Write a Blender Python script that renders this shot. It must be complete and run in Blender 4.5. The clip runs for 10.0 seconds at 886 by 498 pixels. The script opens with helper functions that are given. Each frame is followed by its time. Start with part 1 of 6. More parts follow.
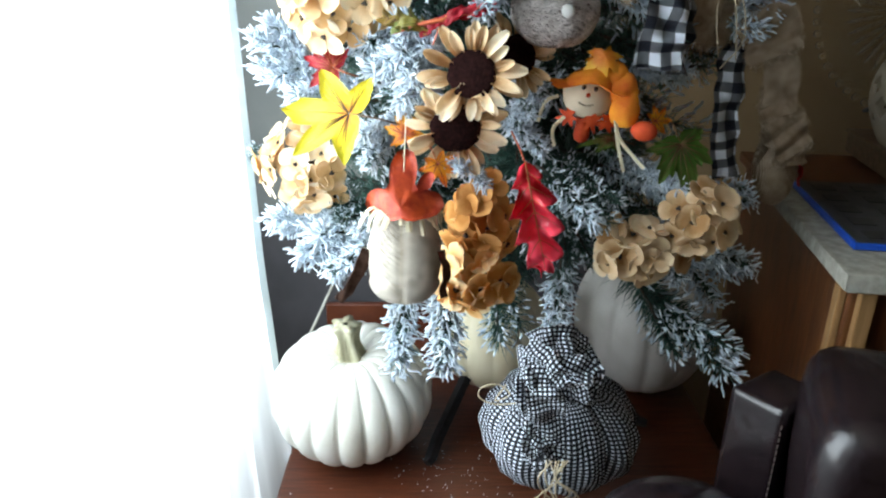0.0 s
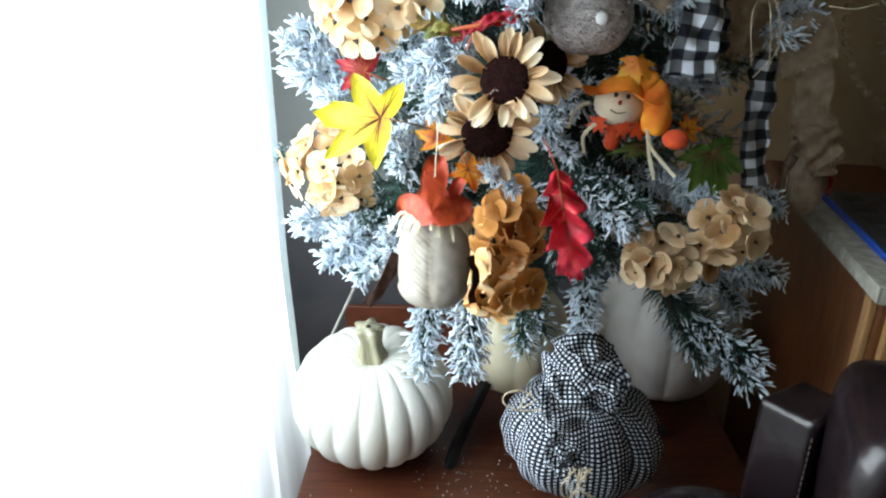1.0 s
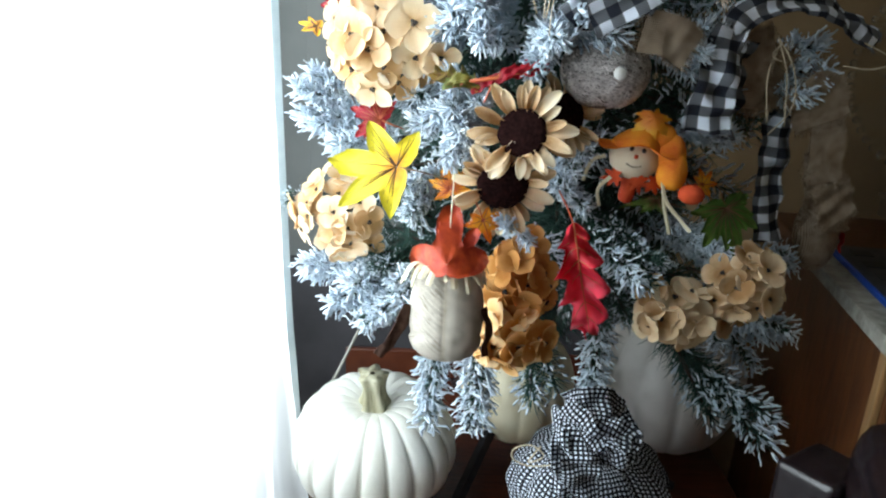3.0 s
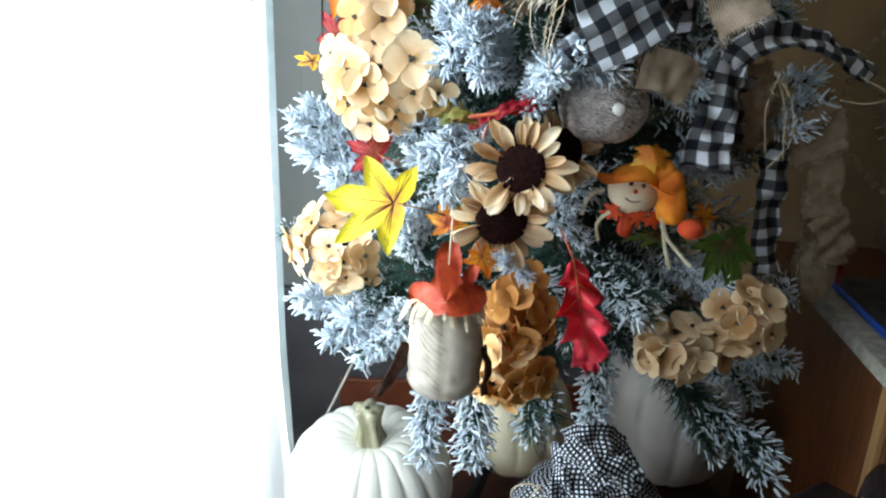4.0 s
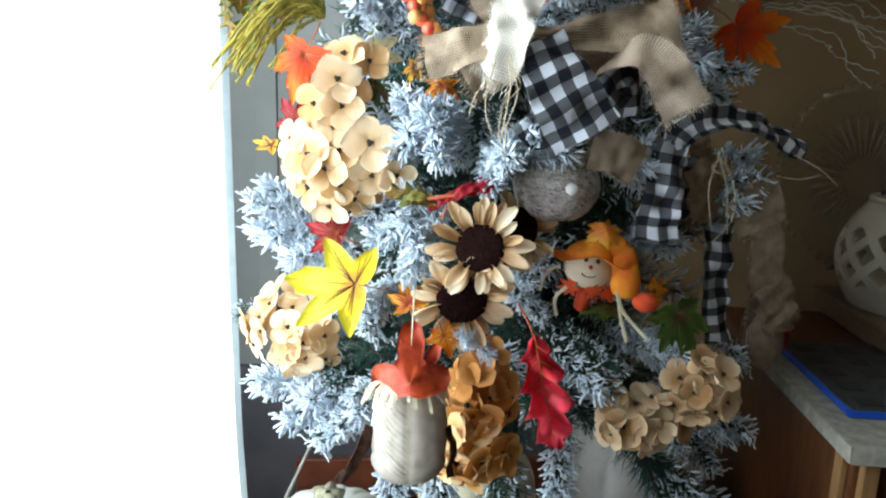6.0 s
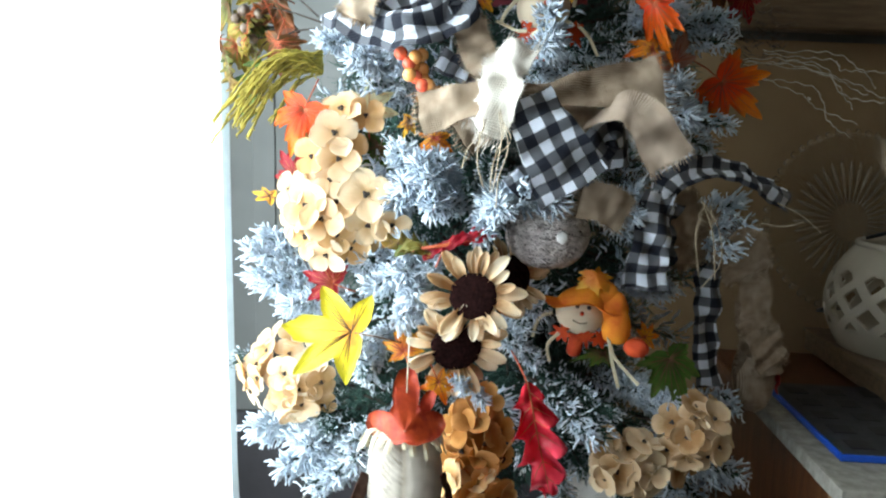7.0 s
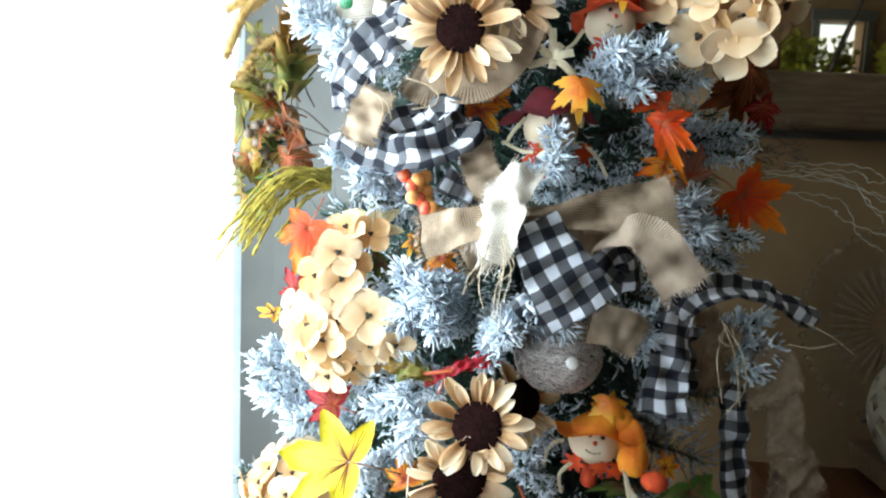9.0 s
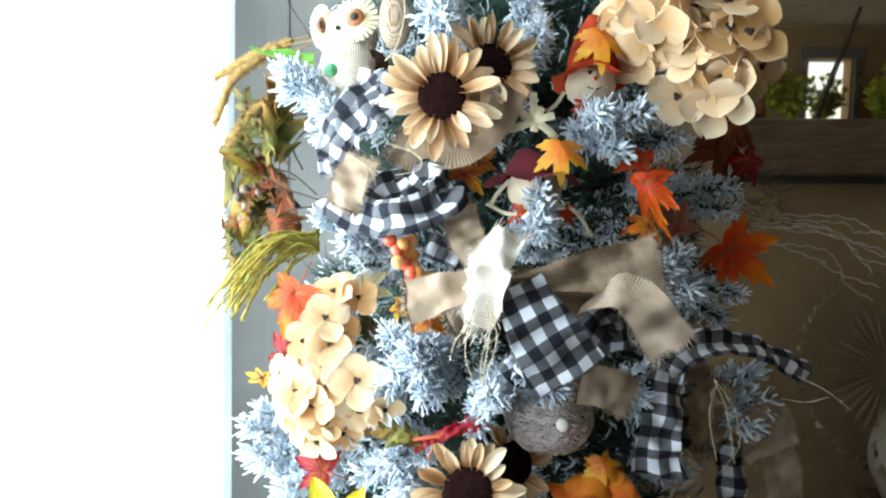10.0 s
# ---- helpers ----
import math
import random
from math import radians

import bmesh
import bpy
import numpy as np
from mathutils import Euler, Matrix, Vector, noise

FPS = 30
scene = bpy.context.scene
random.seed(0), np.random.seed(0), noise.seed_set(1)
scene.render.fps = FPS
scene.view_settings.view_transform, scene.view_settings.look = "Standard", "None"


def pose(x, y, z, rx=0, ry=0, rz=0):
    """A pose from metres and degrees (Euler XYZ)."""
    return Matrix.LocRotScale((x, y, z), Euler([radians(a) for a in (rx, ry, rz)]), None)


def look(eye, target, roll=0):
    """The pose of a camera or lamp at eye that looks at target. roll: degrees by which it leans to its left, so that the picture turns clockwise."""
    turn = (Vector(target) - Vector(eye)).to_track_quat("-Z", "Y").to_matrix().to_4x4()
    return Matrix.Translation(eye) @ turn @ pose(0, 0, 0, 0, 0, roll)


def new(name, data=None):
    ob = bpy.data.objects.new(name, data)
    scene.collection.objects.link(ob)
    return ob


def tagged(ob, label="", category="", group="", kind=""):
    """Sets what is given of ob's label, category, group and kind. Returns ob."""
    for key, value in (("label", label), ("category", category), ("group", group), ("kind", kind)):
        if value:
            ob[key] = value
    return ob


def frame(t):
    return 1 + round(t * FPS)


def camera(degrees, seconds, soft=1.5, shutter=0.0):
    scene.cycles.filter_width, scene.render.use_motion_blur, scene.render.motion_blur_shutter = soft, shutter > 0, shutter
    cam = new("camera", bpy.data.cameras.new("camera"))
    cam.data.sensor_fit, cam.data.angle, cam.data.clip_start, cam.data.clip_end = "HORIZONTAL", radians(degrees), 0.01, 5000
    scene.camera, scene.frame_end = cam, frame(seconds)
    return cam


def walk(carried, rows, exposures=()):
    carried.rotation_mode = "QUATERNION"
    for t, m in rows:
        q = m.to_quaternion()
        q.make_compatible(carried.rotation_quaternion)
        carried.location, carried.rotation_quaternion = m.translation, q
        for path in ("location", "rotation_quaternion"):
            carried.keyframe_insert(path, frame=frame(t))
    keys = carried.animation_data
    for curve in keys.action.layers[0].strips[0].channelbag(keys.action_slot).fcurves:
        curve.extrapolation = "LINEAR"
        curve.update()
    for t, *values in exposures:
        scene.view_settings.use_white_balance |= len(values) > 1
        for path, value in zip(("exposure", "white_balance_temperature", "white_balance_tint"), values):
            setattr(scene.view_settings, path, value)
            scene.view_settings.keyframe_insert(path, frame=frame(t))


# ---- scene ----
cam = camera(63.8, 10.0, soft=2.2)
METRES, EYE, TILT, LEAN, TURN = 0.28, 1.30, -22.5, 0.0, 0.0
ROWS = [
    (0.0, 0.0, 0.0, 0.0, -0.0, 0.0, 0.0),
    (0.5, -0.0469, 0.0022, 0.0027, 0.51, -0.31, -0.36),
    (1.0, -0.0831, -0.0001, 0.0144, 0.89, 0.15, -0.95),
    (1.5, -0.1222, 0.0084, 0.0245, 1.0, 0.93, -1.3),
    (2.0, -0.1467, 0.0186, 0.0402, 0.84, 1.6, -1.7),
    (2.5, -0.1629, 0.0257, 0.0549, 0.52, 2.32, -2.09),
    (4.0, -0.2112, 0.082, 0.1528, -0.39, 4.75, -1.95),
    (4.5, -0.2366, 0.0947, 0.186, -1.55, 5.79, -1.69),
    (5.0, -0.2477, 0.1024, 0.1939, -2.96, 7.06, -1.24),
    (5.5, -0.2567, 0.0803, 0.1998, -3.74, 8.51, -0.5),
    (7.0, -0.2548, -0.0415, 0.2286, -4.36, 13.37, 0.26),
    (7.5, -0.2231, -0.0843, 0.2449, -4.25, 14.69, 0.62),
    (8.0, -0.1673, -0.1002, 0.2956, -3.79, 15.87, 0.27),
    (8.5, -0.1204, -0.0538, 0.4089, -2.66, 17.46, -0.91),
    (9.0, -0.0965, -0.0114, 0.4792, -1.48, 19.11, -1.05),
    (9.5, -0.059, -0.0266, 0.5362, -1.07, 20.72, -0.68),
    (10.0, -0.0323, -0.0601, 0.5811, -0.95, 22.17, 0.09),
]

walk(cam, [(t, pose(0, 0, EYE, TILT, LEAN, TURN) @ pose(METRES * x, METRES * y, METRES * z, 90 + pitch, roll, yaw)) for t, x, y, z, yaw, pitch, roll in ROWS],
     [(0.0, 0.36), (1.2, 0.20), (2.5, -0.05), (5.5, 0.0), (7.0, 0.20), (8.5, 0.34), (10.0, 0.38)])

# ---- light ----
WINDOW_POWER, BACK_POWER = 70.0, 0.8
world = bpy.data.worlds.new("world")
scene.world = world
world.use_nodes = True
wn = world.node_tree
sky = wn.nodes.new("ShaderNodeTexSky")
sky.sky_type, sky.sun_disc = "NISHITA", False
sky.sun_elevation, sky.sun_rotation = radians(35), radians(-90)
wn.links.new(sky.outputs[0], wn.nodes["Background"].inputs[0])
wn.nodes["Background"].inputs[1].default_value = 0.12


def window_lamp(name, m, w, h, power, color):
    data = bpy.data.lights.new(name, "AREA")
    data.shape, data.size, data.size_y, data.energy, data.color = "RECTANGLE", w, h, power, color
    ob = new(name, data)
    ob.matrix_world = m
    return ob


window_lamp("daylight_side_window", look((-0.70, 0.79, 1.62), (1.0, 0.79, 1.62)), 1.0, 1.84, WINDOW_POWER, (0.81, 0.93, 1.0))
window_lamp("daylight_rear_window", look((2.58, -1.58, 1.80), (2.58, 0.0, 1.80)), 0.27, 1.18, BACK_POWER, (1.0, 0.95, 0.86))


# ---- materials ----
def nodes_of(name):
    m = bpy.data.materials.new(name)
    m.use_nodes = True
    t = m.node_tree
    return m, t, t.nodes["Principled BSDF"]


def ramp(t, fac, stops):
    r = t.nodes.new("ShaderNodeValToRGB")
    while len(r.color_ramp.elements) < len(stops):
        r.color_ramp.elements.new(0.5)
    for e, (p, c) in zip(r.color_ramp.elements, stops):
        e.position, e.color = p, (*c, 1)
    t.links.new(fac, r.inputs[0])
    return r.outputs[0]


def noise_tex(t, scale, detail=4, coord="Object", stretch=None):
    c = t.nodes.new("ShaderNodeTexCoord")
    out = c.outputs[coord]
    if stretch:
        mp = t.nodes.new("ShaderNodeMapping")
        mp.inputs["Scale"].default_value = stretch
        t.links.new(out, mp.inputs[0])
        out = mp.outputs[0]
    n = t.nodes.new("ShaderNodeTexNoise")
    n.inputs["Scale"].default_value, n.inputs["Detail"].default_value = scale, detail
    t.links.new(out, n.inputs[0])
    return n.outputs[0]


def mixc(t, fac, a, b, how="MIX"):
    x = t.nodes.new("ShaderNodeMix")
    x.data_type, x.blend_type = "RGBA", how
    for sock, val in ((x.inputs[0], fac), (x.inputs[6], a), (x.inputs[7], b)):
        if isinstance(val, bpy.types.NodeSocket):
            t.links.new(val, sock)
        elif isinstance(val, (int, float)):
            sock.default_value = val
        else:
            sock.default_value = (*val, 1)
    return x.outputs[2]


def calc(t, op, a, b=0.0):
    x = t.nodes.new("ShaderNodeMath")
    x.operation = op
    for sock, val in zip(x.inputs, (a, b)):
        if isinstance(val, bpy.types.NodeSocket):
            t.links.new(val, sock)
        else:
            sock.default_value = val
    return x.outputs[0]


def bump(t, p, height, dist, strength=0.6):
    b = t.nodes.new("ShaderNodeBump")
    b.inputs["Strength"].default_value, b.inputs["Distance"].default_value = strength, dist
    t.links.new(height, b.inputs["Height"])
    t.links.new(b.outputs[0], p.inputs["Normal"])


def plain(name, dark, light, rough=0.6, scale=30, relief=0.0, fine=200, metal=0.0, vary=0.0, spec=0.5, sheen=0.0, through_light=0.0, stretch=None):
    """Two tones mixed by noise, with a fine relief; vary shifts each object's tone."""
    m, t, p = nodes_of(name)
    col = ramp(t, noise_tex(t, scale, 5, stretch=stretch), [(0.32, dark), (0.68, light)])
    if vary:
        info = t.nodes.new("ShaderNodeObjectInfo")
        col = mixc(t, calc(t, "MULTIPLY", info.outputs["Random"], vary), col, dark)
    t.links.new(col, p.inputs["Base Color"])
    p.inputs["Roughness"].default_value, p.inputs["Metallic"].default_value = rough, metal
    p.inputs["Specular IOR Level"].default_value = spec
    p.inputs["Sheen Weight"].default_value = sheen
    if relief:
        bump(t, p, noise_tex(t, fine, 4, stretch=stretch), relief)
    if through_light:
        tr = t.nodes.new("ShaderNodeBsdfTranslucent")
        t.links.new(col, tr.inputs[0])
        mx = t.nodes.new("ShaderNodeMixShader")
        mx.inputs[0].default_value = through_light
        t.links.new(p.outputs[0], mx.inputs[1])
        t.links.new(tr.outputs[0], mx.inputs[2])
        t.links.new(mx.outputs[0], t.nodes["Material Output"].inputs[0])
    return m


def gingham(name, size, black, white, mid=0.36, duty=0.5):
    """Woven check on the UV map, which is in metres: black, grey and white squares, with a fine twill."""
    m, t, p = nodes_of(name)
    uv = t.nodes.new("ShaderNodeSeparateXYZ")
    src = t.nodes.new("ShaderNodeTexCoord")
    t.links.new(src.outputs["UV"], uv.inputs[0])
    wob = noise_tex(t, 25, 2)
    band = [calc(t, "GREATER_THAN", calc(t, "FLOORED_MODULO", calc(t, "DIVIDE", calc(t, "ADD", out, calc(t, "MULTIPLY", wob, size * 0.25)), size * 2), 1.0), duty) for out in uv.outputs[:2]]
    s = calc(t, "ADD", band[0], band[1])
    tw = t.nodes.new("ShaderNodeTexWave")
    tw.bands_direction = "DIAGONAL"
    tw.inputs["Scale"].default_value = 180
    t.links.new(src.outputs["UV"], tw.inputs[0])
    grey = tuple((x * 0.45 + y * 0.42) * mid for x, y in zip(black, white))
    lev = calc(t, "MULTIPLY", s, 0.5)
    col = ramp(t, lev, [(0.0, white), (0.3, grey), (0.75, black)])
    for node in t.nodes:
        if node.bl_idname == "ShaderNodeValToRGB":
            node.color_ramp.interpolation = "CONSTANT"
    col = mixc(t, calc(t, "MULTIPLY", tw.outputs["Fac"], 0.12), col, (0.2, 0.2, 0.22))
    t.links.new(col, p.inputs["Base Color"])
    p.inputs["Roughness"].default_value = 0.9
    p.inputs["Specular IOR Level"].default_value = 0.15
    bump(t, p, tw.outputs["Fac"], 0.0004)
    return m


def burlap(name, dark, light, scale=122, stir=2.4):
    m, t, p = nodes_of(name)
    src = t.nodes.new("ShaderNodeTexCoord")
    hs = []
    for d in ("X", "Y"):
        w = t.nodes.new("ShaderNodeTexWave")
        w.bands_direction = d
        w.inputs["Scale"].default_value, w.inputs["Distortion"].default_value, w.inputs["Detail"].default_value = scale, stir, 3
        t.links.new(src.outputs["UV"], w.inputs[0])
        hs.append(w.outputs["Fac"])
    weave = calc(t, "MULTIPLY", hs[0], hs[1])
    tone = noise_tex(t, 60, 5)
    col = ramp(t, calc(t, "ADD", calc(t, "MULTIPLY", weave, 0.6), calc(t, "MULTIPLY", tone, 0.5)), [(0.20, dark), (0.55, light)])
    t.links.new(col, p.inputs["Base Color"])
    p.inputs["Roughness"].default_value = 0.95
    p.inputs["Specular IOR Level"].default_value = 0.1
    bump(t, p, weave, 0.0009, 0.9)
    return m


def leaf_paint(name, inner, middle, outer, rough=0.4):
    """A silk leaf: colour spreads from the base of the leaf to its lobes, blotched; x and y of the UV are metres."""
    m, t, p = nodes_of(name)
    src = t.nodes.new("ShaderNodeTexCoord")
    ln = t.nodes.new("ShaderNodeVectorMath")
    ln.operation = "LENGTH"
    t.links.new(src.outputs["UV"], ln.inputs[0])
    f = calc(t, "ADD", calc(t, "MULTIPLY", ln.outputs["Value"], 15.0), calc(t, "MULTIPLY", calc(t, "SUBTRACT", noise_tex(t, 45, 4), 0.5), 0.9))
    col = ramp(t, f, [(0.1, inner), (0.45, middle), (0.85, outer)])
    t.links.new(col, p.inputs["Base Color"])
    p.inputs["Roughness"].default_value = rough
    p.inputs["Specular IOR Level"].default_value = 0.3
    bump(t, p, noise_tex(t, 260, 3), 0.0008)
    tr = t.nodes.new("ShaderNodeBsdfTranslucent")
    t.links.new(col, tr.inputs[0])
    mx = t.nodes.new("ShaderNodeMixShader")
    mx.inputs[0].default_value = 0.25
    t.links.new(p.outputs[0], mx.inputs[1])
    t.links.new(tr.outputs[0], mx.inputs[2])
    t.links.new(mx.outputs[0], t.nodes["Material Output"].inputs[0])
    return m


def glassy(name, tint, rough, mix):
    m, t, p = nodes_of(name)
    p.inputs["Base Color"].default_value = (*tint, 1)
    p.inputs["Roughness"].default_value, p.inputs["Transmission Weight"].default_value, p.inputs["IOR"].default_value = rough, mix, 1.45
    return m


def sheer(name):
    m, t, p = nodes_of(name)
    p.inputs["Base Color"].default_value = (0.85, 0.86, 0.86, 1)
    p.inputs["Roughness"].default_value = 0.9
    tr = t.nodes.new("ShaderNodeBsdfTranslucent")
    tr.inputs[0].default_value = (0.93, 0.94, 0.94, 1)
    op = t.nodes.new("ShaderNodeBsdfTransparent")
    m1, m2 = t.nodes.new("ShaderNodeMixShader"), t.nodes.new("ShaderNodeMixShader")
    weave = ramp(t, noise_tex(t, 500, 2), [(0.3, (0.55, 0.55, 0.55)), (0.7, (0.75, 0.75, 0.75))])
    t.links.new(weave, m1.inputs[0])
    t.links.new(p.outputs[0], m1.inputs[1])
    t.links.new(tr.outputs[0], m1.inputs[2])
    m2.inputs[0].default_value = 0.38
    t.links.new(m1.outputs[0], m2.inputs[1])
    t.links.new(op.outputs[0], m2.inputs[2])
    t.links.new(m2.outputs[0], t.nodes["Material Output"].inputs[0])
    return m


def petal_paint(name, inner, middle, outer, grade=26.0):
    """Silk petal: ochre at the heart, paler to the rim, faint veins; the UV is metres from the heart."""
    m, t, p = nodes_of(name)
    src = t.nodes.new("ShaderNodeTexCoord")
    ln = t.nodes.new("ShaderNodeVectorMath")
    ln.operation = "LENGTH"
    t.links.new(src.outputs["UV"], ln.inputs[0])
    info = t.nodes.new("ShaderNodeObjectInfo")
    f = calc(t, "ADD", calc(t, "MULTIPLY", ln.outputs["Value"], grade), calc(t, "MULTIPLY", calc(t, "SUBTRACT", noise_tex(t, 60, 4), 0.5), 0.7))
    f = calc(t, "ADD", f, calc(t, "MULTIPLY", calc(t, "SUBTRACT", info.outputs["Random"], 0.6), 0.7))
    col = ramp(t, f, [(0.05, inner), (0.40, middle), (0.85, outer)])
    wave = t.nodes.new("ShaderNodeTexWave")
    wave.bands_direction = "X"
    wave.inputs["Scale"].default_value, wave.inputs["Distortion"].default_value, wave.inputs["Detail"].default_value = 120, 4.0, 3
    t.links.new(src.outputs["UV"], wave.inputs[0])
    col = mixc(t, calc(t, "MULTIPLY", wave.outputs["Fac"], 0.07), col, middle)
    t.links.new(col, p.inputs["Base Color"])
    p.inputs["Roughness"].default_value, p.inputs["Specular IOR Level"].default_value = 0.8, 0.2
    bump(t, p, wave.outputs["Fac"], 0.0003, 0.3)
    tr = t.nodes.new("ShaderNodeBsdfTranslucent")
    t.links.new(col, tr.inputs[0])
    mx = t.nodes.new("ShaderNodeMixShader")
    mx.inputs[0].default_value = 0.35
    t.links.new(p.outputs[0], mx.inputs[1])
    t.links.new(tr.outputs[0], mx.inputs[2])
    t.links.new(mx.outputs[0], t.nodes["Material Output"].inputs[0])
    return m


FLOCK = plain("flocking", (0.55, 0.66, 0.77), (0.88, 0.94, 0.99), 0.95, 70, 0.0016, 420, vary=0.22, spec=0.15)
NEEDLE = plain("needle_green", (0.014, 0.050, 0.038), (0.045, 0.125, 0.092), 0.6, 120, vary=0.4)
BARK = plain("branch_wire", (0.03, 0.022, 0.016), (0.08, 0.06, 0.045), 0.8, 60)
CREAM = petal_paint("cream_petal", (0.72, 0.46, 0.20), (0.89, 0.69, 0.43), (0.94, 0.84, 0.66), 23.0)
TAN = petal_paint("tan_petal", (0.45, 0.25, 0.10), (0.74, 0.53, 0.31), (0.86, 0.72, 0.50))
ORANGE_PETAL = petal_paint("orange_petal", (0.62, 0.29, 0.07), (0.92, 0.62, 0.28), (0.97, 0.80, 0.52))
BURNT_PETAL = petal_paint("burnt_orange_petal", (0.46, 0.19, 0.04), (0.76, 0.40, 0.13), (0.88, 0.58, 0.26))
SUN_PETAL = petal_paint("sunflower_petal", (0.50, 0.28, 0.12), (0.82, 0.62, 0.38), (0.94, 0.84, 0.66), 24.0)
SEEDS = plain("sunflower_seeds", (0.007, 0.003, 0.003), (0.024, 0.009, 0.008), 0.95, 220, 0.0004, 900, spec=0.03)
PUMPKIN = plain("white_pumpkin_skin", (0.74, 0.72, 0.62), (0.86, 0.85, 0.79), 0.45, 8, 0.0012, 90)
PUMPKIN_CREAM = plain("cream_pumpkin_skin", (0.80, 0.70, 0.46), (0.90, 0.83, 0.63), 0.5, 8, 0.0012, 90)
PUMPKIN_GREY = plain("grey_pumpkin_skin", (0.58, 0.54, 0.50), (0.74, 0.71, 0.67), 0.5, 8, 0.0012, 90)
STEM = plain("pumpkin_stem", (0.20, 0.18, 0.10), (0.56, 0.53, 0.38), 0.8, 60, 0.004, 150, stretch=(1, 1, 0.2))
WOOD = plain("reddish_table_wood", (0.060, 0.015, 0.007), (0.12, 0.034, 0.015), 0.28, 14, 0.0004, 120, stretch=(1, 14, 1))
CABINET = plain("orange_brown_cabinet_wood", (0.075, 0.024, 0.007), (0.15, 0.054, 0.017), 0.4, 10, 0.0005, 120, stretch=(10, 10, 1))
PALE_WOOD = plain("pale_cabinet_wood", (0.24, 0.13, 0.05), (0.34, 0.19, 0.08), 0.4, 12, 0.0005, 120, stretch=(10, 10, 1))
FRAME_WOOD = plain("brown_mirror_frame", (0.10, 0.065, 0.035), (0.19, 0.13, 0.075), 0.5, 10, 0.001, 80, stretch=(1, 8, 8))
LEATHER = plain("dark_brown_leather", (0.005, 0.003, 0.004), (0.012, 0.007, 0.008), 0.26, 40, 0.0045, 20, spec=0.5)
STITCH = plain("leather_stitching", (0.05, 0.035, 0.032), (0.09, 0.065, 0.058), 0.8)
BLACK_METAL = plain("black_metal", (0.010, 0.010, 0.012), (0.025, 0.025, 0.028), 0.35, 60)
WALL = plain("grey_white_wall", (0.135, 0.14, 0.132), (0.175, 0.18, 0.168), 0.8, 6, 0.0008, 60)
WALL_TAN = plain("tan_wall", (0.250, 0.165, 0.085), (0.310, 0.214, 0.116), 0.8, 6, 0.0008, 60)
TRIM = plain("white_trim_paint", (0.70, 0.72, 0.70), (0.80, 0.81, 0.79), 0.5, 10)
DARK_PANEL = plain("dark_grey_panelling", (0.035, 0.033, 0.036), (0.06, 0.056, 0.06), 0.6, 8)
FLOOR = plain("floor_boards", (0.12, 0.060, 0.028), (0.21, 0.115, 0.058), 0.4, 8, stretch=(1, 10, 1))
CEILING = plain("ceiling_paint", (0.39, 0.34, 0.27), (0.47, 0.42, 0.34), 0.9, 10)
CHECK = gingham("buffalo_check", 0.0145, (0.009, 0.011, 0.019), (0.78, 0.83, 0.92))
SMALL_CHECK = gingham("small_check", 0.0035, (0.006, 0.007, 0.012), (0.82, 0.89, 1.0), 0.08, 0.48)
BURLAP = burlap("burlap", (0.17, 0.115, 0.074), (0.57, 0.46, 0.34))
# Two paler copies of the burlap paint strong window light onto bow tails.
BURLAP_OVERLIT = burlap("overlit_burlap", (0.58, 0.53, 0.45), (0.90, 0.86, 0.78))
BURLAP_LIT = burlap("lit_burlap", (0.28, 0.205, 0.145), (0.70, 0.58, 0.46))
TWEED = burlap("pale_tweed", (0.24, 0.20, 0.15), (0.84, 0.78, 0.68), 105, 0.8)
JUTE = plain("jute_twine", (0.42, 0.34, 0.22), (0.68, 0.58, 0.42), 0.9, 200)
SISAL = plain("greyish_sisal", (0.48, 0.42, 0.40), (0.80, 0.74, 0.71), 0.9, 90, 0.003, 300)
SISAL_CORE = plain("sisal_core", (0.24, 0.20, 0.19), (0.38, 0.33, 0.31), 0.95, 120, 0.002, 300)
FELT_BROWN = plain("brown_felt", (0.045, 0.022, 0.016), (0.09, 0.05, 0.036), 0.95, 120, 0.001, 400, spec=0.1)
BUTTON = plain("white_button", (0.72, 0.70, 0.68), (0.84, 0.83, 0.80), 0.3, 40)
GREEN_BUTTON = plain("green_button", (0.03, 0.22, 0.09), (0.06, 0.32, 0.14), 0.3, 40)
FACE = plain("doll_face_cloth", (0.58, 0.48, 0.34), (0.71, 0.61, 0.45), 0.85, 30)
AMBER = plain("amber_eye", (0.24, 0.085, 0.03), (0.40, 0.16, 0.06), 0.3, 60)
DOT = plain("dark_paint", (0.012, 0.010, 0.008), (0.03, 0.02, 0.02), 0.5)
ORANGE_FELT = plain("orange_felt", (0.66, 0.10, 0.01), (0.92, 0.36, 0.02), 0.85, 26, 0.0015, 300, through_light=0.15)
COLLAR = plain("orange_red_silk", (0.42, 0.030, 0.012), (0.72, 0.10, 0.025), 0.5, 60, 0.001, 260, through_light=0.2)
RED_FELT = plain("orange_red_felt", (0.50, 0.040, 0.01), (0.74, 0.095, 0.02), 0.85, 40, 0.0015, 300, through_light=0.15)
WINE_FELT = plain("burgundy_felt", (0.10, 0.008, 0.014), (0.20, 0.018, 0.03), 0.9, 40, 0.0015, 300)
RAFFIA = plain("pale_raffia", (0.60, 0.54, 0.36), (0.80, 0.75, 0.56), 0.7, 60)
BERRY_O = plain("orange_berry", (0.80, 0.30, 0.07), (0.90, 0.50, 0.18), 0.25, 50)
BERRY_R = plain("red_berry", (0.70, 0.08, 0.04), (0.82, 0.19, 0.09), 0.25, 50)
ACORN = plain("dull_brown_berry", (0.07, 0.045, 0.03), (0.17, 0.12, 0.08), 0.4, 50)
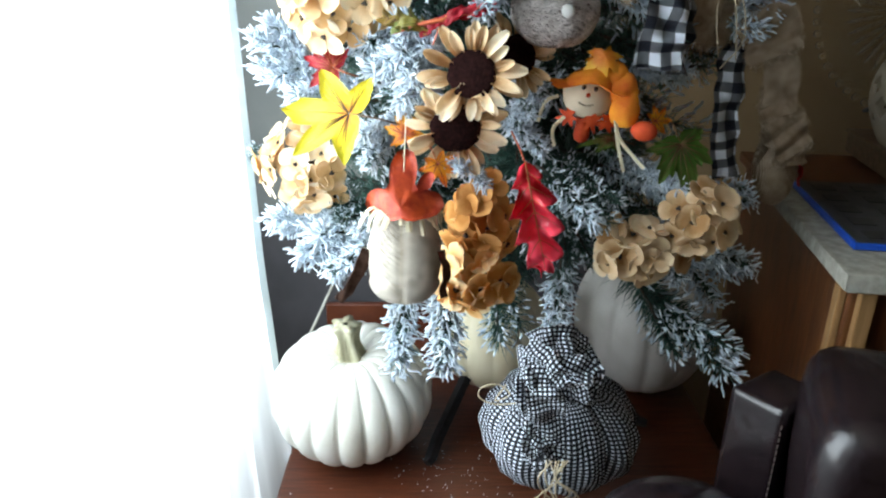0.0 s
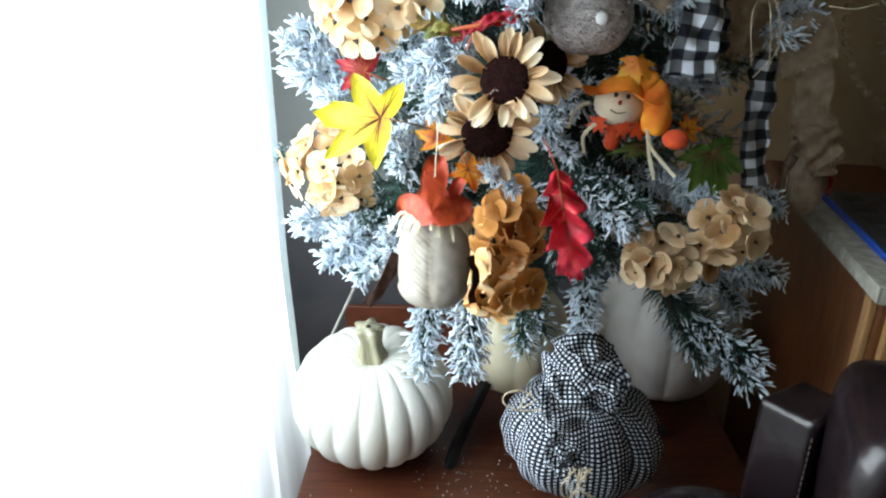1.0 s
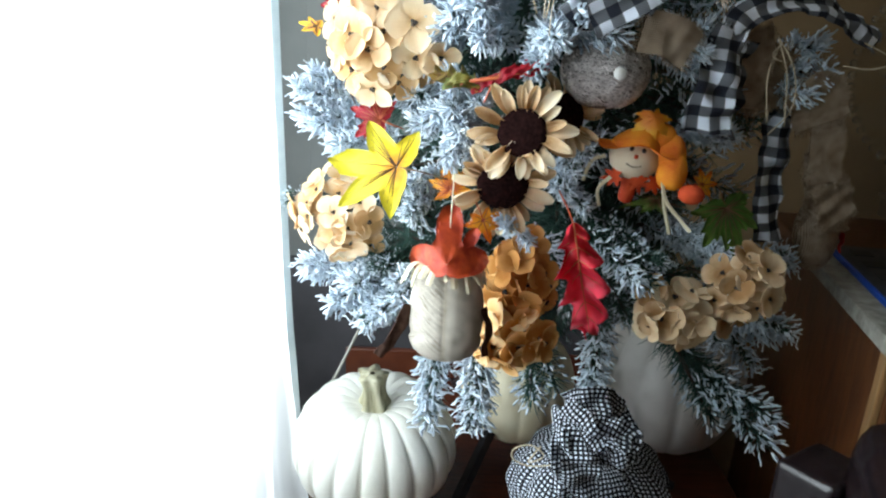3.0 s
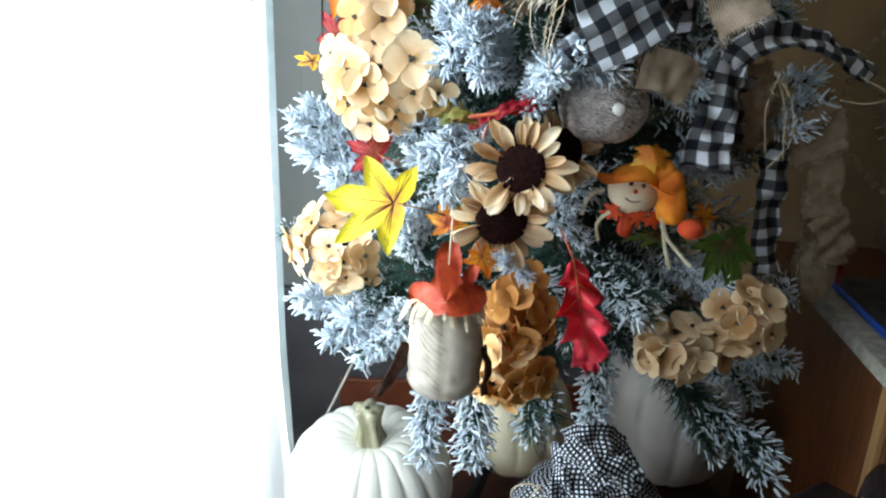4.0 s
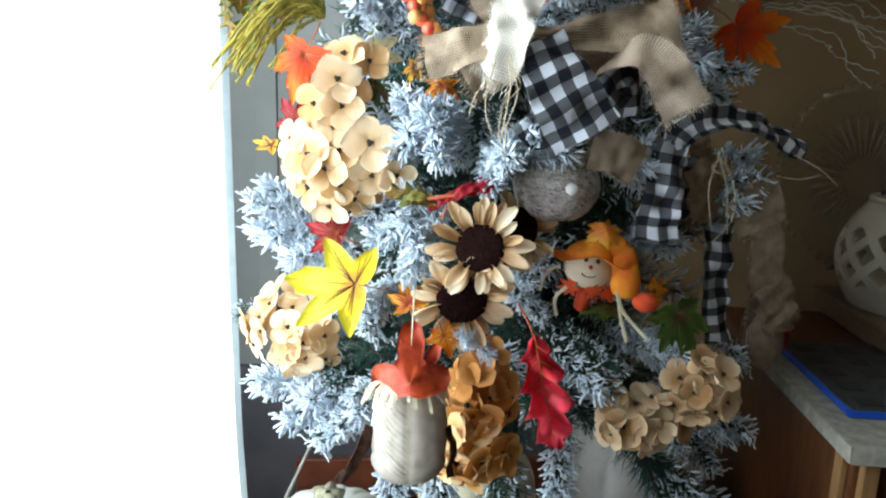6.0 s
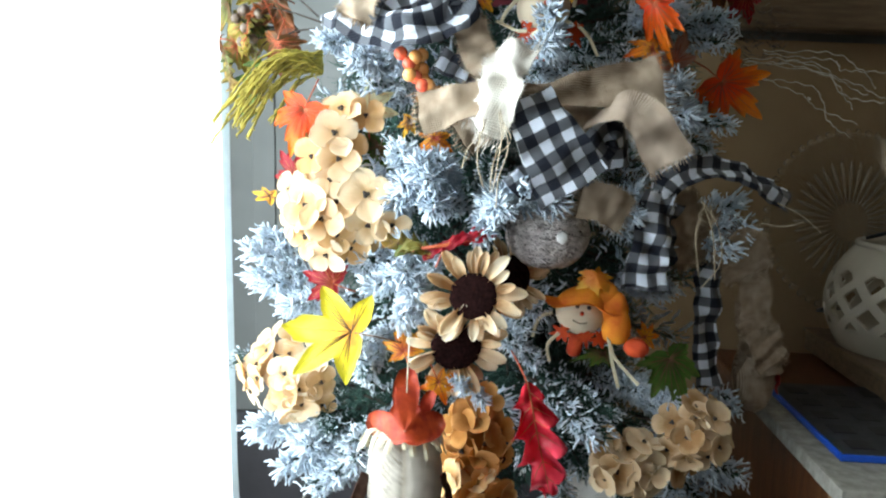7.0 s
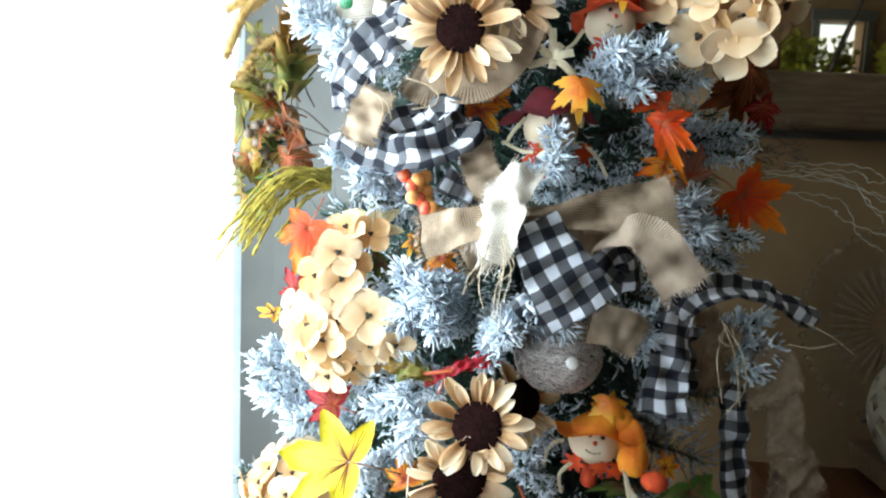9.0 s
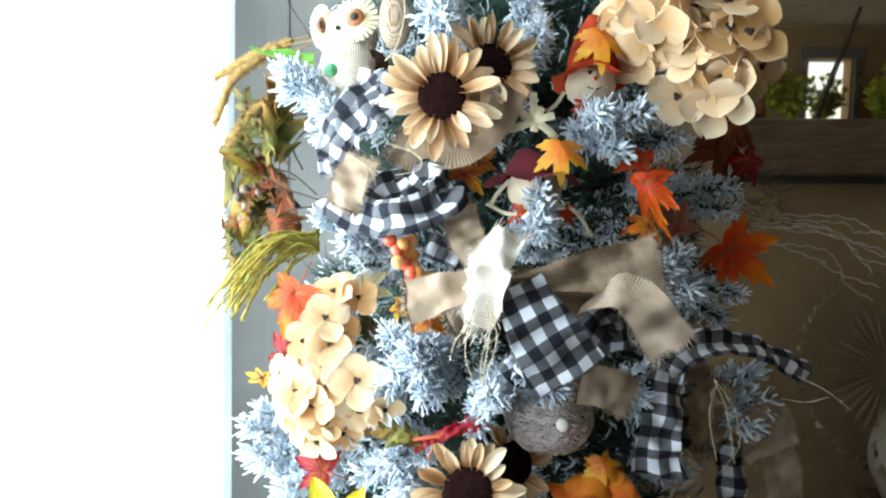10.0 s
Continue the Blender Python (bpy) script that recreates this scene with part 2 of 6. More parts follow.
WEED = plain("yellow_green_weed", (0.22, 0.18, 0.02), (0.44, 0.36, 0.05), 0.8, 80)
WHEAT = plain("brown_foxtail", (0.28, 0.17, 0.05), (0.50, 0.34, 0.12), 0.9, 120, 0.002, 400)
TINSEL = plain("pale_wavy_fibre", (0.44, 0.41, 0.32), (0.62, 0.58, 0.47), 0.6, 90)
BLADE = plain("green_blade", (0.10, 0.32, 0.03), (0.22, 0.50, 0.08), 0.5, 40, through_light=0.25)
YELLOW_LEAF = leaf_paint("yellow_leaf", (0.80, 0.36, 0.03), (0.86, 0.66, 0.03), (0.84, 0.74, 0.05))
RED_LEAF = leaf_paint("red_leaf", (0.55, 0.02, 0.03), (0.80, 0.04, 0.07), (0.90, 0.08, 0.13), 0.16)
DARK_RED_LEAF = leaf_paint("dark_red_leaf", (0.22, 0.006, 0.012), (0.34, 0.010, 0.022), (0.42, 0.020, 0.032))
GREEN_LEAF = leaf_paint("green_leaf", (0.05, 0.10, 0.016), (0.075, 0.16, 0.024), (0.12, 0.20, 0.038))
ORANGE_LEAF = leaf_paint("orange_leaf", (0.86, 0.42, 0.03), (0.90, 0.20, 0.015), (0.86, 0.09, 0.012))
FIERY_LEAF = leaf_paint("orange_red_leaf", (0.80, 0.055, 0.010), (0.80, 0.10, 0.010), (0.82, 0.22, 0.012))
GOLD_LEAF = leaf_paint("gold_leaf", (0.72, 0.20, 0.02), (0.80, 0.42, 0.03), (0.76, 0.52, 0.06))
OLIVE_LEAF = leaf_paint("olive_leaf", (0.14, 0.13, 0.025), (0.30, 0.24, 0.04), (0.42, 0.30, 0.05))
RUST_LEAF = leaf_paint("rust_leaf", (0.11, 0.055, 0.018), (0.18, 0.065, 0.02), (0.26, 0.07, 0.018))
PINK_LEAF = leaf_paint("dull_pink_leaf", (0.42, 0.24, 0.20), (0.46, 0.24, 0.18), (0.40, 0.18, 0.14))
AUTUMN_LEAF = leaf_paint("green_red_leaf", (0.10, 0.13, 0.025), (0.22, 0.18, 0.035), (0.31, 0.16, 0.035))
HEM = plain("curtain_hem", (0.70, 0.76, 0.78), (0.78, 0.83, 0.84), 0.9, 40, through_light=0.40)
CURTAIN = sheer("sheer_white_curtain")
GLASS = glassy("cut_glass", (0.84, 0.79, 0.68), 0.07, 0.94)
CUT_GLASS = glassy("pressed_glass_rib", (0.74, 0.66, 0.52), 0.15, 0.80)
CERAMIC = plain("cream_ceramic", (0.52, 0.47, 0.38), (0.62, 0.57, 0.47), 0.25, 12)
RUNNER = plain("pale_lace_runner", (0.22, 0.21, 0.18), (0.36, 0.345, 0.30), 0.9, 60, 0.002, 220)
BLUE = plain("blue_enamel", (0.008, 0.06, 0.42), (0.012, 0.09, 0.55), 0.3, 20)
TRAY = plain("dark_tray", (0.012, 0.014, 0.02), (0.05, 0.055, 0.06), 0.3, 45)
SILVER = bpy.data.materials.new("mirror_silver")
SILVER.use_nodes = True
SILVER.node_tree.nodes["Principled BSDF"].inputs["Metallic"].default_value = 1.0
SILVER.node_tree.nodes["Principled BSDF"].inputs["Roughness"].default_value = 0.02
SILVER.node_tree.nodes["Principled BSDF"].inputs["Base Color"].default_value = (0.80, 0.75, 0.61, 1)
HOUSE_PLANT = plain("house_plant_leaf", (0.32, 0.38, 0.04), (0.60, 0.60, 0.09), 0.5, 30, through_light=0.5)


# ---- shape tools ----
class Shape:
    """Collects vertices, faces, material slots and UVs of one mesh."""

    def __init__(self):
        self.v, self.f, self.m, self.uv, self.shell = [], [], [], [], False

    def add(self, verts, faces, mat=0, uvs=None):
        base = len(self.v)
        self.v += [tuple(p) for p in verts]
        self.uv += list(uvs) if uvs is not None else [(p[0], p[1]) for p in verts]
        self.f += [tuple(base + i for i in q) for q in faces]
        self.m += [mat] * len(faces)
        return self

    def grid(self, pts, mat=0, uvs=None, wrap=False, thick=0.0):
        """pts: an array rows x columns x 3; wrap joins the last column to the first; thick makes a shell."""
        pts = np.asarray(pts, float)
        r, c = pts.shape[:2]
        cols = c if wrap else c - 1
        quads = [(i * c + j, i * c + (j + 1) % c, (i + 1) * c + (j + 1) % c, (i + 1) * c + j) for i in range(r - 1) for j in range(cols)]
        flat = pts.reshape(-1, 3)
        if uvs is None:
            uvs = flat[:, :2]
        uvs = [tuple(u) for u in np.asarray(uvs).reshape(-1, 2)]
        if thick:
            self.shell = True
            du, dv = np.gradient(pts, axis=1), np.gradient(pts, axis=0)
            n = np.cross(du, dv)
            n /= np.linalg.norm(n, axis=2, keepdims=True) + 1e-9
            low = (pts - n * thick).reshape(-1, 3)
            k = r * c
            back = [tuple(k + i for i in reversed(q)) for q in quads]
            rim = [i for i in range(c)] + [i * c + c - 1 for i in range(1, r)] + [(r - 1) * c + j for j in range(c - 2, -1, -1)] + [i * c for i in range(r - 2, 0, -1)]
            side = [(a, a + k, b + k, b) for a, b in zip(rim, rim[1:] + rim[:1])] if not wrap else []
            return self.add(np.vstack([flat, low]), quads + back + side, mat, uvs + uvs)
        return self.add(flat, quads, mat, uvs)

    def tube(self, path, radius, sides=6, mat=0):
        path = [Vector(p) for p in path]
        rad = radius if isinstance(radius, (list, tuple)) else [radius] * len(path)
        up = Vector((0.3, 0.2, 0.93)).normalized()
        rows = []
        for i, p in enumerate(path):
            d = (path[min(i + 1, len(path) - 1)] - path[max(i - 1, 0)]).normalized()
            a = d.cross(up)
            a = a.normalized() if a.length > 1e-3 else d.orthogonal().normalized()
            b = d.cross(a)
            rows.append([p + (a * math.cos(2 * math.pi * k / sides) + b * math.sin(2 * math.pi * k / sides)) * rad[i] for k in range(sides)])
        n = len(path)
        self.grid([[tuple(q) for q in row] for row in rows], mat, wrap=True)
        base = len(self.v) - n * sides
        self.f += [tuple(base + k for k in reversed(range(sides))), tuple(base + (n - 1) * sides + k for k in range(sides))]
        self.m += [mat, mat]
        return self

    def ball(self, c, r, mat=0, nu=16, nv=10, warp=None):
        rows = []
        for i in range(nv + 1):
            th = math.pi * min(max(i / nv, 0.004), 0.996)
            row = []
            for j in range(nu):
                ph = 2 * math.pi * j / nu
                k = warp(ph, th) if warp else 1
                row.append((c[0] + r[0] * k * math.sin(th) * math.cos(ph), c[1] + r[1] * k * math.sin(th) * math.sin(ph), c[2] - r[2] * math.cos(th)))
            rows.append(row)
        return self.grid(rows, mat, wrap=True)

    def box(self, lo, hi, mat=0, bevel=0.0):
        bm = bmesh.new()
        bmesh.ops.create_cube(bm, size=1)
        for v in bm.verts:
            v.co = [lo[k] + (v.co[k] + 0.5) * (hi[k] - lo[k]) for k in range(3)]
        if bevel:
            bmesh.ops.bevel(bm, geom=list(bm.edges), offset=bevel, segments=2, affect="EDGES", profile=0.5)
        bm.verts.index_update()
        self.add([v.co[:] for v in bm.verts], [[v.index for v in q.verts] for q in bm.faces], mat)
        bm.free()
        return self

    def moved(self, m):
        self.v = [tuple(m @ Vector(p)) for p in self.v]
        return self

    def join(self, other, m=None, mat=0):
        base = len(self.v)
        self.v += [tuple(m @ Vector(p)) if m else p for p in other.v]
        self.uv += other.uv
        self.f += [tuple(base + i for i in q) for q in other.f]
        self.m += [mat + k for k in other.m]
        self.shell = self.shell or other.shell
        return self

    def mesh(self, name, mats, smooth=True):
        me = bpy.data.meshes.new(name)
        me.from_pydata(self.v, [], self.f)
        for m in mats if isinstance(mats, (list, tuple)) else [mats]:
            me.materials.append(m)
        me.polygons.foreach_set("material_index", self.m)
        me.polygons.foreach_set("use_smooth", [smooth] * len(self.f))
        layer = me.uv_layers.new(name="UVMap")
        idx = np.zeros(len(me.loops), int)
        me.loops.foreach_get("vertex_index", idx)
        layer.data.foreach_set("uv", np.array(self.uv, float)[idx].ravel())
        me.update()
        if smooth and self.shell:
            me.set_sharp_from_angle(angle=radians(52))
        return me


def thing(name, m, label, category, group="", kind=""):
    ob = new(name)
    ob.empty_display_size = 0.02
    ob.matrix_world = m if isinstance(m, Matrix) else Matrix.Translation(m)
    return tagged(ob, label, category, group, kind)


def part(name, shape, mats, parent, label="", m=None, smooth=True):
    """One mesh object under a thing or a part; shape: a Shape or a ready mesh."""
    ob = new(name, shape.mesh(name, mats, smooth) if isinstance(shape, Shape) else shape)
    ob.parent = parent
    if m is not None:
        ob.matrix_basis = m
    return tagged(ob, label)


def solid(name, shape, mats, label, category, group="", kind="", m=None, smooth=False):
    ob = new(name, shape.mesh(name, mats, smooth))
    if m is not None:
        ob.matrix_world = m
    return tagged(ob, label, category, group, kind)


def facing(p, n, roll=0.0):
    """A pose at p whose z looks along n and whose y points up, turned by roll degrees round n."""
    z = Vector(n).normalized()
    x = Vector((0, 0, 1)).cross(z)
    x = x.normalized() if x.length > 1e-3 else Vector((1, 0, 0))
    y = z.cross(x)
    m = Matrix((x, y, z)).transposed().to_4x4()
    return Matrix.Translation(p) @ m @ Matrix.Rotation(radians(roll), 4, "Z")


def curve_through(pts, n=24):
    """A smooth line through the points."""
    p = [Vector(q) for q in pts]
    p = [p[0] * 2 - p[1]] + p + [p[-1] * 2 - p[-2]]
    out, segs = [], len(p) - 3
    for k in range(n + 1):
        s = min(k / n * segs, segs - 1e-6)
        i, u = int(s), s - int(s)
        a, b, c, d = p[i:i + 4]
        out.append(0.5 * ((2 * b) + (c - a) * u + (2 * a - 5 * b + 4 * c - d) * u * u + (3 * b - a - 3 * c + d) * u ** 3))
    return out


# ---- the room ----
def wall_with_hole(axis, at, thick, a, b, hole, z1=2.6):
    """A wall across x or y from a to b with one opening (lo, hi, bottom, top)."""
    s = Shape()
    lo, hi, bot, top = hole
    for u0, u1, z0, zz in ((a, lo, 0, z1), (hi, b, 0, z1), (lo, hi, 0, bot), (lo, hi, top, z1)):
        if axis == "x":
            s.box((at, u0, z0), (at + thick, u1, zz))
        else:
            s.box((u0, at, z0), (u1, at + thick, zz))
    return s


solid("floor", Shape().box((-0.9, -1.7, -0.1), (3.6, 1.9, 0.0)), FLOOR, "brown wooden floor boards of the living room", "floor", kind="structure")
solid("ceiling", Shape().box((-0.9, -1.7, 2.6), (3.6, 1.9, 2.7)), CEILING, "plain grey-white painted ceiling", "ceiling", kind="structure")
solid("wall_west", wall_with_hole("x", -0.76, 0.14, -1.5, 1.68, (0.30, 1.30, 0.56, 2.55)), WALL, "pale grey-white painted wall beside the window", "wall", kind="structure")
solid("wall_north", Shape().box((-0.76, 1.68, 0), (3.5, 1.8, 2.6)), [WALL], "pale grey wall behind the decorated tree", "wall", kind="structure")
solid("wall_east", Shape().box((3.4, -1.5, 0), (3.5, 1.68, 2.6)), WALL_TAN, "tan painted side wall of the room", "wall", kind="structure")
solid("wall_south", wall_with_hole("y", -1.6, 0.1, -0.76, 3.5, (2.44, 2.72, 1.20, 2.40)), WALL_TAN, "tan painted wall with a bright window", "wall", kind="structure")
win = thing("window_1", (-0.72, 0.80, 1.555), "tall white-framed window glaring with daylight", "window", kind="structure")
for y in (-0.47, 0.47):
    part("window_frame", Shape().box((-0.02, y - 0.03, -0.995), (0.03, y + 0.03, 0.995), 0, 0.004), TRIM, win, smooth=False)
for z in (-0.965, 0.965):
    part("window_frame", Shape().box((-0.02, -0.44, z - 0.03), (0.03, 0.44, z + 0.03), 0, 0.004), TRIM, win, smooth=False)
win = thing("window_2", (2.58, -1.50, 1.80), "rear window seen in the mirror, white frame darkened to grey", "window", kind="structure")
# The white casing gets grey wall paint so that it looks dimly lit.
for x in (-0.175, 0.175):
    part("window_frame", Shape().box((x - 0.022, 0.001, -0.60), (x + 0.022, 0.025, 0.60), 0, 0.004), WALL, win, smooth=False)
for z in (-0.635, 0.635):
    part("window_frame", Shape().box((-0.21, 0.001, z - 0.035), (0.21, 0.028, z + 0.035), 0, 0.004), WALL, win, smooth=False)
part("sash_bar", Shape().box((-0.14, -0.05, 0.30), (0.14, -0.03, 0.325), 0, 0.003), TRIM, win, smooth=False)


def sheer_curtain():
    rows = []
    for z in np.linspace(0.04, 2.58, 42):
        row = []
        for y in np.linspace(-0.5, 1.2, 120):
            x = -0.335 + 0.012 * math.sin(y * 46 + 1.3 * math.sin(z * 1.7)) + 0.006 * math.sin(y * 97 + z * 2)
            low = max(0.0, 1 - z / 0.75)
            tuck = math.exp(-((y - 1.14) / 0.09) ** 2)
            x += tuck * low * 0.05
            yy = y + 0.012 * math.sin(z * 4.0) * (y > 1.0) + low * tuck * 0.02 * math.sin(z * 20)
            row.append((x, yy, z))
        rows.append(row)
    ob = thing("sheer_curtain", (0, 0, 0), "white sheer curtain drawn across the bright window", "curtain")
    part("panel", Shape().grid(rows), CURTAIN, ob)
    hem = [[(x - 0.004 + 0.012 * k, y + 0.016 * k + 0.002, z) for k in (0.0, 0.5, 1.0)] for x, y, z in (r[-1] for r in rows)]
    part("hem", Shape().grid(hem, thick=0.0015), HEM, ob, "folded white side hem")


sheer_curtain()

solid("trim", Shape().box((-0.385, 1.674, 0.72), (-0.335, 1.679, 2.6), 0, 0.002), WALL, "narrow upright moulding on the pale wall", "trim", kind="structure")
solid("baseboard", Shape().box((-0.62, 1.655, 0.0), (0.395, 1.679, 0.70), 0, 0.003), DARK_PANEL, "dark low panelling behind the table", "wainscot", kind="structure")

# ---- the low table ----
TOP = 0.40
low_table = thing("low_table", (0.2, 1.24, 0.0), "reddish-brown polished wooden low table under the tree", "table")
part("tabletop", Shape().box((-0.50, -0.40, TOP - 0.035), (0.345, 0.40, TOP), 0, 0.006), WOOD, low_table, smooth=False)
part("back_rail", Shape().box((-0.50, 0.384, TOP + 0.0005), (0.345, 0.40, TOP + 0.075), 0, 0.004), WOOD, low_table, smooth=False)
for x in (-0.46, 0.30):
    for y in (-0.36, 0.36):
        part("leg", Shape().box((x - 0.03, y - 0.03, 0.0), (x + 0.03, y + 0.03, TOP - 0.035), 0, 0.004), WOOD, low_table, smooth=False)


def pumpkin(p, r, h, ribs, skin, label, tilt=(0, 0), depth=0.075, stem=0.07, name="pumpkin", lean=0.0):
    ob = thing(name, Matrix.Translation(p) @ pose(0, 0, 0, tilt[0], tilt[1], 20), label, "pumpkin")
    rng = random.Random(ribs)
    wob = [rng.uniform(0.85, 1.15) for _ in range(ribs)]

    def rib(ph, th):
        k = ph / (2 * math.pi) * ribs
        groove = abs(math.sin(math.pi * k)) ** 0.55
        return (1 - depth * wob[int(k) % ribs] + depth * groove * wob[int(k) % ribs]) * (1 - 0.10 * math.exp(-((th - math.pi) / 0.5) ** 2))
    s = Shape().ball((0, 0, 0), (r, r, h / 2), 0, ribs * 12, 34, rib)
    v = np.array(s.v)
    d = np.hypot(v[:, 0], v[:, 1]) / r
    v[:, 2] -= np.where(v[:, 2] > 0, 1, -1) * h * 0.17 * np.exp(-(d / 0.33) ** 2)
    s.v = [tuple(q) for q in v]
    part("skin", s, skin, ob)
    if stem:
        rows, z0 = [], h * 0.30
        for i in range(9):
            f = i / 8
            rr = (0.036 - 0.058 * f + 0.047 * f * f) * 1.0
            rows.append([((rr * (1 + 0.22 * math.cos(5 * a + f))) * math.cos(a) + lean * f * f, (rr * (1 + 0.22 * math.cos(5 * a + f))) * math.sin(a), z0 + stem * f) for a in np.linspace(0, 2 * math.pi, 30, endpoint=False)])
        rows.append([(lean + 0.2 * (x - lean), 0.2 * y, z0 + stem * 1.02) for x, y, _ in rows[-1]])
        part("stem", Shape().grid(rows, wrap=True), STEM, ob, "dry greenish-brown stem")
    return ob


pumpkin((-0.175, 1.165, TOP + 0.121), 0.155, 0.250, 19, PUMPKIN, "smooth white ribbed pumpkin with a dry stem", (8, -2), lean=-0.004, stem=0.085)
pumpkin((0.101, 1.310, 0.577), 0.118, 0.255, 13, PUMPKIN_CREAM, "cream ribbed pumpkin round the foot of the tree", depth=0.035, stem=0.0)
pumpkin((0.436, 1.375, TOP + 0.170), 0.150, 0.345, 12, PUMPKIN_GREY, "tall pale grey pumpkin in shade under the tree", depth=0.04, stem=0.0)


def gingham_pumpkin():
    c = Vector((0.197, 1.000, 0.564))
    ob = thing("gingham_pumpkin", Matrix.Translation(c) @ Matrix.Diagonal((1.13, 1.13, 1.13, 1)), "stuffed black and white small-check fabric pumpkin", "pumpkin")
    s = Shape()
    rows, uvs = [], []
    for i in range(41):
        th = math.pi * min(max(i / 40, 0.01), 0.99)
        row, urow = [], []
        for j in range(97):
            ph = 2 * math.pi * j / 96
            pinch = 1 - 0.17 * (1 - abs(math.sin(3.5 * ph + 0.5)) ** 0.45) - 0.022 * math.sin(13 * ph + 6 * th) * math.sin(th) - 0.012 * math.sin(23 * ph - 5 * th)
            zz = -0.082 * math.cos(th) - 0.028 * math.exp(-(math.sin(th) / 0.3) ** 2) * (1 if th > 1.57 else 0)
            row.append((0.118 * pinch * math.sin(th) ** 0.85 * math.cos(ph), 0.118 * pinch * math.sin(th) ** 0.85 * math.sin(ph), zz))
            urow.append((ph * 0.098, th * 0.098 + 0.01 * math.sin(3.5 * ph)))
        rows.append(row)
        uvs.append(urow)
    part("body", s.grid(rows, 0, uvs), SMALL_CHECK, ob)

    inv = ob.matrix_world.inverted()
    for line, width, n in (
            ([(0.122, 0.930, 0.760), (0.119, 0.885, 0.735), (0.121, 0.868, 0.693), (0.124, 0.868, 0.655)], 0.026, (-0.3, -0.95, 0.2)),
            ([(0.150, 0.905, 0.755), (0.146, 0.868, 0.720), (0.149, 0.860, 0.690), (0.153, 0.866, 0.640)], 0.056, (0.05, -1.0, 0.15)),
            ([(0.121, 0.900, 0.775), (0.154, 0.868, 0.757), (0.178, 0.862, 0.738), (0.198, 0.872, 0.702)], 0.036, (-0.45, -0.8, 0.1)),
            ([(0.150, 0.900, 0.765), (0.186, 0.872, 0.757), (0.210, 0.866, 0.745), (0.203, 0.885, 0.722)], 0.038, (0.1, -0.8, 0.6)),
            ([(0.196, 0.930, 0.765), (0.216, 0.905, 0.745), (0.212, 0.888, 0.705), (0.202, 0.884, 0.684)], 0.034, (0.4, -0.9, 0.15)),
            ([(0.128, 0.925, 0.755), (0.150, 0.900, 0.780), (0.180, 0.900, 0.782), (0.206, 0.920, 0.755)], 0.046, (0.0, -0.85, 0.5)),
            ([(0.148, 0.872, 0.655), (0.162, 0.862, 0.622), (0.160, 0.862, 0.580)], 0.034, (0.3, -0.95, 0.1)),
            ([(0.145, 0.872, 0.655), (0.130, 0.866, 0.620), (0.136, 0.872, 0.585)], 0.030, (-0.4, -0.9, 0.1))):
        part("fabric_tie", strip([inv @ Vector(q) for q in line], width / 1.13, n, ripple=0.005, crumple=0.005, thick=0.0016, weave=1.3)[0], SMALL_CHECK, ob)
    rows, uvs = [], []
    for i in range(33):
        th = math.pi * min(max(i / 32, 0.01), 0.99)
        row, urow = [], []
        for j in range(65):
            ph = 2 * math.pi * j / 64
            q = Vector((math.sin(th) * math.cos(ph), math.sin(th) * math.sin(ph), -math.cos(th)))
            fold = 1 - 0.26 * abs(math.sin(1.5 * ph + 2.2 * th)) - 0.14 * abs(math.sin(2.0 * ph - 3.3 * th + 1)) + 0.10 * noise.noise(q * 3.1)
            row.append((0.046 * q.x * fold + 0.000, 0.046 * q.y * fold - 0.036, 0.052 * q.z * fold + 0.118))
            urow.append((ph * 0.036 * math.sin(th) + 0.01 * math.sin(3 * th), th * 0.055))
        rows.append(row)
        uvs.append(urow)
    part("knot", Shape().grid(rows, 0, uvs), SMALL_CHECK, ob, "crumpled fabric knot")
    rng = random.Random(5)
    for k in range(8):
        a = Vector((-0.040 + 0.004 * k, -0.138, 0.045))
        pts = [a, a + Vector((rng.uniform(-0.02, 0.01), -0.006, -0.025)), a + Vector((rng.uniform(-0.03, 0.025), -0.004, -0.055)), a + Vector((rng.uniform(-0.06, 0.04), 0.004, -0.090))]
        part("twine", Shape().tube(curve_through(pts, 10), 0.0011, 5), JUTE, ob)
    loop = [(0.118, 0.882, 0.690), (0.078, 0.880, 0.688), (0.054, 0.882, 0.698), (0.056, 0.884, 0.714), (0.080, 0.884, 0.720), (0.098, 0.882, 0.704), (0.076, 0.880, 0.694), (0.092, 0.880, 0.722)]
    part("twine", Shape().tube(curve_through([inv @ Vector(q) for q in loop], 28), 0.0011, 5), JUTE, ob)


# ---- the tree ----
AXIS = Vector((0.09, 1.31))
tree = thing("christmas_tree", (AXIS.x, AXIS.y, TOP), "flocked artificial fir tree on a black metal stand", "tree")
part("trunk", Shape().tube([(0, 0, 0.05), (0, 0, 0.6), (0, 0, 1.75)], [0.016, 0.014, 0.008], 8), BARK, tree)
for k, end in enumerate([(-0.023, 1.103, 0.410), (0.40, 1.22, TOP), (-0.02, 1.58, TOP), (0.30, 1.56, TOP)]):
    e = Vector((end[0] - AXIS.x, end[1] - AXIS.y, 0.008))
    part("stand_leg", Shape().tube([(0, 0, 0.16), e * 0.5 + Vector((0, 0, 0.09)), e * 0.9 + Vector((0, 0, 0.03)), e + Vector((0, 0, 0.004)), e * 1.06], [0.012, 0.012, 0.012, 0.012, 0.009], 4), BLACK_METAL, tree, smooth=False)


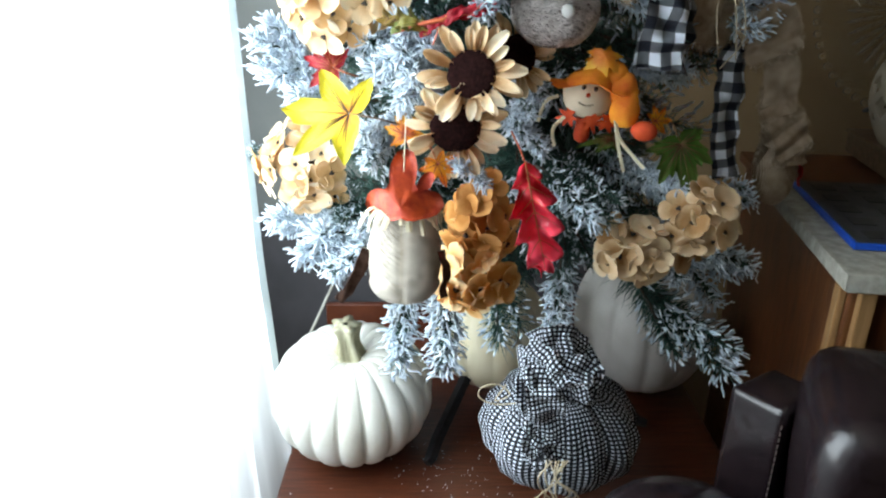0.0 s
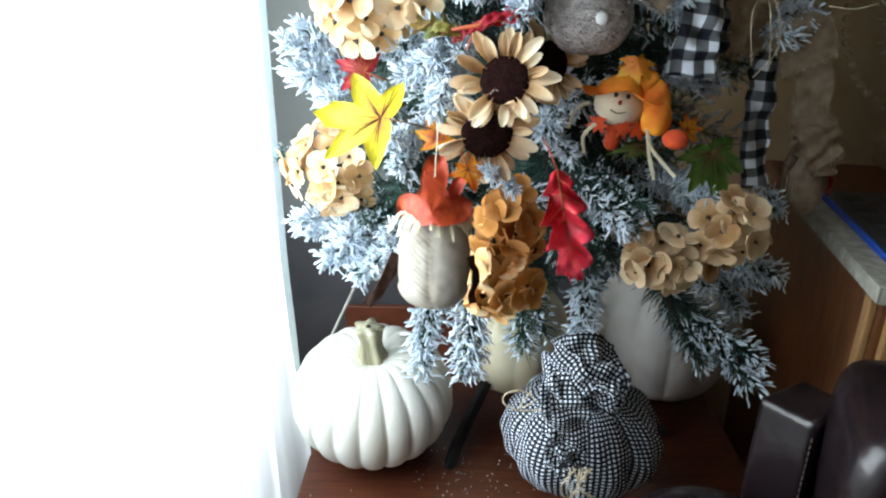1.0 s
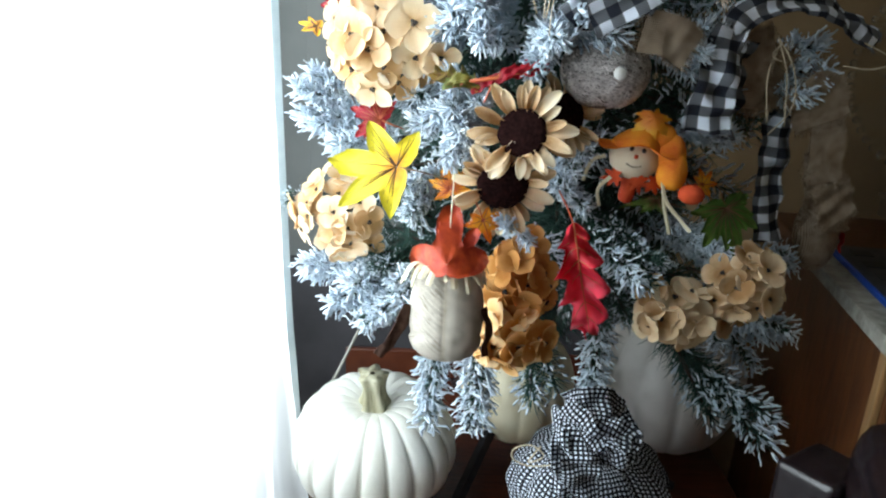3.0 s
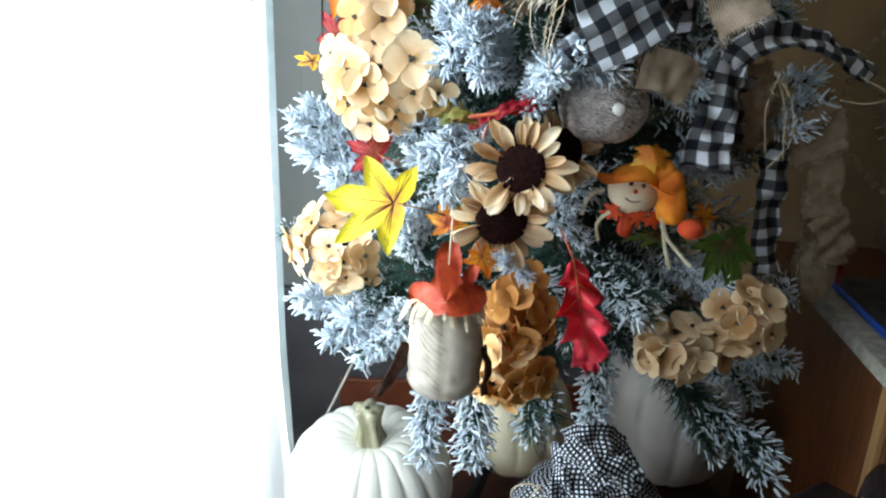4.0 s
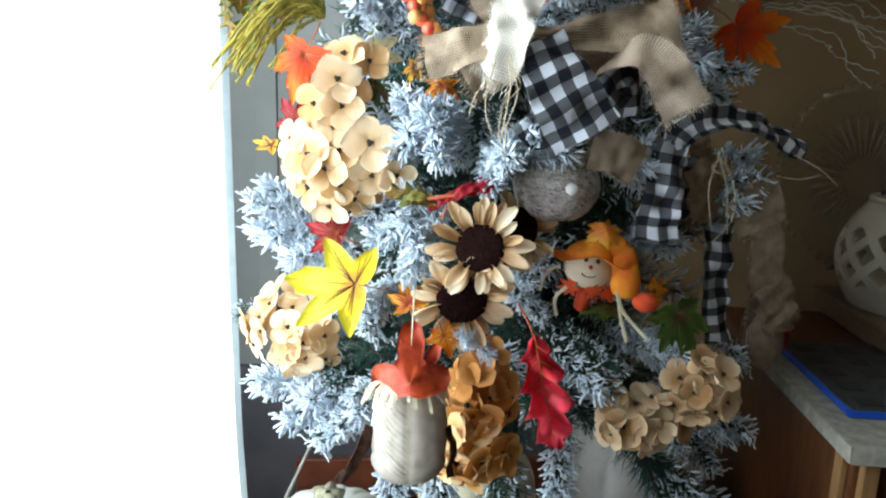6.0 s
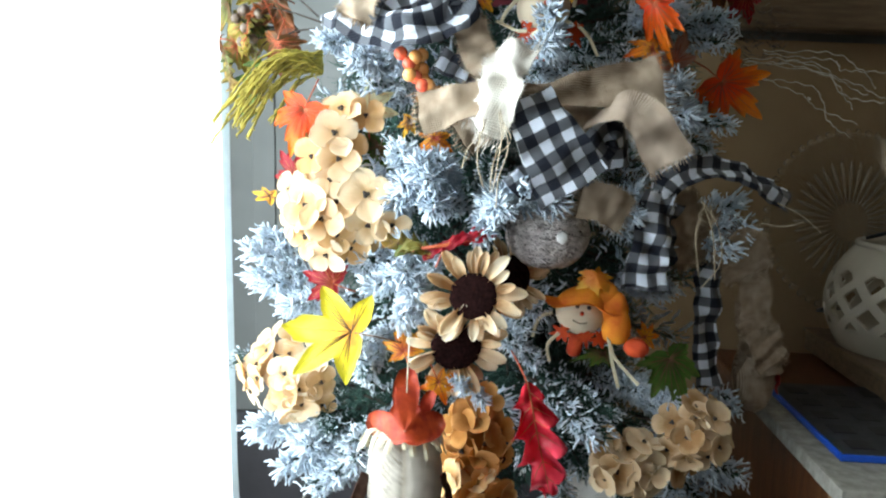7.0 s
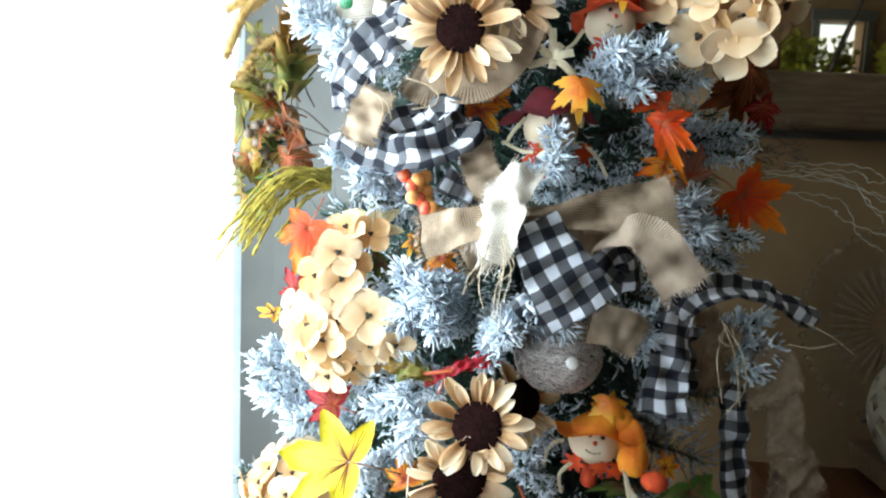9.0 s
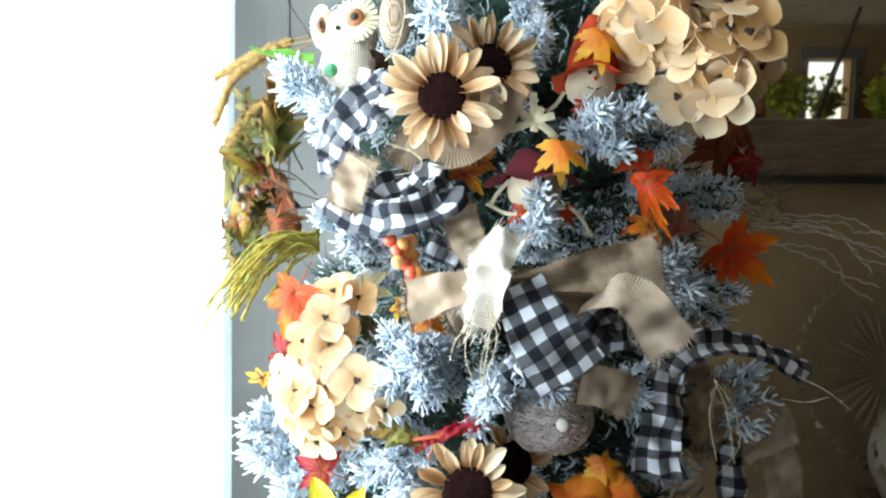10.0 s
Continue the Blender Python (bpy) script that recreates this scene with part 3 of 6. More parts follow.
def fir_branch(seed, heavy, needles=260, length=0.15, curl=1.0):
    """A fir spray along +z: wire, curling green needles, and clotted flocking on the outer part of each needle."""
    rng = random.Random(seed)
    s = Shape()
    s.tube([(0, 0, 0), (0.003, 0, length * 0.5), (0, 0.002, length * 0.92)], [0.0028, 0.0024, 0.001], 5, 2)
    prism = [(0, 1, 4, 3), (1, 2, 5, 4), (2, 0, 3, 5)]
    for i in range(needles):
        f = (i + rng.random()) / needles
        z = length * (0.10 + 0.86 * f)
        a = i * 2.39996 + rng.uniform(-0.7, 0.7)
        lean_up = radians(rng.uniform(42, 88)) * (1 - 0.7 * max(0, f - 0.82) / 0.18 * rng.random())
        L = rng.uniform(0.016, 0.035) * (1.0 - 0.15 * f)
        d = Vector((math.cos(a) * math.sin(lean_up), math.sin(a) * math.sin(lean_up), math.cos(lean_up)))
        side = d.cross(Vector((0, 0, 1)))
        side = side.normalized() if side.length > 1e-3 else Vector((1, 0, 0))
        out = side.cross(d)
        b = Vector((0, 0, z))
        turn = (side * rng.uniform(-1, 1) + out * rng.uniform(-1, 1) + Vector((0, 0, 0.5))) * L * 0.42 * curl
        snow = heavy * rng.uniform(0.5, 1.2) * (0.55 + 0.7 * f)
        kink = [(side * rng.uniform(-1, 1) + out * rng.uniform(-1, 1)) * L * 0.20 * curl for _ in range(4)]
        at = lambda u: b + d * L * u + turn * u * u + (kink[min(3, int(u * 4))] if u > 0.3 else kink[0] * u)
        ring = lambda p, r: [p + side * r, p - side * r * 0.5 + out * r * 0.87, p - side * r * 0.5 - out * r * 0.87]
        w, start = 0.0006, max(0.22, 0.80 - 0.55 * snow)
        if snow > 0.25 and rng.random() > 0.45 - 0.42 * heavy:
            r = (0.0009 + 0.0012 * min(1.0, heavy)) * rng.uniform(0.6, 1.6)
            s.add(ring(b, w) + ring(at(start), w), prism, 0)
            u1, u2 = start + (1 - start) * 0.35, start + (1 - start) * 0.75
            s.add(ring(at(start), r * 0.5) + ring(at(u1), r * rng.uniform(0.8, 1.2)) + ring(at(u2), r * rng.uniform(0.8, 1.25)) + ring(at(1.0), r * 0.7) + [at(1.0) + d * r * 0.6],
                  [tuple(k + 3 * j for k in q) for j in range(3) for q in prism] + [(9, 10, 12), (10, 11, 12), (11, 9, 12)], 1)
        else:
            s.add(ring(b, w) + ring(at(0.55), w) + [at(1.05)], prism + [(3, 4, 6), (4, 5, 6), (5, 3, 6)], 0)
    return s


SPRAY = [NEEDLE, FLOCK, BARK]
HEAVY = [fir_branch(k, 1.15).mesh("branch", SPRAY) for k in range(5)]
MEDIUM = [fir_branch(20 + k, 0.6).mesh("branch", SPRAY) for k in range(4)]
LIGHT = [fir_branch(40 + k, 0.25, curl=0.45).mesh("branch", SPRAY) for k in range(3)]
DIM = MEDIUM + LIGHT
FROSTED = [fir_branch(50 + k, 0.42, curl=0.4).mesh("branch", SPRAY) for k in range(2)]
tree_rng = random.Random(11)


def branch(tip, size=1.0, kinds=HEAVY, way=None, thick=1.0):
    """A spray that ends at tip; way: the direction in which it grows, outwards from the trunk unless given."""
    tip = Vector(tip)
    if way is None:
        way = Vector((tip.x - AXIS.x, tip.y - AXIS.y, tree_rng.uniform(-0.12, 0.1)))
    q = Vector(way).normalized().to_track_quat("Z", "Y").to_matrix().to_4x4()
    m = Matrix.Translation(tip - Vector(way).normalized() * 0.15 * size) @ q @ Matrix.Rotation(tree_rng.uniform(0, 6.28), 4, "Z") @ Matrix.Diagonal((thick * size, thick * size, size, 1))
    part("branch", tree_rng.choice(kinds), None, tree, m=Matrix.Translation((-AXIS.x, -AXIS.y, -TOP)) @ m)


def tuft(tip, size=1.0, kinds=HEAVY, way=None, n=3, spread=0.5):
    """Several sprays that fan out from one twig."""
    way = Vector(way) if way else Vector((tip[0] - AXIS.x, tip[1] - AXIS.y, 0)).normalized()
    root = Vector(tip) - way.normalized() * 0.13 * size
    branch(tip, size, kinds, way)
    for k in range(n - 1):
        w = (way.normalized() + Vector([tree_rng.uniform(-spread, spread) for _ in range(3)])).normalized()
        branch(root + w * 0.13 * size * tree_rng.uniform(0.8, 1.0), size, kinds, w)


# upper part
tuft((-0.209, 1.000, 1.685), 0.9, HEAVY, (-0.8, -0.5, 0.35), 3, 0.25)
tuft((-0.164, 1.000, 1.640), 0.8, HEAVY, (-0.6, -0.7, 0.1))
tuft((0.001, 0.920, 1.743), 0.9, HEAVY, None, 4)
tuft((0.130, 0.950, 1.733), 0.9, HEAVY, None, 4)
tuft((0.255, 0.930, 1.623), 0.85, HEAVY, (0.5, -0.8, 0.1), 3)
tuft((0.227, 0.960, 1.602), 0.8, MEDIUM, (0.1, -0.9, -0.2), 3)
tuft((0.326, 1.000, 1.602), 0.8, DIM, None, 3)
tuft((0.433, 1.080, 1.540), 0.9, MEDIUM, (0.9, -0.4, 0.1), 3)
tuft((0.333, 1.020, 1.547), 0.6, HEAVY, None, 2)
tuft((0.124, 0.900, 1.480), 0.8, HEAVY, None, 4)
tuft((0.228, 0.965, 1.493), 0.7, DIM, None, 3)
tuft((0.161, 0.960, 1.453), 0.7, DIM, None, 2)
tuft((0.335, 0.970, 1.398), 0.8, HEAVY, None, 4)
tuft((0.429, 1.050, 1.390), 0.8, MEDIUM, (0.9, -0.4, -0.1), 3)
tuft((-0.123, 0.980, 1.459), 0.9, HEAVY, None, 4)
tuft((-0.103, 1.000, 1.429), 0.8, MEDIUM, None, 3)
tuft((-0.176, 1.080, 1.496), 0.7, HEAVY, None, 2)
# middle part
tuft((-0.027, 0.910, 1.308), 0.9, HEAVY, None, 5, 0.55)
tuft((-0.004, 0.940, 1.269), 0.8, MEDIUM, None, 3, 0.5)
tuft((-0.056, 0.930, 1.298), 0.9, HEAVY, None, 4, 0.6)
tuft((0.067, 0.880, 1.276), 0.9, HEAVY, None, 5, 0.5)
tuft((0.065, 0.950, 1.313), 0.7, LIGHT, None, 3)
tuft((-0.293, 1.130, 1.181), 0.9, HEAVY, (-0.8, -0.4, 0.35), 2, 0.35)
tuft((-0.285, 1.130, 1.136), 0.9, HEAVY, (-0.8, -0.45, -0.1), 3, 0.35)
tuft((-0.101, 0.990, 1.190), 0.8, MEDIUM, None, 4)
tuft((-0.055, 0.930, 1.186), 0.8, HEAVY, None, 4)
tuft((-0.054, 0.930, 1.117), 0.8, HEAVY, (-0.2, -0.8, -0.4), 4)
tuft((-0.225, 1.080, 1.103), 0.8, HEAVY, None, 3)
tuft((0.268, 0.960, 1.261), 0.7, HEAVY, None, 3)
tuft((0.339, 1.000, 1.152), 0.6, HEAVY, None, 3)
tuft((0.464, 1.040, 1.236), 0.9, HEAVY, None, 5, 0.6)
tuft((0.118, 0.975, 1.097), 0.8, MEDIUM, (0.15, -0.7, -0.6), 3, 0.3)
tuft((0.023, 0.880, 1.045), 0.5, HEAVY, None, 3)
# lower part
tuft((-0.106, 1.000, 1.020), 0.9, LIGHT, (-0.3, -0.8, -0.3), 4)
tuft((-0.115, 0.990, 1.064), 0.7, HEAVY, None, 3)
tuft((-0.293, 1.140, 0.881), 1.0, HEAVY, (-0.9, -0.4, 0.0), 3, 0.3)
tuft((-0.236, 1.080, 0.844), 1.0, HEAVY, (-0.8, -0.6, -0.1), 4, 0.4)
tuft((-0.183, 1.030, 0.836), 1.0, MEDIUM, (-0.7, -0.7, -0.25), 4, 0.35)
tuft((-0.165, 1.060, 0.906), 0.9, LIGHT, (-0.5, -0.8, 0.0), 4, 0.5)
tuft((-0.124, 1.000, 0.887), 0.9, MEDIUM, (-0.5, -0.8, -0.2), 3, 0.5)
tuft((-0.331, 1.180, 0.979), 0.7, LIGHT, (-0.9, -0.3, 0.0), 2)
tuft((-0.074, 1.020, 0.659), 1.3, MEDIUM, (-0.1, -0.35, -0.9), 2, 0.15)
tuft((0.001, 1.000, 0.672), 1.3, MEDIUM, (-0.05, -0.35, -0.9), 2, 0.12)
tuft((0.090, 0.980, 0.729), 1.3, LIGHT, (0.05, -0.45, -0.85), 3, 0.25)
tuft((0.179, 0.945, 0.748), 0.9, MEDIUM, (0.0, -0.4, -0.9), 2, 0.2)
tuft((0.198, 1.000, 0.830), 0.9, LIGHT, (0.05, -0.6, -0.7), 3, 0.4)
tuft((0.112, 0.980, 1.070), 0.8, DIM, None, 3)
# Less flocked sprays here darken the tufts to stand in for shade.
tuft((0.191, 0.985, 1.009), 0.8, LIGHT, None, 3)
tuft((0.178, 0.970, 0.935), 0.9, LIGHT, None, 4)
tuft((0.231, 0.920, 0.954), 0.9, DIM, (0.55, -0.6, -0.35), 4, 0.35)
tuft((0.217, 0.960, 1.001), 0.8, LIGHT, None, 3)
tuft((0.339, 0.960, 0.998), 0.7, HEAVY, None, 3)
tuft((0.304, 0.990, 0.997), 0.7, MEDIUM, None, 3)
tuft((0.484, 1.060, 0.943), 0.8, MEDIUM, (0.8, -0.5, 0.1), 3)
tuft((0.483, 1.020, 0.850), 1.0, MEDIUM, (0.8, -0.6, -0.1), 5, 0.5)
tuft((0.429, 1.020, 0.859), 0.9, MEDIUM, (0.7, -0.6, -0.2), 3)
branch((0.366, 1.020, 0.718), 1.3, LIGHT, (0.25, -0.3, -0.7), 1.1)
branch((0.460, 0.980, 0.674), 1.5, FROSTED, (0.75, -0.3, -0.7), 0.95)
branch((0.462, 0.980, 0.715), 1.4, FROSTED, (0.8, -0.3, -0.55), 0.9)
branch((0.377, 0.990, 0.704), 1.3, LIGHT, (0.5, -0.3, -0.8), 1.1)
# inner sprays that fill the tree
inner, fillers = Shape(), [fir_branch(60 + k, 0.15 + 0.13 * k, 130) for k in range(3)]
for k in range(320):
    a = radians(tree_rng.uniform(-178, -2)) if k < 240 else radians(tree_rng.uniform(-60, 5))
    z = tree_rng.uniform(0.36, 1.75)
    r = tree_rng.uniform(0.16, 0.31) * (1.0 if z < 1.1 else 1.0 - 0.25 * (z - 1.1))
    if z < 0.48:
        r *= 0.8
    if k >= 240:
        r = tree_rng.uniform(0.26, 0.38)
        z = tree_rng.uniform(0.40, 1.45)
    way = Vector((math.cos(a), math.sin(a), tree_rng.uniform(-0.3, 0.3))).normalized()
    q = way.to_track_quat("Z", "Y").to_matrix().to_4x4() @ Matrix.Rotation(tree_rng.uniform(0, 6.28), 4, "Z") @ Matrix.Diagonal((1.5, 1.5, 1.2, 1))
    inner.join(fillers[k % 3], Matrix.Translation((r * math.cos(a) - way.x * 0.17, r * math.sin(a) - way.y * 0.17, z)) @ q)
bare = [fir_branch(70 + k, 0.05, 150) for k in range(2)]
for k in range(230):
    a, z = radians(tree_rng.uniform(-185, 5)), tree_rng.uniform(0.40, 1.55)
    r = tree_rng.uniform(0.05, 0.25) * (1.0 if z < 0.8 else max(0.5, 1.0 - 0.5 * (z - 0.8)))
    way = Vector((math.cos(a) + tree_rng.uniform(-0.7, 0.7), math.sin(a) + tree_rng.uniform(-0.3, 0.7), tree_rng.uniform(-0.8, 0.8))).normalized()
    q = way.to_track_quat("Z", "Y").to_matrix().to_4x4() @ Matrix.Diagonal((2.0, 2.0, 1.3, 1))
    inner.join(bare[k % 2], Matrix.Translation((r * math.cos(a) - way.x * 0.1, r * math.sin(a) - way.y * 0.1, z - way.z * 0.1)) @ q)
tagged(part("inner_sprays", inner, SPRAY, tree, "dense inner fir sprays in shade"), kind="stuff")


# ---- flowers ----
def petal_mesh(length, width, cup, tip=0.6, mat=None, curl=0.0, n=8):
    """A silk petal along +y from the origin, cupped across and curled along, with thickness."""
    rows = []
    for i in range(n + 1):
        f = i / n
        w = width * (max(0.10, math.sin(math.pi * (0.06 + 0.90 * f ** tip)) ** 0.6) if f < 0.99 else 0.28)
        rows.append([(k * w * 0.5, length * f, cup * width * (abs(k) ** 2) * 0.6 + curl * length * f * f + 0.04 * length * math.sin(3 * f)) for k in (-1, -0.6, -0.2, 0.2, 0.6, 1)])
    return Shape().grid(rows, thick=0.0005).mesh("petal", mat)


SUN_PETALS = [petal_mesh(0.036, w, k, 1.25, SUN_PETAL, c) for w, k, c in ((0.0150, 0.4, 0.08), (0.0135, 0.6, 0.22), (0.0155, 0.25, -0.12), (0.0145, 0.7, 0.0), (0.0150, 0.5, -0.25))]


def sunflower(p, n, disc, reach, roll=0, label="tan silk sunflower with a dark brown centre", fuller=1.0, slim=1.0):
    ob = thing("sunflower", facing(p, n, roll), label, "flower", "silk sunflowers on the tree")
    rng = random.Random(int(p[0] * 1000) + 7)
    s = Shape().ball((0, 0, 0.002), (disc, disc, disc * 0.17), 0, 40, 14, lambda ph, th: 1 + 0.03 * math.sin(9 * ph) * math.sin(7 * th))
    part("seed_disc", s, SEEDS, ob, "dark brown fuzzy seed disc")
    scale = (reach - disc * 0.80) / 0.036
    for layer, count, up in ((0, int(13 * fuller), 16), (1, int(12 * fuller), 0)):
        for k in range(count):
            a = 360 * (k + 0.5 * layer) / count + rng.uniform(-11, 11)
            m = Matrix.Rotation(radians(a), 4, "Z") @ Matrix.Translation((0, disc * 0.86, -0.002 - 0.003 * layer)) @ Matrix.Rotation(radians(up + rng.uniform(-14, 16)), 4, "X") @ Matrix.Rotation(radians(rng.uniform(-20, 20)), 4, "Y") @ Matrix.Scale(scale * rng.uniform(0.75, 1.12), 4) @ Matrix.Diagonal((slim, 1, 1, 1))
            part("petal", rng.choice(SUN_PETALS), None, ob, m=m)
    part("stem", Shape().tube([(0, 0, -0.004), (0.004, -0.01, -0.03), (0.0, -0.02, -0.09)], 0.003, 6), GREEN_LEAF, ob)
    return ob


sunflower((0.035, 0.885, 1.164), (-0.12, -1, 0.30), 0.030, 0.062, fuller=1.25)
sunflower((0.016, 0.895, 1.096), (0.05, -1, -0.15), 0.033, 0.064, 20, fuller=1.2)
sunflower((0.097, 0.955, 1.178), (0.45, -0.85, 0.35), 0.027, 0.056, 10)
sunflower((0.002, 0.900, 1.635), (-0.10, -1, 0.02), 0.029, 0.070, 8, fuller=1.5, slim=0.85)
sunflower((0.062, 0.940, 1.682), (0.15, -1, 0.20), 0.029, 0.066, 0, fuller=1.45, slim=0.85)
sunflower((0.453, 1.100, 1.829), (0.2, -1, 0.10), 0.030, 0.060, 0)


def floret_mesh(mat, size, cup, seed, point=1.5):
    """Four broad rounded petals, overlapping a little, round a dark knot of stamens."""
    rng = random.Random(seed)
    s = Shape()
    for k in range(4):
        a = radians(90 * k + rng.uniform(-9, 9))
        w, L, lift = size * rng.uniform(1.0, 1.22), size * rng.uniform(0.95, 1.12), cup + rng.uniform(-0.12, 0.16)
        bowl, ruck, ph = rng.uniform(-0.10, 0.22), rng.uniform(0.01, 0.04), rng.uniform(0, 6)
        rows = []
        for f in (0.0, 0.15, 0.32, 0.5, 0.66, 0.8, 0.9, 0.96, 1.0):
            half = 0.5 * w * (0.16 + 0.84 * math.sin(math.pi / 2 * f / 0.6) if f < 0.6 else max(0.12, (1 - ((f - 0.6) / 0.4) ** (point + 0.3)) ** (1 / point)))
            rows.append([(c * half, L * f, lift * L * f * (1 - 0.35 * f) + bowl * w * c * c * f + ruck * w * math.sin(4 * c + 5 * f + ph)) for c in (-1, -0.66, -0.25, 0.25, 0.66, 1)])
        s.join(Shape().grid(rows, 0, thick=0.0004), Matrix.Rotation(a, 4, "Z") @ Matrix.Translation((0, 0.0015, 0.0009 * (k % 2))))
    for k in range(3):
        s.ball((0.0018 * math.cos(2.1 * k), 0.0018 * math.sin(2.1 * k), 0.0022), (0.0021, 0.0021, 0.0021), 1, 6, 4)
    s.tube([(0, 0, 0), (0, 0, -0.02)], 0.001, 4, 1)
    return s.mesh("floret", [mat, BARK])


FLORETS = {m.name: [floret_mesh(m, 0.0245, c, j, 2.0 if m is TAN else (1.35, 1.7)[j % 2]) for j, c in enumerate((0.08, 0.22, 0.38, -0.05))] for m in (CREAM, TAN, ORANGE_PETAL, BURNT_PETAL)}


def hydrangea(p, n, rx, ry, count, mat, label, scale=1.0, roll=0, deep=0.5):
    """A dome of four-petalled florets on a wire stem."""
    ob = thing("hydrangea", facing(p, n, roll), label, "flower", "silk hydrangeas on the tree")
    rng = random.Random(count * 31 + int(abs(p[0]) * 500))
    for k in range(count):
        f = (k + 0.5) / count
        rr, a = math.sqrt(f), k * 2.39996 + rng.uniform(-0.25, 0.25)
        h = math.sqrt(max(0.0, 1 - 0.85 * rr * rr))
        q = Vector((rx * rr * math.cos(a), ry * rr * math.sin(a), deep * min(rx, ry) * 1.4 * h + rng.uniform(-0.014, 0.008)))
        out = (Vector((q.x / rx, q.y / ry, 0.75 * h + 0.35)) + Vector([rng.uniform(-0.25, 0.25) for _ in range(3)])).normalized()
        m = Matrix.Translation(q) @ out.to_track_quat("Z", "Y").to_matrix().to_4x4() @ Matrix.Rotation(rng.uniform(0, 6.3), 4, "Z") @ Matrix.Scale(scale * rng.uniform(0.85, 1.12), 4)
        part("floret", rng.choice(FLORETS[mat.name]), None, ob, m=m)
    part("stem", Shape().tube([(0, 0, deep * min(rx, ry)), (0.004, 0.0, -0.02), (0, 0.01, -0.10)], 0.003, 6), BARK, ob)
    return ob


hydrangea((-0.220, 1.125, 0.985), (-0.35, -0.9, 0.2), 0.076, 0.072, 19, CREAM, "cream silk hydrangea head at the edge of the tree", 1.1, 15)
def open_hydrangea(p, label, spots):
    """A loose silk hydrangea: single florets on wires, each with its own place, facing and size."""
    ob = thing("hydrangea", facing(p, (-0.2, -0.97, 0.1)), label, "flower", "silk hydrangeas on the tree")
    inv = ob.matrix_world.inverted()
    heart = Vector(p) + Vector((0.03, 0.07, -0.01))
    for k, (q, n, size, roll) in enumerate(spots):
        m = inv @ facing(q, n, roll) @ Matrix.Scale(size * 0.88, 4)
        part("floret", FLORETS[CREAM.name][k % 4], None, ob, m=m)
        part("stem", Shape().tube([inv @ Vector(q), inv @ Vector(q).lerp(heart, 0.5), inv @ heart], 0.0012, 5), BARK, ob)
    rng = random.Random(len(spots))
    for k in range(len(spots) // 2 + 1):
        (q, n, size, roll), (q2, *_) = rng.choice(spots), rng.choice(spots)
        back = Vector(q).lerp(Vector(q2), 0.5) + Vector((0, 0.018, 0))
        m = inv @ facing(back, Vector(n) + Vector([rng.uniform(-0.5, 0.5) for _ in range(3)]), rng.uniform(0, 90)) @ Matrix.Scale(size * 0.85, 4)
        part("floret", FLORETS[CREAM.name][(k + 1) % 4], None, ob, m=m)


open_hydrangea((-0.165, 1.000, 1.251), "large cream silk hydrangea head with open florets", [
    ((-0.103, 0.945, 1.285), (0.05, -0.97, 0.25), 1.55, 10), ((-0.182, 0.965, 1.267), (-0.45, -0.9, 0.2), 1.5, 30), ((-0.161, 0.955, 1.251), (-0.1, -0.95, 0.1), 1.3, 70),
    ((-0.142, 0.960, 1.230), (0.1, -0.9, -0.25), 1.2, 15), ((-0.157, 0.975, 1.200), (-0.2, -0.85, -0.5), 1.25, 50), ((-0.101, 0.965, 1.243), (0.15, -0.85, -0.4), 1.3, 75),
    ((-0.069, 0.970, 1.243), (0.35, -0.9, -0.3), 1.15, 25), ((-0.206, 0.990, 1.286), (-0.7, -0.7, 0.3), 1.3, 60), ((-0.185, 0.985, 1.223), (-0.6, -0.8, -0.2), 1.3, 5),
    ((-0.142, 0.965, 1.273), (-0.1, -0.95, 0.4), 1.35, 50), ((-0.125, 0.985, 1.209), (0.2, -0.8, -0.6), 1.2, 35), ((-0.207, 1.000, 1.243), (-0.8, -0.6, 0.0), 1.2, 80)])
open_hydrangea((-0.152, 1.000, 1.336), "cream silk hydrangea head above a larger one", [
    ((-0.145, 0.960, 1.363), (0.15, -0.9, 0.3), 1.4, 20), ((-0.175, 0.970, 1.332), (-0.4, -0.9, 0.1), 1.15, 55), ((-0.139, 0.955, 1.330), (0.1, -0.97, 0.1), 1.25, 0),
    ((-0.150, 0.965, 1.302), (-0.2, -0.9, 0.35), 1.25, 40), ((-0.138, 0.985, 1.395), (-0.2, -0.8, 0.6), 1.3, 65), ((-0.173, 0.990, 1.358), (-0.6, -0.8, 0.2), 1.1, 10),
    ((-0.106, 0.985, 1.387), (0.3, -0.9, 0.3), 1.15, 35), ((-0.187, 0.990, 1.302), (-0.7, -0.7, 0.1), 1.1, 30)])
hydrangea((0.054, 0.965, 0.941), (0.05, -1, 0.1), 0.040, 0.062, 14, BURNT_PETAL, "burnt orange silk hydrangea in shade", 1.2)
hydrangea((0.046, 0.945, 0.865), (-0.05, -0.95, -0.1), 0.048, 0.044, 15, ORANGE_PETAL, "golden orange silk hydrangea above the cream pumpkin", 1.22)
hydrangea((0.361, 0.970, 0.948), (0.35, -0.9, 0.25), 0.050, 0.048, 18, TAN, "tan silk hydrangea with rounded closed florets", 0.92, 20, 0.8)
hydrangea((0.287, 0.965, 0.901), (0.0, -0.95, 0.15), 0.062, 0.040, 15, TAN, "tan silk hydrangea low on the shaded side", 1.1)
hydrangea((0.281, 0.970, 1.748), (-0.35, -0.9, 0.05), 0.050, 0.055, 10, CREAM, "cream silk hydrangea near the top of the tree", 1.7)
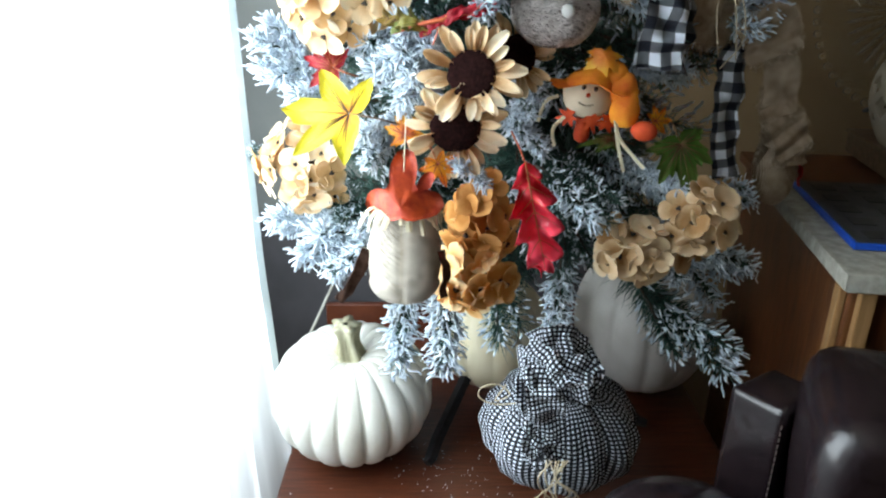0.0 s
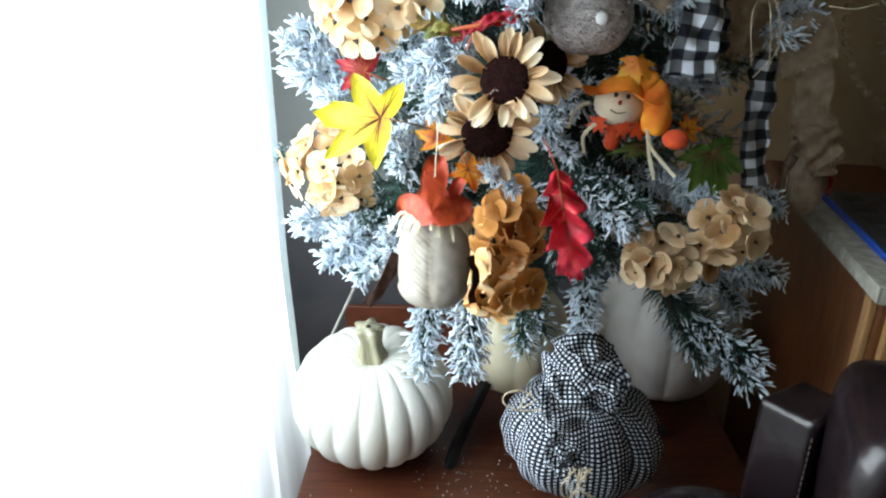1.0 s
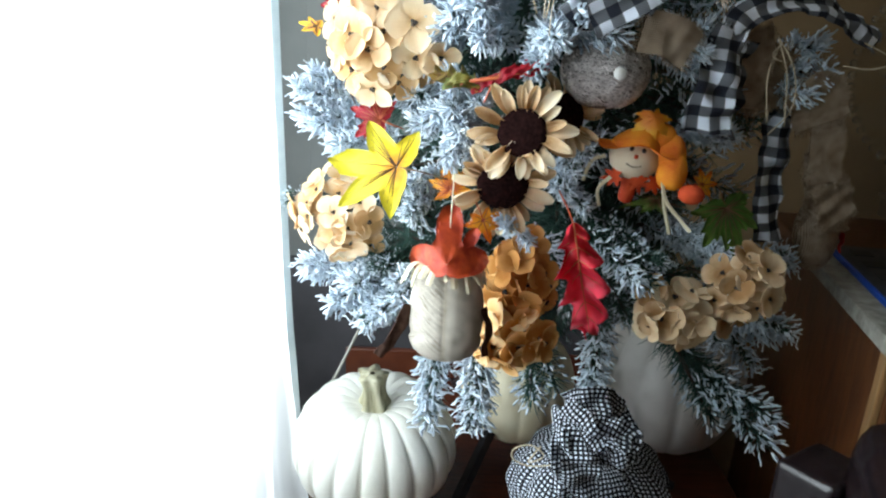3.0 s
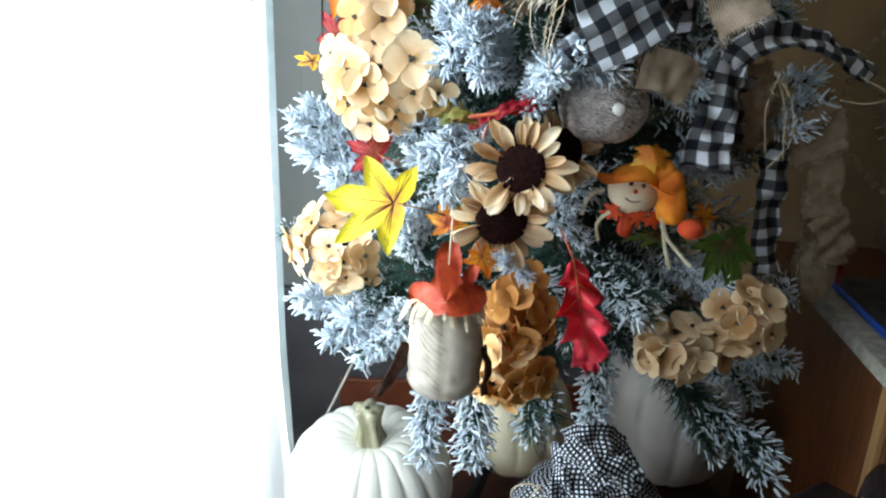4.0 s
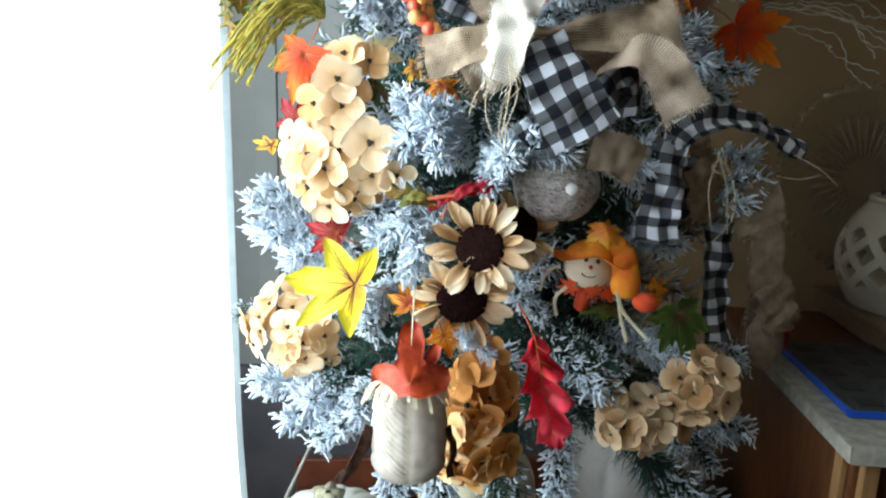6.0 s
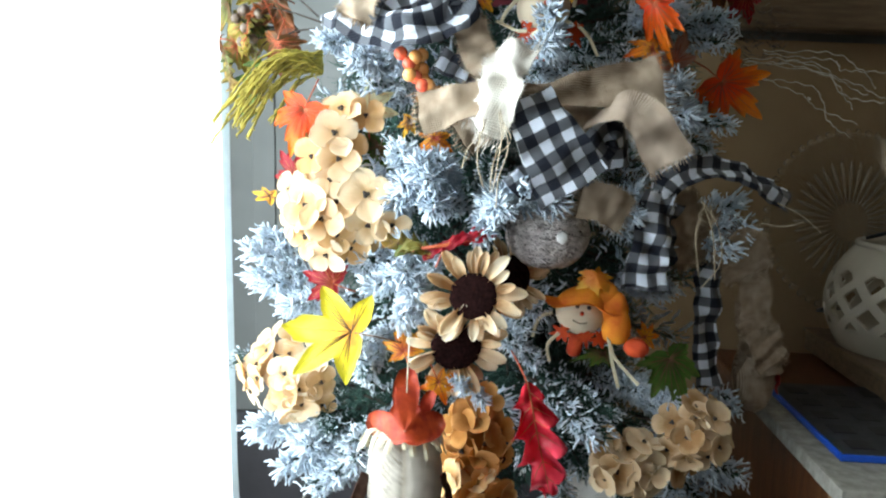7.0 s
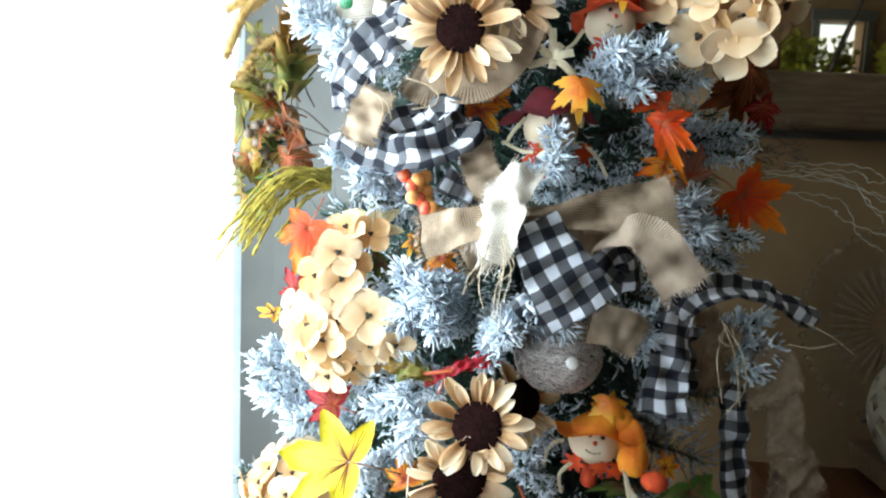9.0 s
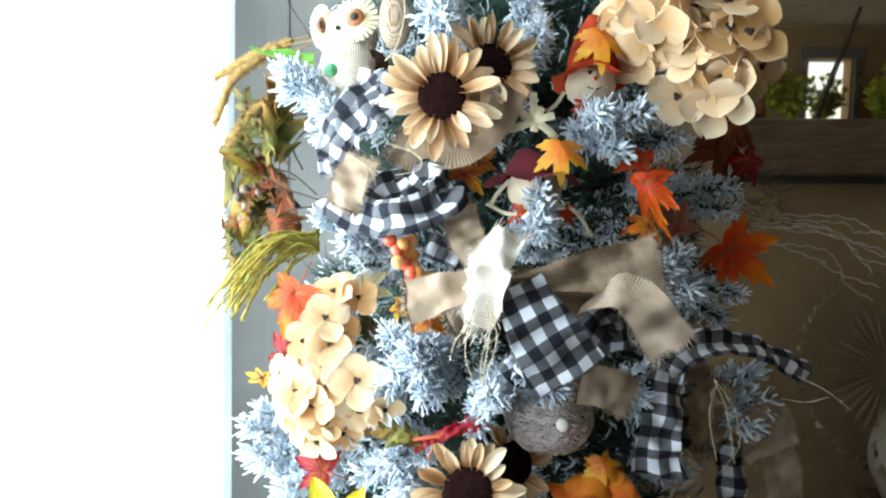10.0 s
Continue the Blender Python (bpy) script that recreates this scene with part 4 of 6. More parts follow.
hydrangea((0.353, 0.965, 1.698), (-0.40, -0.9, 0.0), 0.060, 0.075, 15, CREAM, "wide cream silk hydrangea on the shaded side", 1.72)


# ---- leaves ----
def lobed(lobes, notch, wide=1.0):
    """One half of a toothed leaf outline in angles and radii: a pointed lobe with two shoulder teeth for each (angle, length)."""
    out = []
    for i, (a, L) in enumerate(lobes):
        for da, r in ((-19, 0.60), (-15, 0.76), (-9, 0.71), (-4, 0.90), (0, 1.0), (4, 0.90), (9, 0.71), (15, 0.76), (19, 0.60)):
            if a + da * wide >= 0:
                out.append((a + da * wide, L * r))
        if i + 1 < len(lobes):
            out.append(((a + lobes[i + 1][0]) / 2, notch * L))
    return tuple(out) + ((165, 0.18), (180, 0.08))


BROAD = ((0, 1.0), (4, 0.91), (9, 0.82), (14, 0.78), (19, 0.62), (24, 0.50), (31, 0.62), (38, 0.72), (43, 0.84), (47, 0.90), (51, 0.82), (57, 0.68), (64, 0.50), (71, 0.40), (82, 0.50), (92, 0.60), (98, 0.68), (104, 0.58), (116, 0.40), (140, 0.24), (165, 0.15), (180, 0.08))
VINE = lobed(((0, 1.0), (48, 0.80), (100, 0.60)), 0.50, 1.05)
MAPLE = lobed(((0, 1.0), (52, 0.90), (104, 0.68)), 0.42)
OAK = ((0, 1.0), (5, 0.86), (9, 0.70), (7, 0.55), (22, 0.62), (30, 0.52), (18, 0.36), (40, 0.44), (58, 0.42), (45, 0.24), (80, 0.30), (105, 0.26), (130, 0.16), (180, 0.30))
THREE_LOBED = ((0, 1.0), (8, 0.95), (17, 0.72), (26, 0.44), (42, 0.38), (56, 0.54), (68, 0.64), (84, 0.66), (100, 0.56), (120, 0.36), (150, 0.24), (180, 0.16))
STAR = ((0, 1.0), (20, 0.46), (45, 0.85), (62, 0.40), (88, 0.75), (108, 0.36), (135, 0.52), (160, 0.24), (180, 0.10))


def leaf_shape(outline, size, bend=0.25, wave=0.12, seed=0, wide=1.0, veins=1):
    """A silk leaf in the xy plane, tip at +y, with veins as fine raised threads."""
    rng = random.Random(seed)
    full = [(a, r) for a, r in outline] + [(360 - a, r) for a, r in reversed(outline[1:-1])]
    ph = rng.uniform(0, 6)

    def place(a, r):
        x, y = r * math.sin(radians(a)) * wide, r * math.cos(radians(a))
        z = -bend * (x * x * 0.9 + max(0, y) ** 2 * 0.5) + wave * 0.5 * math.sin(4 * x + 3 * y + ph)
        return (x * size, y * size, z * size)
    rows = []
    for k in (0.03, 0.35, 0.68, 1.0):
        row = []
        for i in range(len(full)):
            (a0, r0), (a1, r1) = full[i], full[(i + 1) % len(full)]
            if a1 < a0 - 180:
                a1 += 360
            row += [place(a0, r0 * k), place((a0 + a1) / 2, (r0 + r1) / 2 * k)]
        rows.append(row)
    s = Shape()
    s.grid(rows, 0, wrap=True)
    top = len(s.v)
    s.add([(x, y, z - 0.0008) for x, y, z in s.v[:top]], [tuple(reversed(q)) for q in s.f[:]], 0, s.uv[:])
    c = len(rows[0])
    s.f += [(3 * c + j, 3 * c + top + j, 3 * c + top + (j + 1) % c, 3 * c + (j + 1) % c) for j in range(c)]
    s.m += [0] * c
    if veins:
        for a, r in [q for i, q in enumerate(outline) if (i == 0 or q[1] > outline[i - 1][1]) and q[1] > 0.4]:
            for sg in ((1,) if a == 0 else (1, -1)):
                s.tube([Vector(place(sg * a, r * u)) + Vector((0, 0, 0.0006)) for u in (0.02, 0.4, 0.85)], [0.0006, 0.0005, 0.0002], 4, 1)
        s.tube([place(180, 0.05), Vector(place(180, 0.25)) + Vector((0, -0.1, -0.03)) * size, Vector(place(180, 0.5)) + Vector((0.03, -0.15, -0.15)) * size], 0.001, 5, 1)
    return s


def oak_shape(size, ruffle, seed, wide):
    """A ruffled leaf along +y with pointed lobes that rake forward, and a raised midrib."""
    rng = random.Random(seed)
    ph = rng.uniform(0, 6)
    rows, lobes = [], 4.0
    for i in range(49):
        f = i / 48
        env = 0.36 * wide * (math.sin(math.pi * (0.06 + 0.90 * f)) ** 0.55)
        row = []
        for k in np.linspace(-1, 1, 11):
            u = (f * lobes + (0.12 if k > 0 else 0.42)) % 1.0
            spike = (u / 0.62 if u < 0.62 else (1 - u) / 0.38) ** 0.8
            reach = 0.42 + 0.58 * spike
            x = k * env * (1 - (1 - reach) * abs(k) ** 0.8)
            z = ruffle * (0.13 * abs(k) * math.sin(2 * math.pi * lobes * f + ph + 1.5 * k) + 0.05 * math.sin(9 * f + 4 * k)) + 0.30 * ruffle * abs(x)
            row.append((x * size * 1.5, (f * 1.5 - 0.35) * size + 0.16 * size * abs(k) * spike, z * size))
        rows.append(row)
    s = Shape().grid(rows, 0, thick=0.0004)
    s.tube([(r[5][0], r[5][1], r[5][2] + 0.0009) for r in rows[::6]], [0.0013, 0.0012, 0.0011, 0.0010, 0.0009, 0.0007, 0.0006, 0.0005, 0.0004], 5, 1)
    for i in range(4, 42, 6):
        for k in (1, 9):
            a, b = rows[i][5], rows[i + 4][k]
            h = rows[i + 2][5 + (k - 5) // 2]
            s.tube([(a[0], a[1], a[2] + 0.0008), (h[0], h[1], h[2] + 0.0008), (b[0], b[1], b[2] + 0.0006)], [0.0006, 0.0005, 0.0003], 4, 1)
    s.tube([rows[0][5], (0.004, rows[0][5][1] - 0.2 * size, -0.01), (0.01, rows[0][5][1] - 0.4 * size, -0.03)], 0.0011, 5, 1)
    return s


WARM_VEIN = plain("warm_leaf_vein", (0.36, 0.05, 0.02), (0.50, 0.12, 0.03), 0.6, 40)
VEIN = plain("leaf_vein", (0.09, 0.05, 0.02), (0.20, 0.10, 0.04), 0.7, 40)


def leaf(p, n, roll, size, mat, label, outline=MAPLE, bend=0.25, wide=1.0, wave=0.12):
    made = oak_shape(size, 0.6 + wave, int(size * 9999), wide) if outline is OAK else leaf_shape(outline, size, bend, wave, int(size * 9999), wide)
    ob = thing("silk_leaf", facing(p, n, roll), label, "leaf", "silk leaves on the tree")
    for k, name, m in ((0, "blade", mat), (1, "vein", VEIN if mat in (YELLOW_LEAF, GREEN_LEAF, AUTUMN_LEAF) else WARM_VEIN)):
        piece, used = Shape(), {}
        for f, slot in zip(made.f, made.m):
            if slot == k:
                piece.f.append(tuple(used.setdefault(q, len(used)) for q in f))
        piece.v, piece.uv, piece.m = [made.v[q] for q in used], [made.uv[q] for q in used], [0] * len(piece.f)
        part(name, piece, m, ob)
    return ob


leaf((-0.118, 0.895, 1.113), (-0.1, -0.74, 0.66), 82, 0.098, YELLOW_LEAF, "bright yellow silk maple leaf with brown veins", BROAD, 0.25, 1.0, 0.10)
leaf((-0.149, 0.990, 1.157), (-0.1, -0.9, 0.3), 70, 0.050, DARK_RED_LEAF, "dark red silk leaf behind a yellow one", MAPLE, 0.5)
leaf((0.108, 0.845, 1.032), (-0.1, -1, 0.15), 193, 0.094, RED_LEAF, "glossy red silk oak leaf hanging tip down", OAK, 0.5, 0.68, 0.9)
leaf((0.329, 0.965, 1.058), (0.2, -0.85, 0.45), 195, 0.078, GREEN_LEAF, "green silk maple leaf in shade", VINE, 0.5)
leaf((0.235, 0.965, 1.062), (0.0, -0.5, 0.8), 90, 0.050, GREEN_LEAF, "dull green silk leaf under the doll", VINE, 0.5, 0.6)
leaf((-0.188, 0.985, 1.394), (-0.35, -0.92, 0.15), 160, 0.068, FIERY_LEAF, "orange-red silk maple leaf", MAPLE, 0.6)
leaf((-0.200, 1.000, 1.304), (-0.3, -0.9, 0.1), 40, 0.046, DARK_RED_LEAF, "small dark red silk leaf", MAPLE, 0.5)
leaf((-0.237, 1.020, 1.273), (-0.2, -0.9, 0.4), 75, 0.034, YELLOW_LEAF, "small yellow silk leaf tip", BROAD, 0.3, 0.5)
leaf((-0.047, 0.950, 1.382), (-0.1, -0.95, 0.2), 160, 0.026, YELLOW_LEAF, "small yellow silk leaf beside the bow", MAPLE, 0.3, 0.7)
leaf((-0.013, 0.955, 1.361), (0.0, -0.95, 0.2), 180, 0.034, ORANGE_LEAF, "small orange silk leaf beneath the burlap", MAPLE, 0.4)
leaf((0.017, 0.905, 1.232), (0.1, -0.6, 0.8), -75, 0.044, RED_LEAF, "narrow red silk leaf on a twig", OAK, 0.3, 0.55)
leaf((-0.029, 0.915, 1.220), (-0.1, -0.7, 0.7), 80, 0.044, AUTUMN_LEAF, "green and red silk leaf on a twig", OAK, 0.3, 0.8)
leaf((0.259, 0.955, 1.566), (-0.25, -0.90, 0.35), 75, 0.056, FIERY_LEAF, "orange silk maple leaf curling forward", MAPLE, 0.7, 0.5)
leaf((0.268, 0.945, 1.536), (-0.6, -0.78, 0.1), 192, 0.074, FIERY_LEAF, "folded orange-red silk maple leaf", MAPLE, 1.0, 0.55, 0.4)
leaf((0.274, 0.965, 1.483), (0.0, -0.8, 0.5), 100, 0.040, ORANGE_LEAF, "orange silk leaf behind the burlap bow", MAPLE, 0.5)
leaf((0.423, 1.075, 1.454), (-0.2, -0.97, 0.1), -130, 0.084, FIERY_LEAF, "orange-red silk leaf on the shaded side", MAPLE, 0.3)
leaf((0.343, 1.060, 1.478), (0.1, -0.95, 0.1), 30, 0.060, PINK_LEAF, "dull pinkish silk leaf in shade", MAPLE, 0.3)
leaf((0.445, 1.140, 1.619), (0.2, -0.95, 0.0), 170, 0.080, RUST_LEAF, "rust and orange silk leaf in shade", MAPLE, 0.4)
leaf((0.471, 1.130, 1.592), (0.2, -0.95, 0.0), 210, 0.050, DARK_RED_LEAF, "dark red silk leaf in shade", MAPLE, 0.4)
leaf((0.449, 1.120, 1.646), (0.2, -0.95, 0.0), 120, 0.075, RUST_LEAF, "brown-orange silk leaf behind a flower", MAPLE, 0.4)
leaf((0.032, 0.950, 1.549), (0.0, -0.95, 0.1), 170, 0.042, GOLD_LEAF, "orange-gold silk maple leaf", MAPLE, 0.4)
leaf((0.049, 0.960, 1.565), (0.0, -0.95, 0.1), -60, 0.030, ORANGE_LEAF, "small orange silk leaf beside the doll", MAPLE, 0.4)
leaf((-0.050, 0.930, 1.078), (-0.2, -0.9, 0.3), 20, 0.040, GOLD_LEAF, "yellow-orange silk leaf behind the bird ornament", MAPLE, 0.4)
leaf((-0.007, 0.885, 1.052), (0.1, -0.95, 0.1), 200, 0.036, ORANGE_LEAF, "orange silk leaf under the sunflower", STAR, 0.4)
leaf((0.290, 0.965, 1.089), (0.2, -0.9, 0.2), -90, 0.030, ORANGE_LEAF, "small orange silk leaf beside the doll", STAR, 0.4)
leaf((-0.102, 1.000, 1.391), (-0.1, -0.95, 0.2), 0, 0.055, plain("pale_green_petal", (0.55, 0.50, 0.28), (0.72, 0.68, 0.45), 0.7, 30, through_light=0.3), "pale greenish silk leaf above the hydrangea", STAR, 0.4)
leaf((-0.087, 1.000, 1.347), (0.0, -0.95, 0.2), 150, 0.045, GREEN_LEAF, "dark green silk leaf in shade", MAPLE, 0.4)
for a, n, roll, size, mat, label, line in (
        ((-0.289, 1.140, 1.528), (-0.5, -0.8, 0.2), 170, 0.052, OLIVE_LEAF, "yellow-brown silk leaf of an autumn pick", MAPLE),
        ((-0.327, 1.150, 1.554), (-0.9, -0.6, 0.1), 130, 0.048, AUTUMN_LEAF, "olive and red silk leaf of an autumn pick", MAPLE),
        ((-0.315, 1.140, 1.584), (-0.3, -0.8, 0.6), 80, 0.044, AUTUMN_LEAF, "olive silk leaf of an autumn pick", MAPLE),
        ((-0.287, 1.130, 1.600), (0.3, -0.9, 0.5), 50, 0.050, AUTUMN_LEAF, "olive silk leaf with red edges", MAPLE),
        ((-0.250, 1.110, 1.602), (-0.7, -0.7, 0.2), 5, 0.066, AUTUMN_LEAF, "upright olive silk leaf on a pick", OAK),
        ((-0.236, 1.110, 1.610), (0.6, -0.8, 0.2), -5, 0.070, AUTUMN_LEAF, "tall pointed olive silk leaf on a pick", OAK),
        ((-0.267, 1.120, 1.569), (0.5, -0.8, 0.1), 20, 0.056, OLIVE_LEAF, "olive brown silk leaf on a pick", MAPLE),
        ((-0.242, 1.120, 1.552), (-0.4, -0.8, -0.3), 190, 0.050, RUST_LEAF, "rust silk leaf folded on a pick", OAK),
        ((-0.235, 1.110, 1.492), (-0.3, -0.9, 0.0), 170, 0.044, RUST_LEAF, "rust brown silk leaf hanging from a pick", MAPLE),
        ((-0.302, 1.140, 1.489), (-0.3, -0.9, 0.2), 150, 0.040, OLIVE_LEAF, "gold-brown silk leaf hanging from a pick", MAPLE),
        ((-0.274, 1.120, 1.454), (-0.6, -0.8, 0.0), 165, 0.046, GREEN_LEAF, "dark green silk leaf of an autumn pick", OAK)):
    leaf(a, n, roll, size * 1.4, mat, label, line, 0.7, 0.8, 0.35)


pick_rng = random.Random(21)
for k in range(16):
    f = k / 15
    a = Vector((-0.259, 1.120, 1.662)).lerp(Vector((-0.295, 1.130, 1.476)), f) + Vector((pick_rng.uniform(-0.045, 0.035), pick_rng.uniform(-0.02, 0.02), pick_rng.uniform(-0.012, 0.012)))
    leaf(tuple(a), (pick_rng.uniform(-1, 0.6), -0.8, pick_rng.uniform(-0.2, 0.6)), pick_rng.uniform(-40, 60) if f < 0.5 else pick_rng.uniform(90, 220), pick_rng.uniform(0.028, 0.044), (AUTUMN_LEAF, OLIVE_LEAF, GREEN_LEAF, AUTUMN_LEAF, RUST_LEAF)[k % 5], "small olive and rust silk leaf on an autumn pick", OAK if k % 2 else MAPLE, 0.7, 0.8, 0.35)


# ---- ribbons ----
def strip(pts, width, n, flare=0.0, ripple=0.003, steps=26, fray=0.004, crumple=0.003, thick=0.0013, weave=1.0):
    """A ribbon with thickness along a smooth line; its face looks along n."""
    line = curve_through(pts, steps)
    rows, uvs, run = [], [], 0.0
    cols = np.linspace(-0.5, 0.5, 9)
    for i, p in enumerate(line):
        d = (line[min(i + 1, steps)] - line[max(i - 1, 0)]).normalized()
        face = Vector(n[0]).lerp(Vector(n[1]), i / steps) if isinstance(n[0], (tuple, Vector)) else Vector(n)
        side = d.cross(face)
        side = side.normalized() if side.length > 1e-3 else d.orthogonal().normalized()
        out = side.cross(d)
        run += (p - line[i - 1]).length if i else 0
        w = width * (1 + flare * i / steps)
        rows.append([tuple(p + side * (w * k + crumple * 0.5 * noise.noise((p + side * w * k) * 31)) + out * (ripple * math.sin(k * 6.5 + i * 0.35) + ripple * 0.6 * math.sin(i * 0.8) + crumple * noise.noise((p + side * w * k) * 42) * 1.6)) for k in cols])
        uvs.append([(w * k * weave, run * weave) for k in cols])
    s, ends = Shape().grid(rows, 0, uvs, thick=thick), Shape()
    if fray:
        rng = random.Random(int(run * 1e4))
        if fray > 0.006:
            for i in range(0, steps):
                for edge, inner_col in ((0, 1), (8, 7)):
                    for u in (0.2, 0.7):
                        a = Vector(rows[i][edge]).lerp(Vector(rows[i + 1][edge]), u)
                        d = (Vector(rows[i][edge]) - Vector(rows[i][inner_col])).normalized()
                        ends.tube([a, a + d * rng.uniform(0.002, 0.006) + Vector([rng.uniform(-1, 1) for _ in range(3)]) * 0.0018], [0.0006, 0.0003], 3, 0)
        for row, nxt in ((rows[-1], rows[-2]), (rows[0], rows[1])):
            for k in np.linspace(0, 8, 36):
                i = min(int(k), 7)
                a = Vector(row[i]).lerp(Vector(row[i + 1]), k - i)
                d = (Vector(row[i]) - Vector(nxt[i])).normalized()
                ends.tube([a, a + d * fray * rng.uniform(0.4, 1.1) + Vector([rng.uniform(-1, 1) for _ in range(3)]) * fray * 0.25], [0.0008, 0.0004], 3, 0)
    return s, ends


def bow(name, label, pieces, category="bow"):
    ob = thing(name, pieces[0][1][0], label, category)
    inv = ob.matrix_world.inverted()
    for kind, pts, width, n, mat, extra in pieces:
        body, ends = strip(pts, width, n, **extra)
        piece = part(kind, body.moved(inv), mat, ob)
        tagged(part("frayed_threads", ends.moved(inv), mat, piece), kind="stuff")
    return ob


def strands(ob, lines, mat, r=0.0008):
    inv = ob.matrix_world.inverted()
    for pts in lines:
        part("twine", Shape().tube([inv @ q for q in curve_through(pts, 14)], r, 5), mat, ob)


F = {"fray": 0.010, "ripple": 0.003}
G = {"fray": 0.005, "ripple": 0.004, "crumple": 0.008}
centre = bow("burlap_bow", "burlap and buffalo-check bow with frayed ends", [
    ("tail", [(0.079, 0.860, 1.473), (0.058, 0.845, 1.442), (0.052, 0.850, 1.416), (0.038, 0.870, 1.374)], 0.044, (-0.35, -0.9, 0.3), BURLAP_OVERLIT, {"fray": 0.022, "ripple": 0.006, "flare": 0.35, "crumple": 0.007}),
    ("loop", [(0.076, 0.875, 1.418), (0.045, 0.872, 1.410), (0.008, 0.880, 1.403), (-0.036, 0.900, 1.389)], 0.026, (-0.1, -0.95, 0.25), BURLAP, {"fray": 0.012, "ripple": 0.004, "flare": 1.1}),
    ("loop", [(0.072, 0.890, 1.411), (0.049, 0.900, 1.387), (0.015, 0.910, 1.362)], 0.030, (0.0, -0.9, 0.0), BURLAP, {"fray": 0.012, "ripple": 0.004, "flare": 0.8}),
    ("loop", [(0.080, 0.875, 1.418), (0.141, 0.885, 1.420), (0.205, 0.895, 1.428), (0.266, 0.905, 1.434)], 0.017, (0.1, -0.9, 0.35), BURLAP, {"fray": 0.020, "ripple": 0.005, "flare": 3.6}),
    ("loop", [(0.087, 0.895, 1.405), (0.149, 0.910, 1.389), (0.210, 0.930, 1.372)], 0.040, (0.1, -0.95, 0.1), BURLAP, {"fray": 0.006, "ripple": 0.005, "flare": 0.4}),
    ("tail", [(0.185, 0.920, 1.381), (0.192, 0.885, 1.402), (0.222, 0.868, 1.400), (0.247, 0.862, 1.373), (0.271, 0.868, 1.339)], 0.046, ((-0.2, -0.5, 0.85), (-0.25, -0.95, 0.25)), BURLAP_LIT, {"fray": 0.012, "ripple": 0.003, "flare": 0.30}),
    ("tail", [(0.048, 0.900, 1.442), (0.031, 0.910, 1.470), (0.024, 0.920, 1.503)], 0.040, (0, -0.95, 0.1), BURLAP, F),
    ("tail", [(0.091, 0.868, 1.411), (0.116, 0.855, 1.361), (0.152, 0.865, 1.303)], 0.058, (-0.1, -0.97, 0.25), CHECK, {"fray": 0.004, "ripple": 0.004, "flare": 0.7}),
    ("loop", [(0.160, 0.900, 1.318), (0.186, 0.895, 1.354), (0.212, 0.900, 1.372), (0.222, 0.925, 1.332)], 0.045, (0.2, -0.95, 0.2), CHECK, G),
    ("loop", [(0.089, 0.910, 1.323), (0.106, 0.900, 1.306), (0.126, 0.910, 1.317)], 0.045, (0.3, -0.95, 0.0), CHECK, G),
    ("tail", [(0.174, 0.920, 1.287), (0.212, 0.920, 1.280), (0.239, 0.930, 1.264)], 0.050, (0.1, -0.95, 0.0), BURLAP, {"fray": 0.012, "ripple": 0.001}),
])
rng = random.Random(3)
for k in range(6):
    a = Vector((0.043, 0.850, 1.383)) + Vector((rng.uniform(-0.012, 0.022), rng.uniform(-0.006, 0.004), rng.uniform(-0.01, 0.02)))
    drop, sway = rng.uniform(0.05, 0.10), rng.uniform(-0.022, 0.012)
    strands(centre, [[a, a + Vector((sway * 0.2 + rng.uniform(-0.009, 0.009), -0.006, -drop * 0.3)), a + Vector((sway * 0.7 + rng.uniform(-0.009, 0.009), -0.004, -drop * 0.65)), a + Vector((sway, 0.0, -drop))]], JUTE, 0.0007)
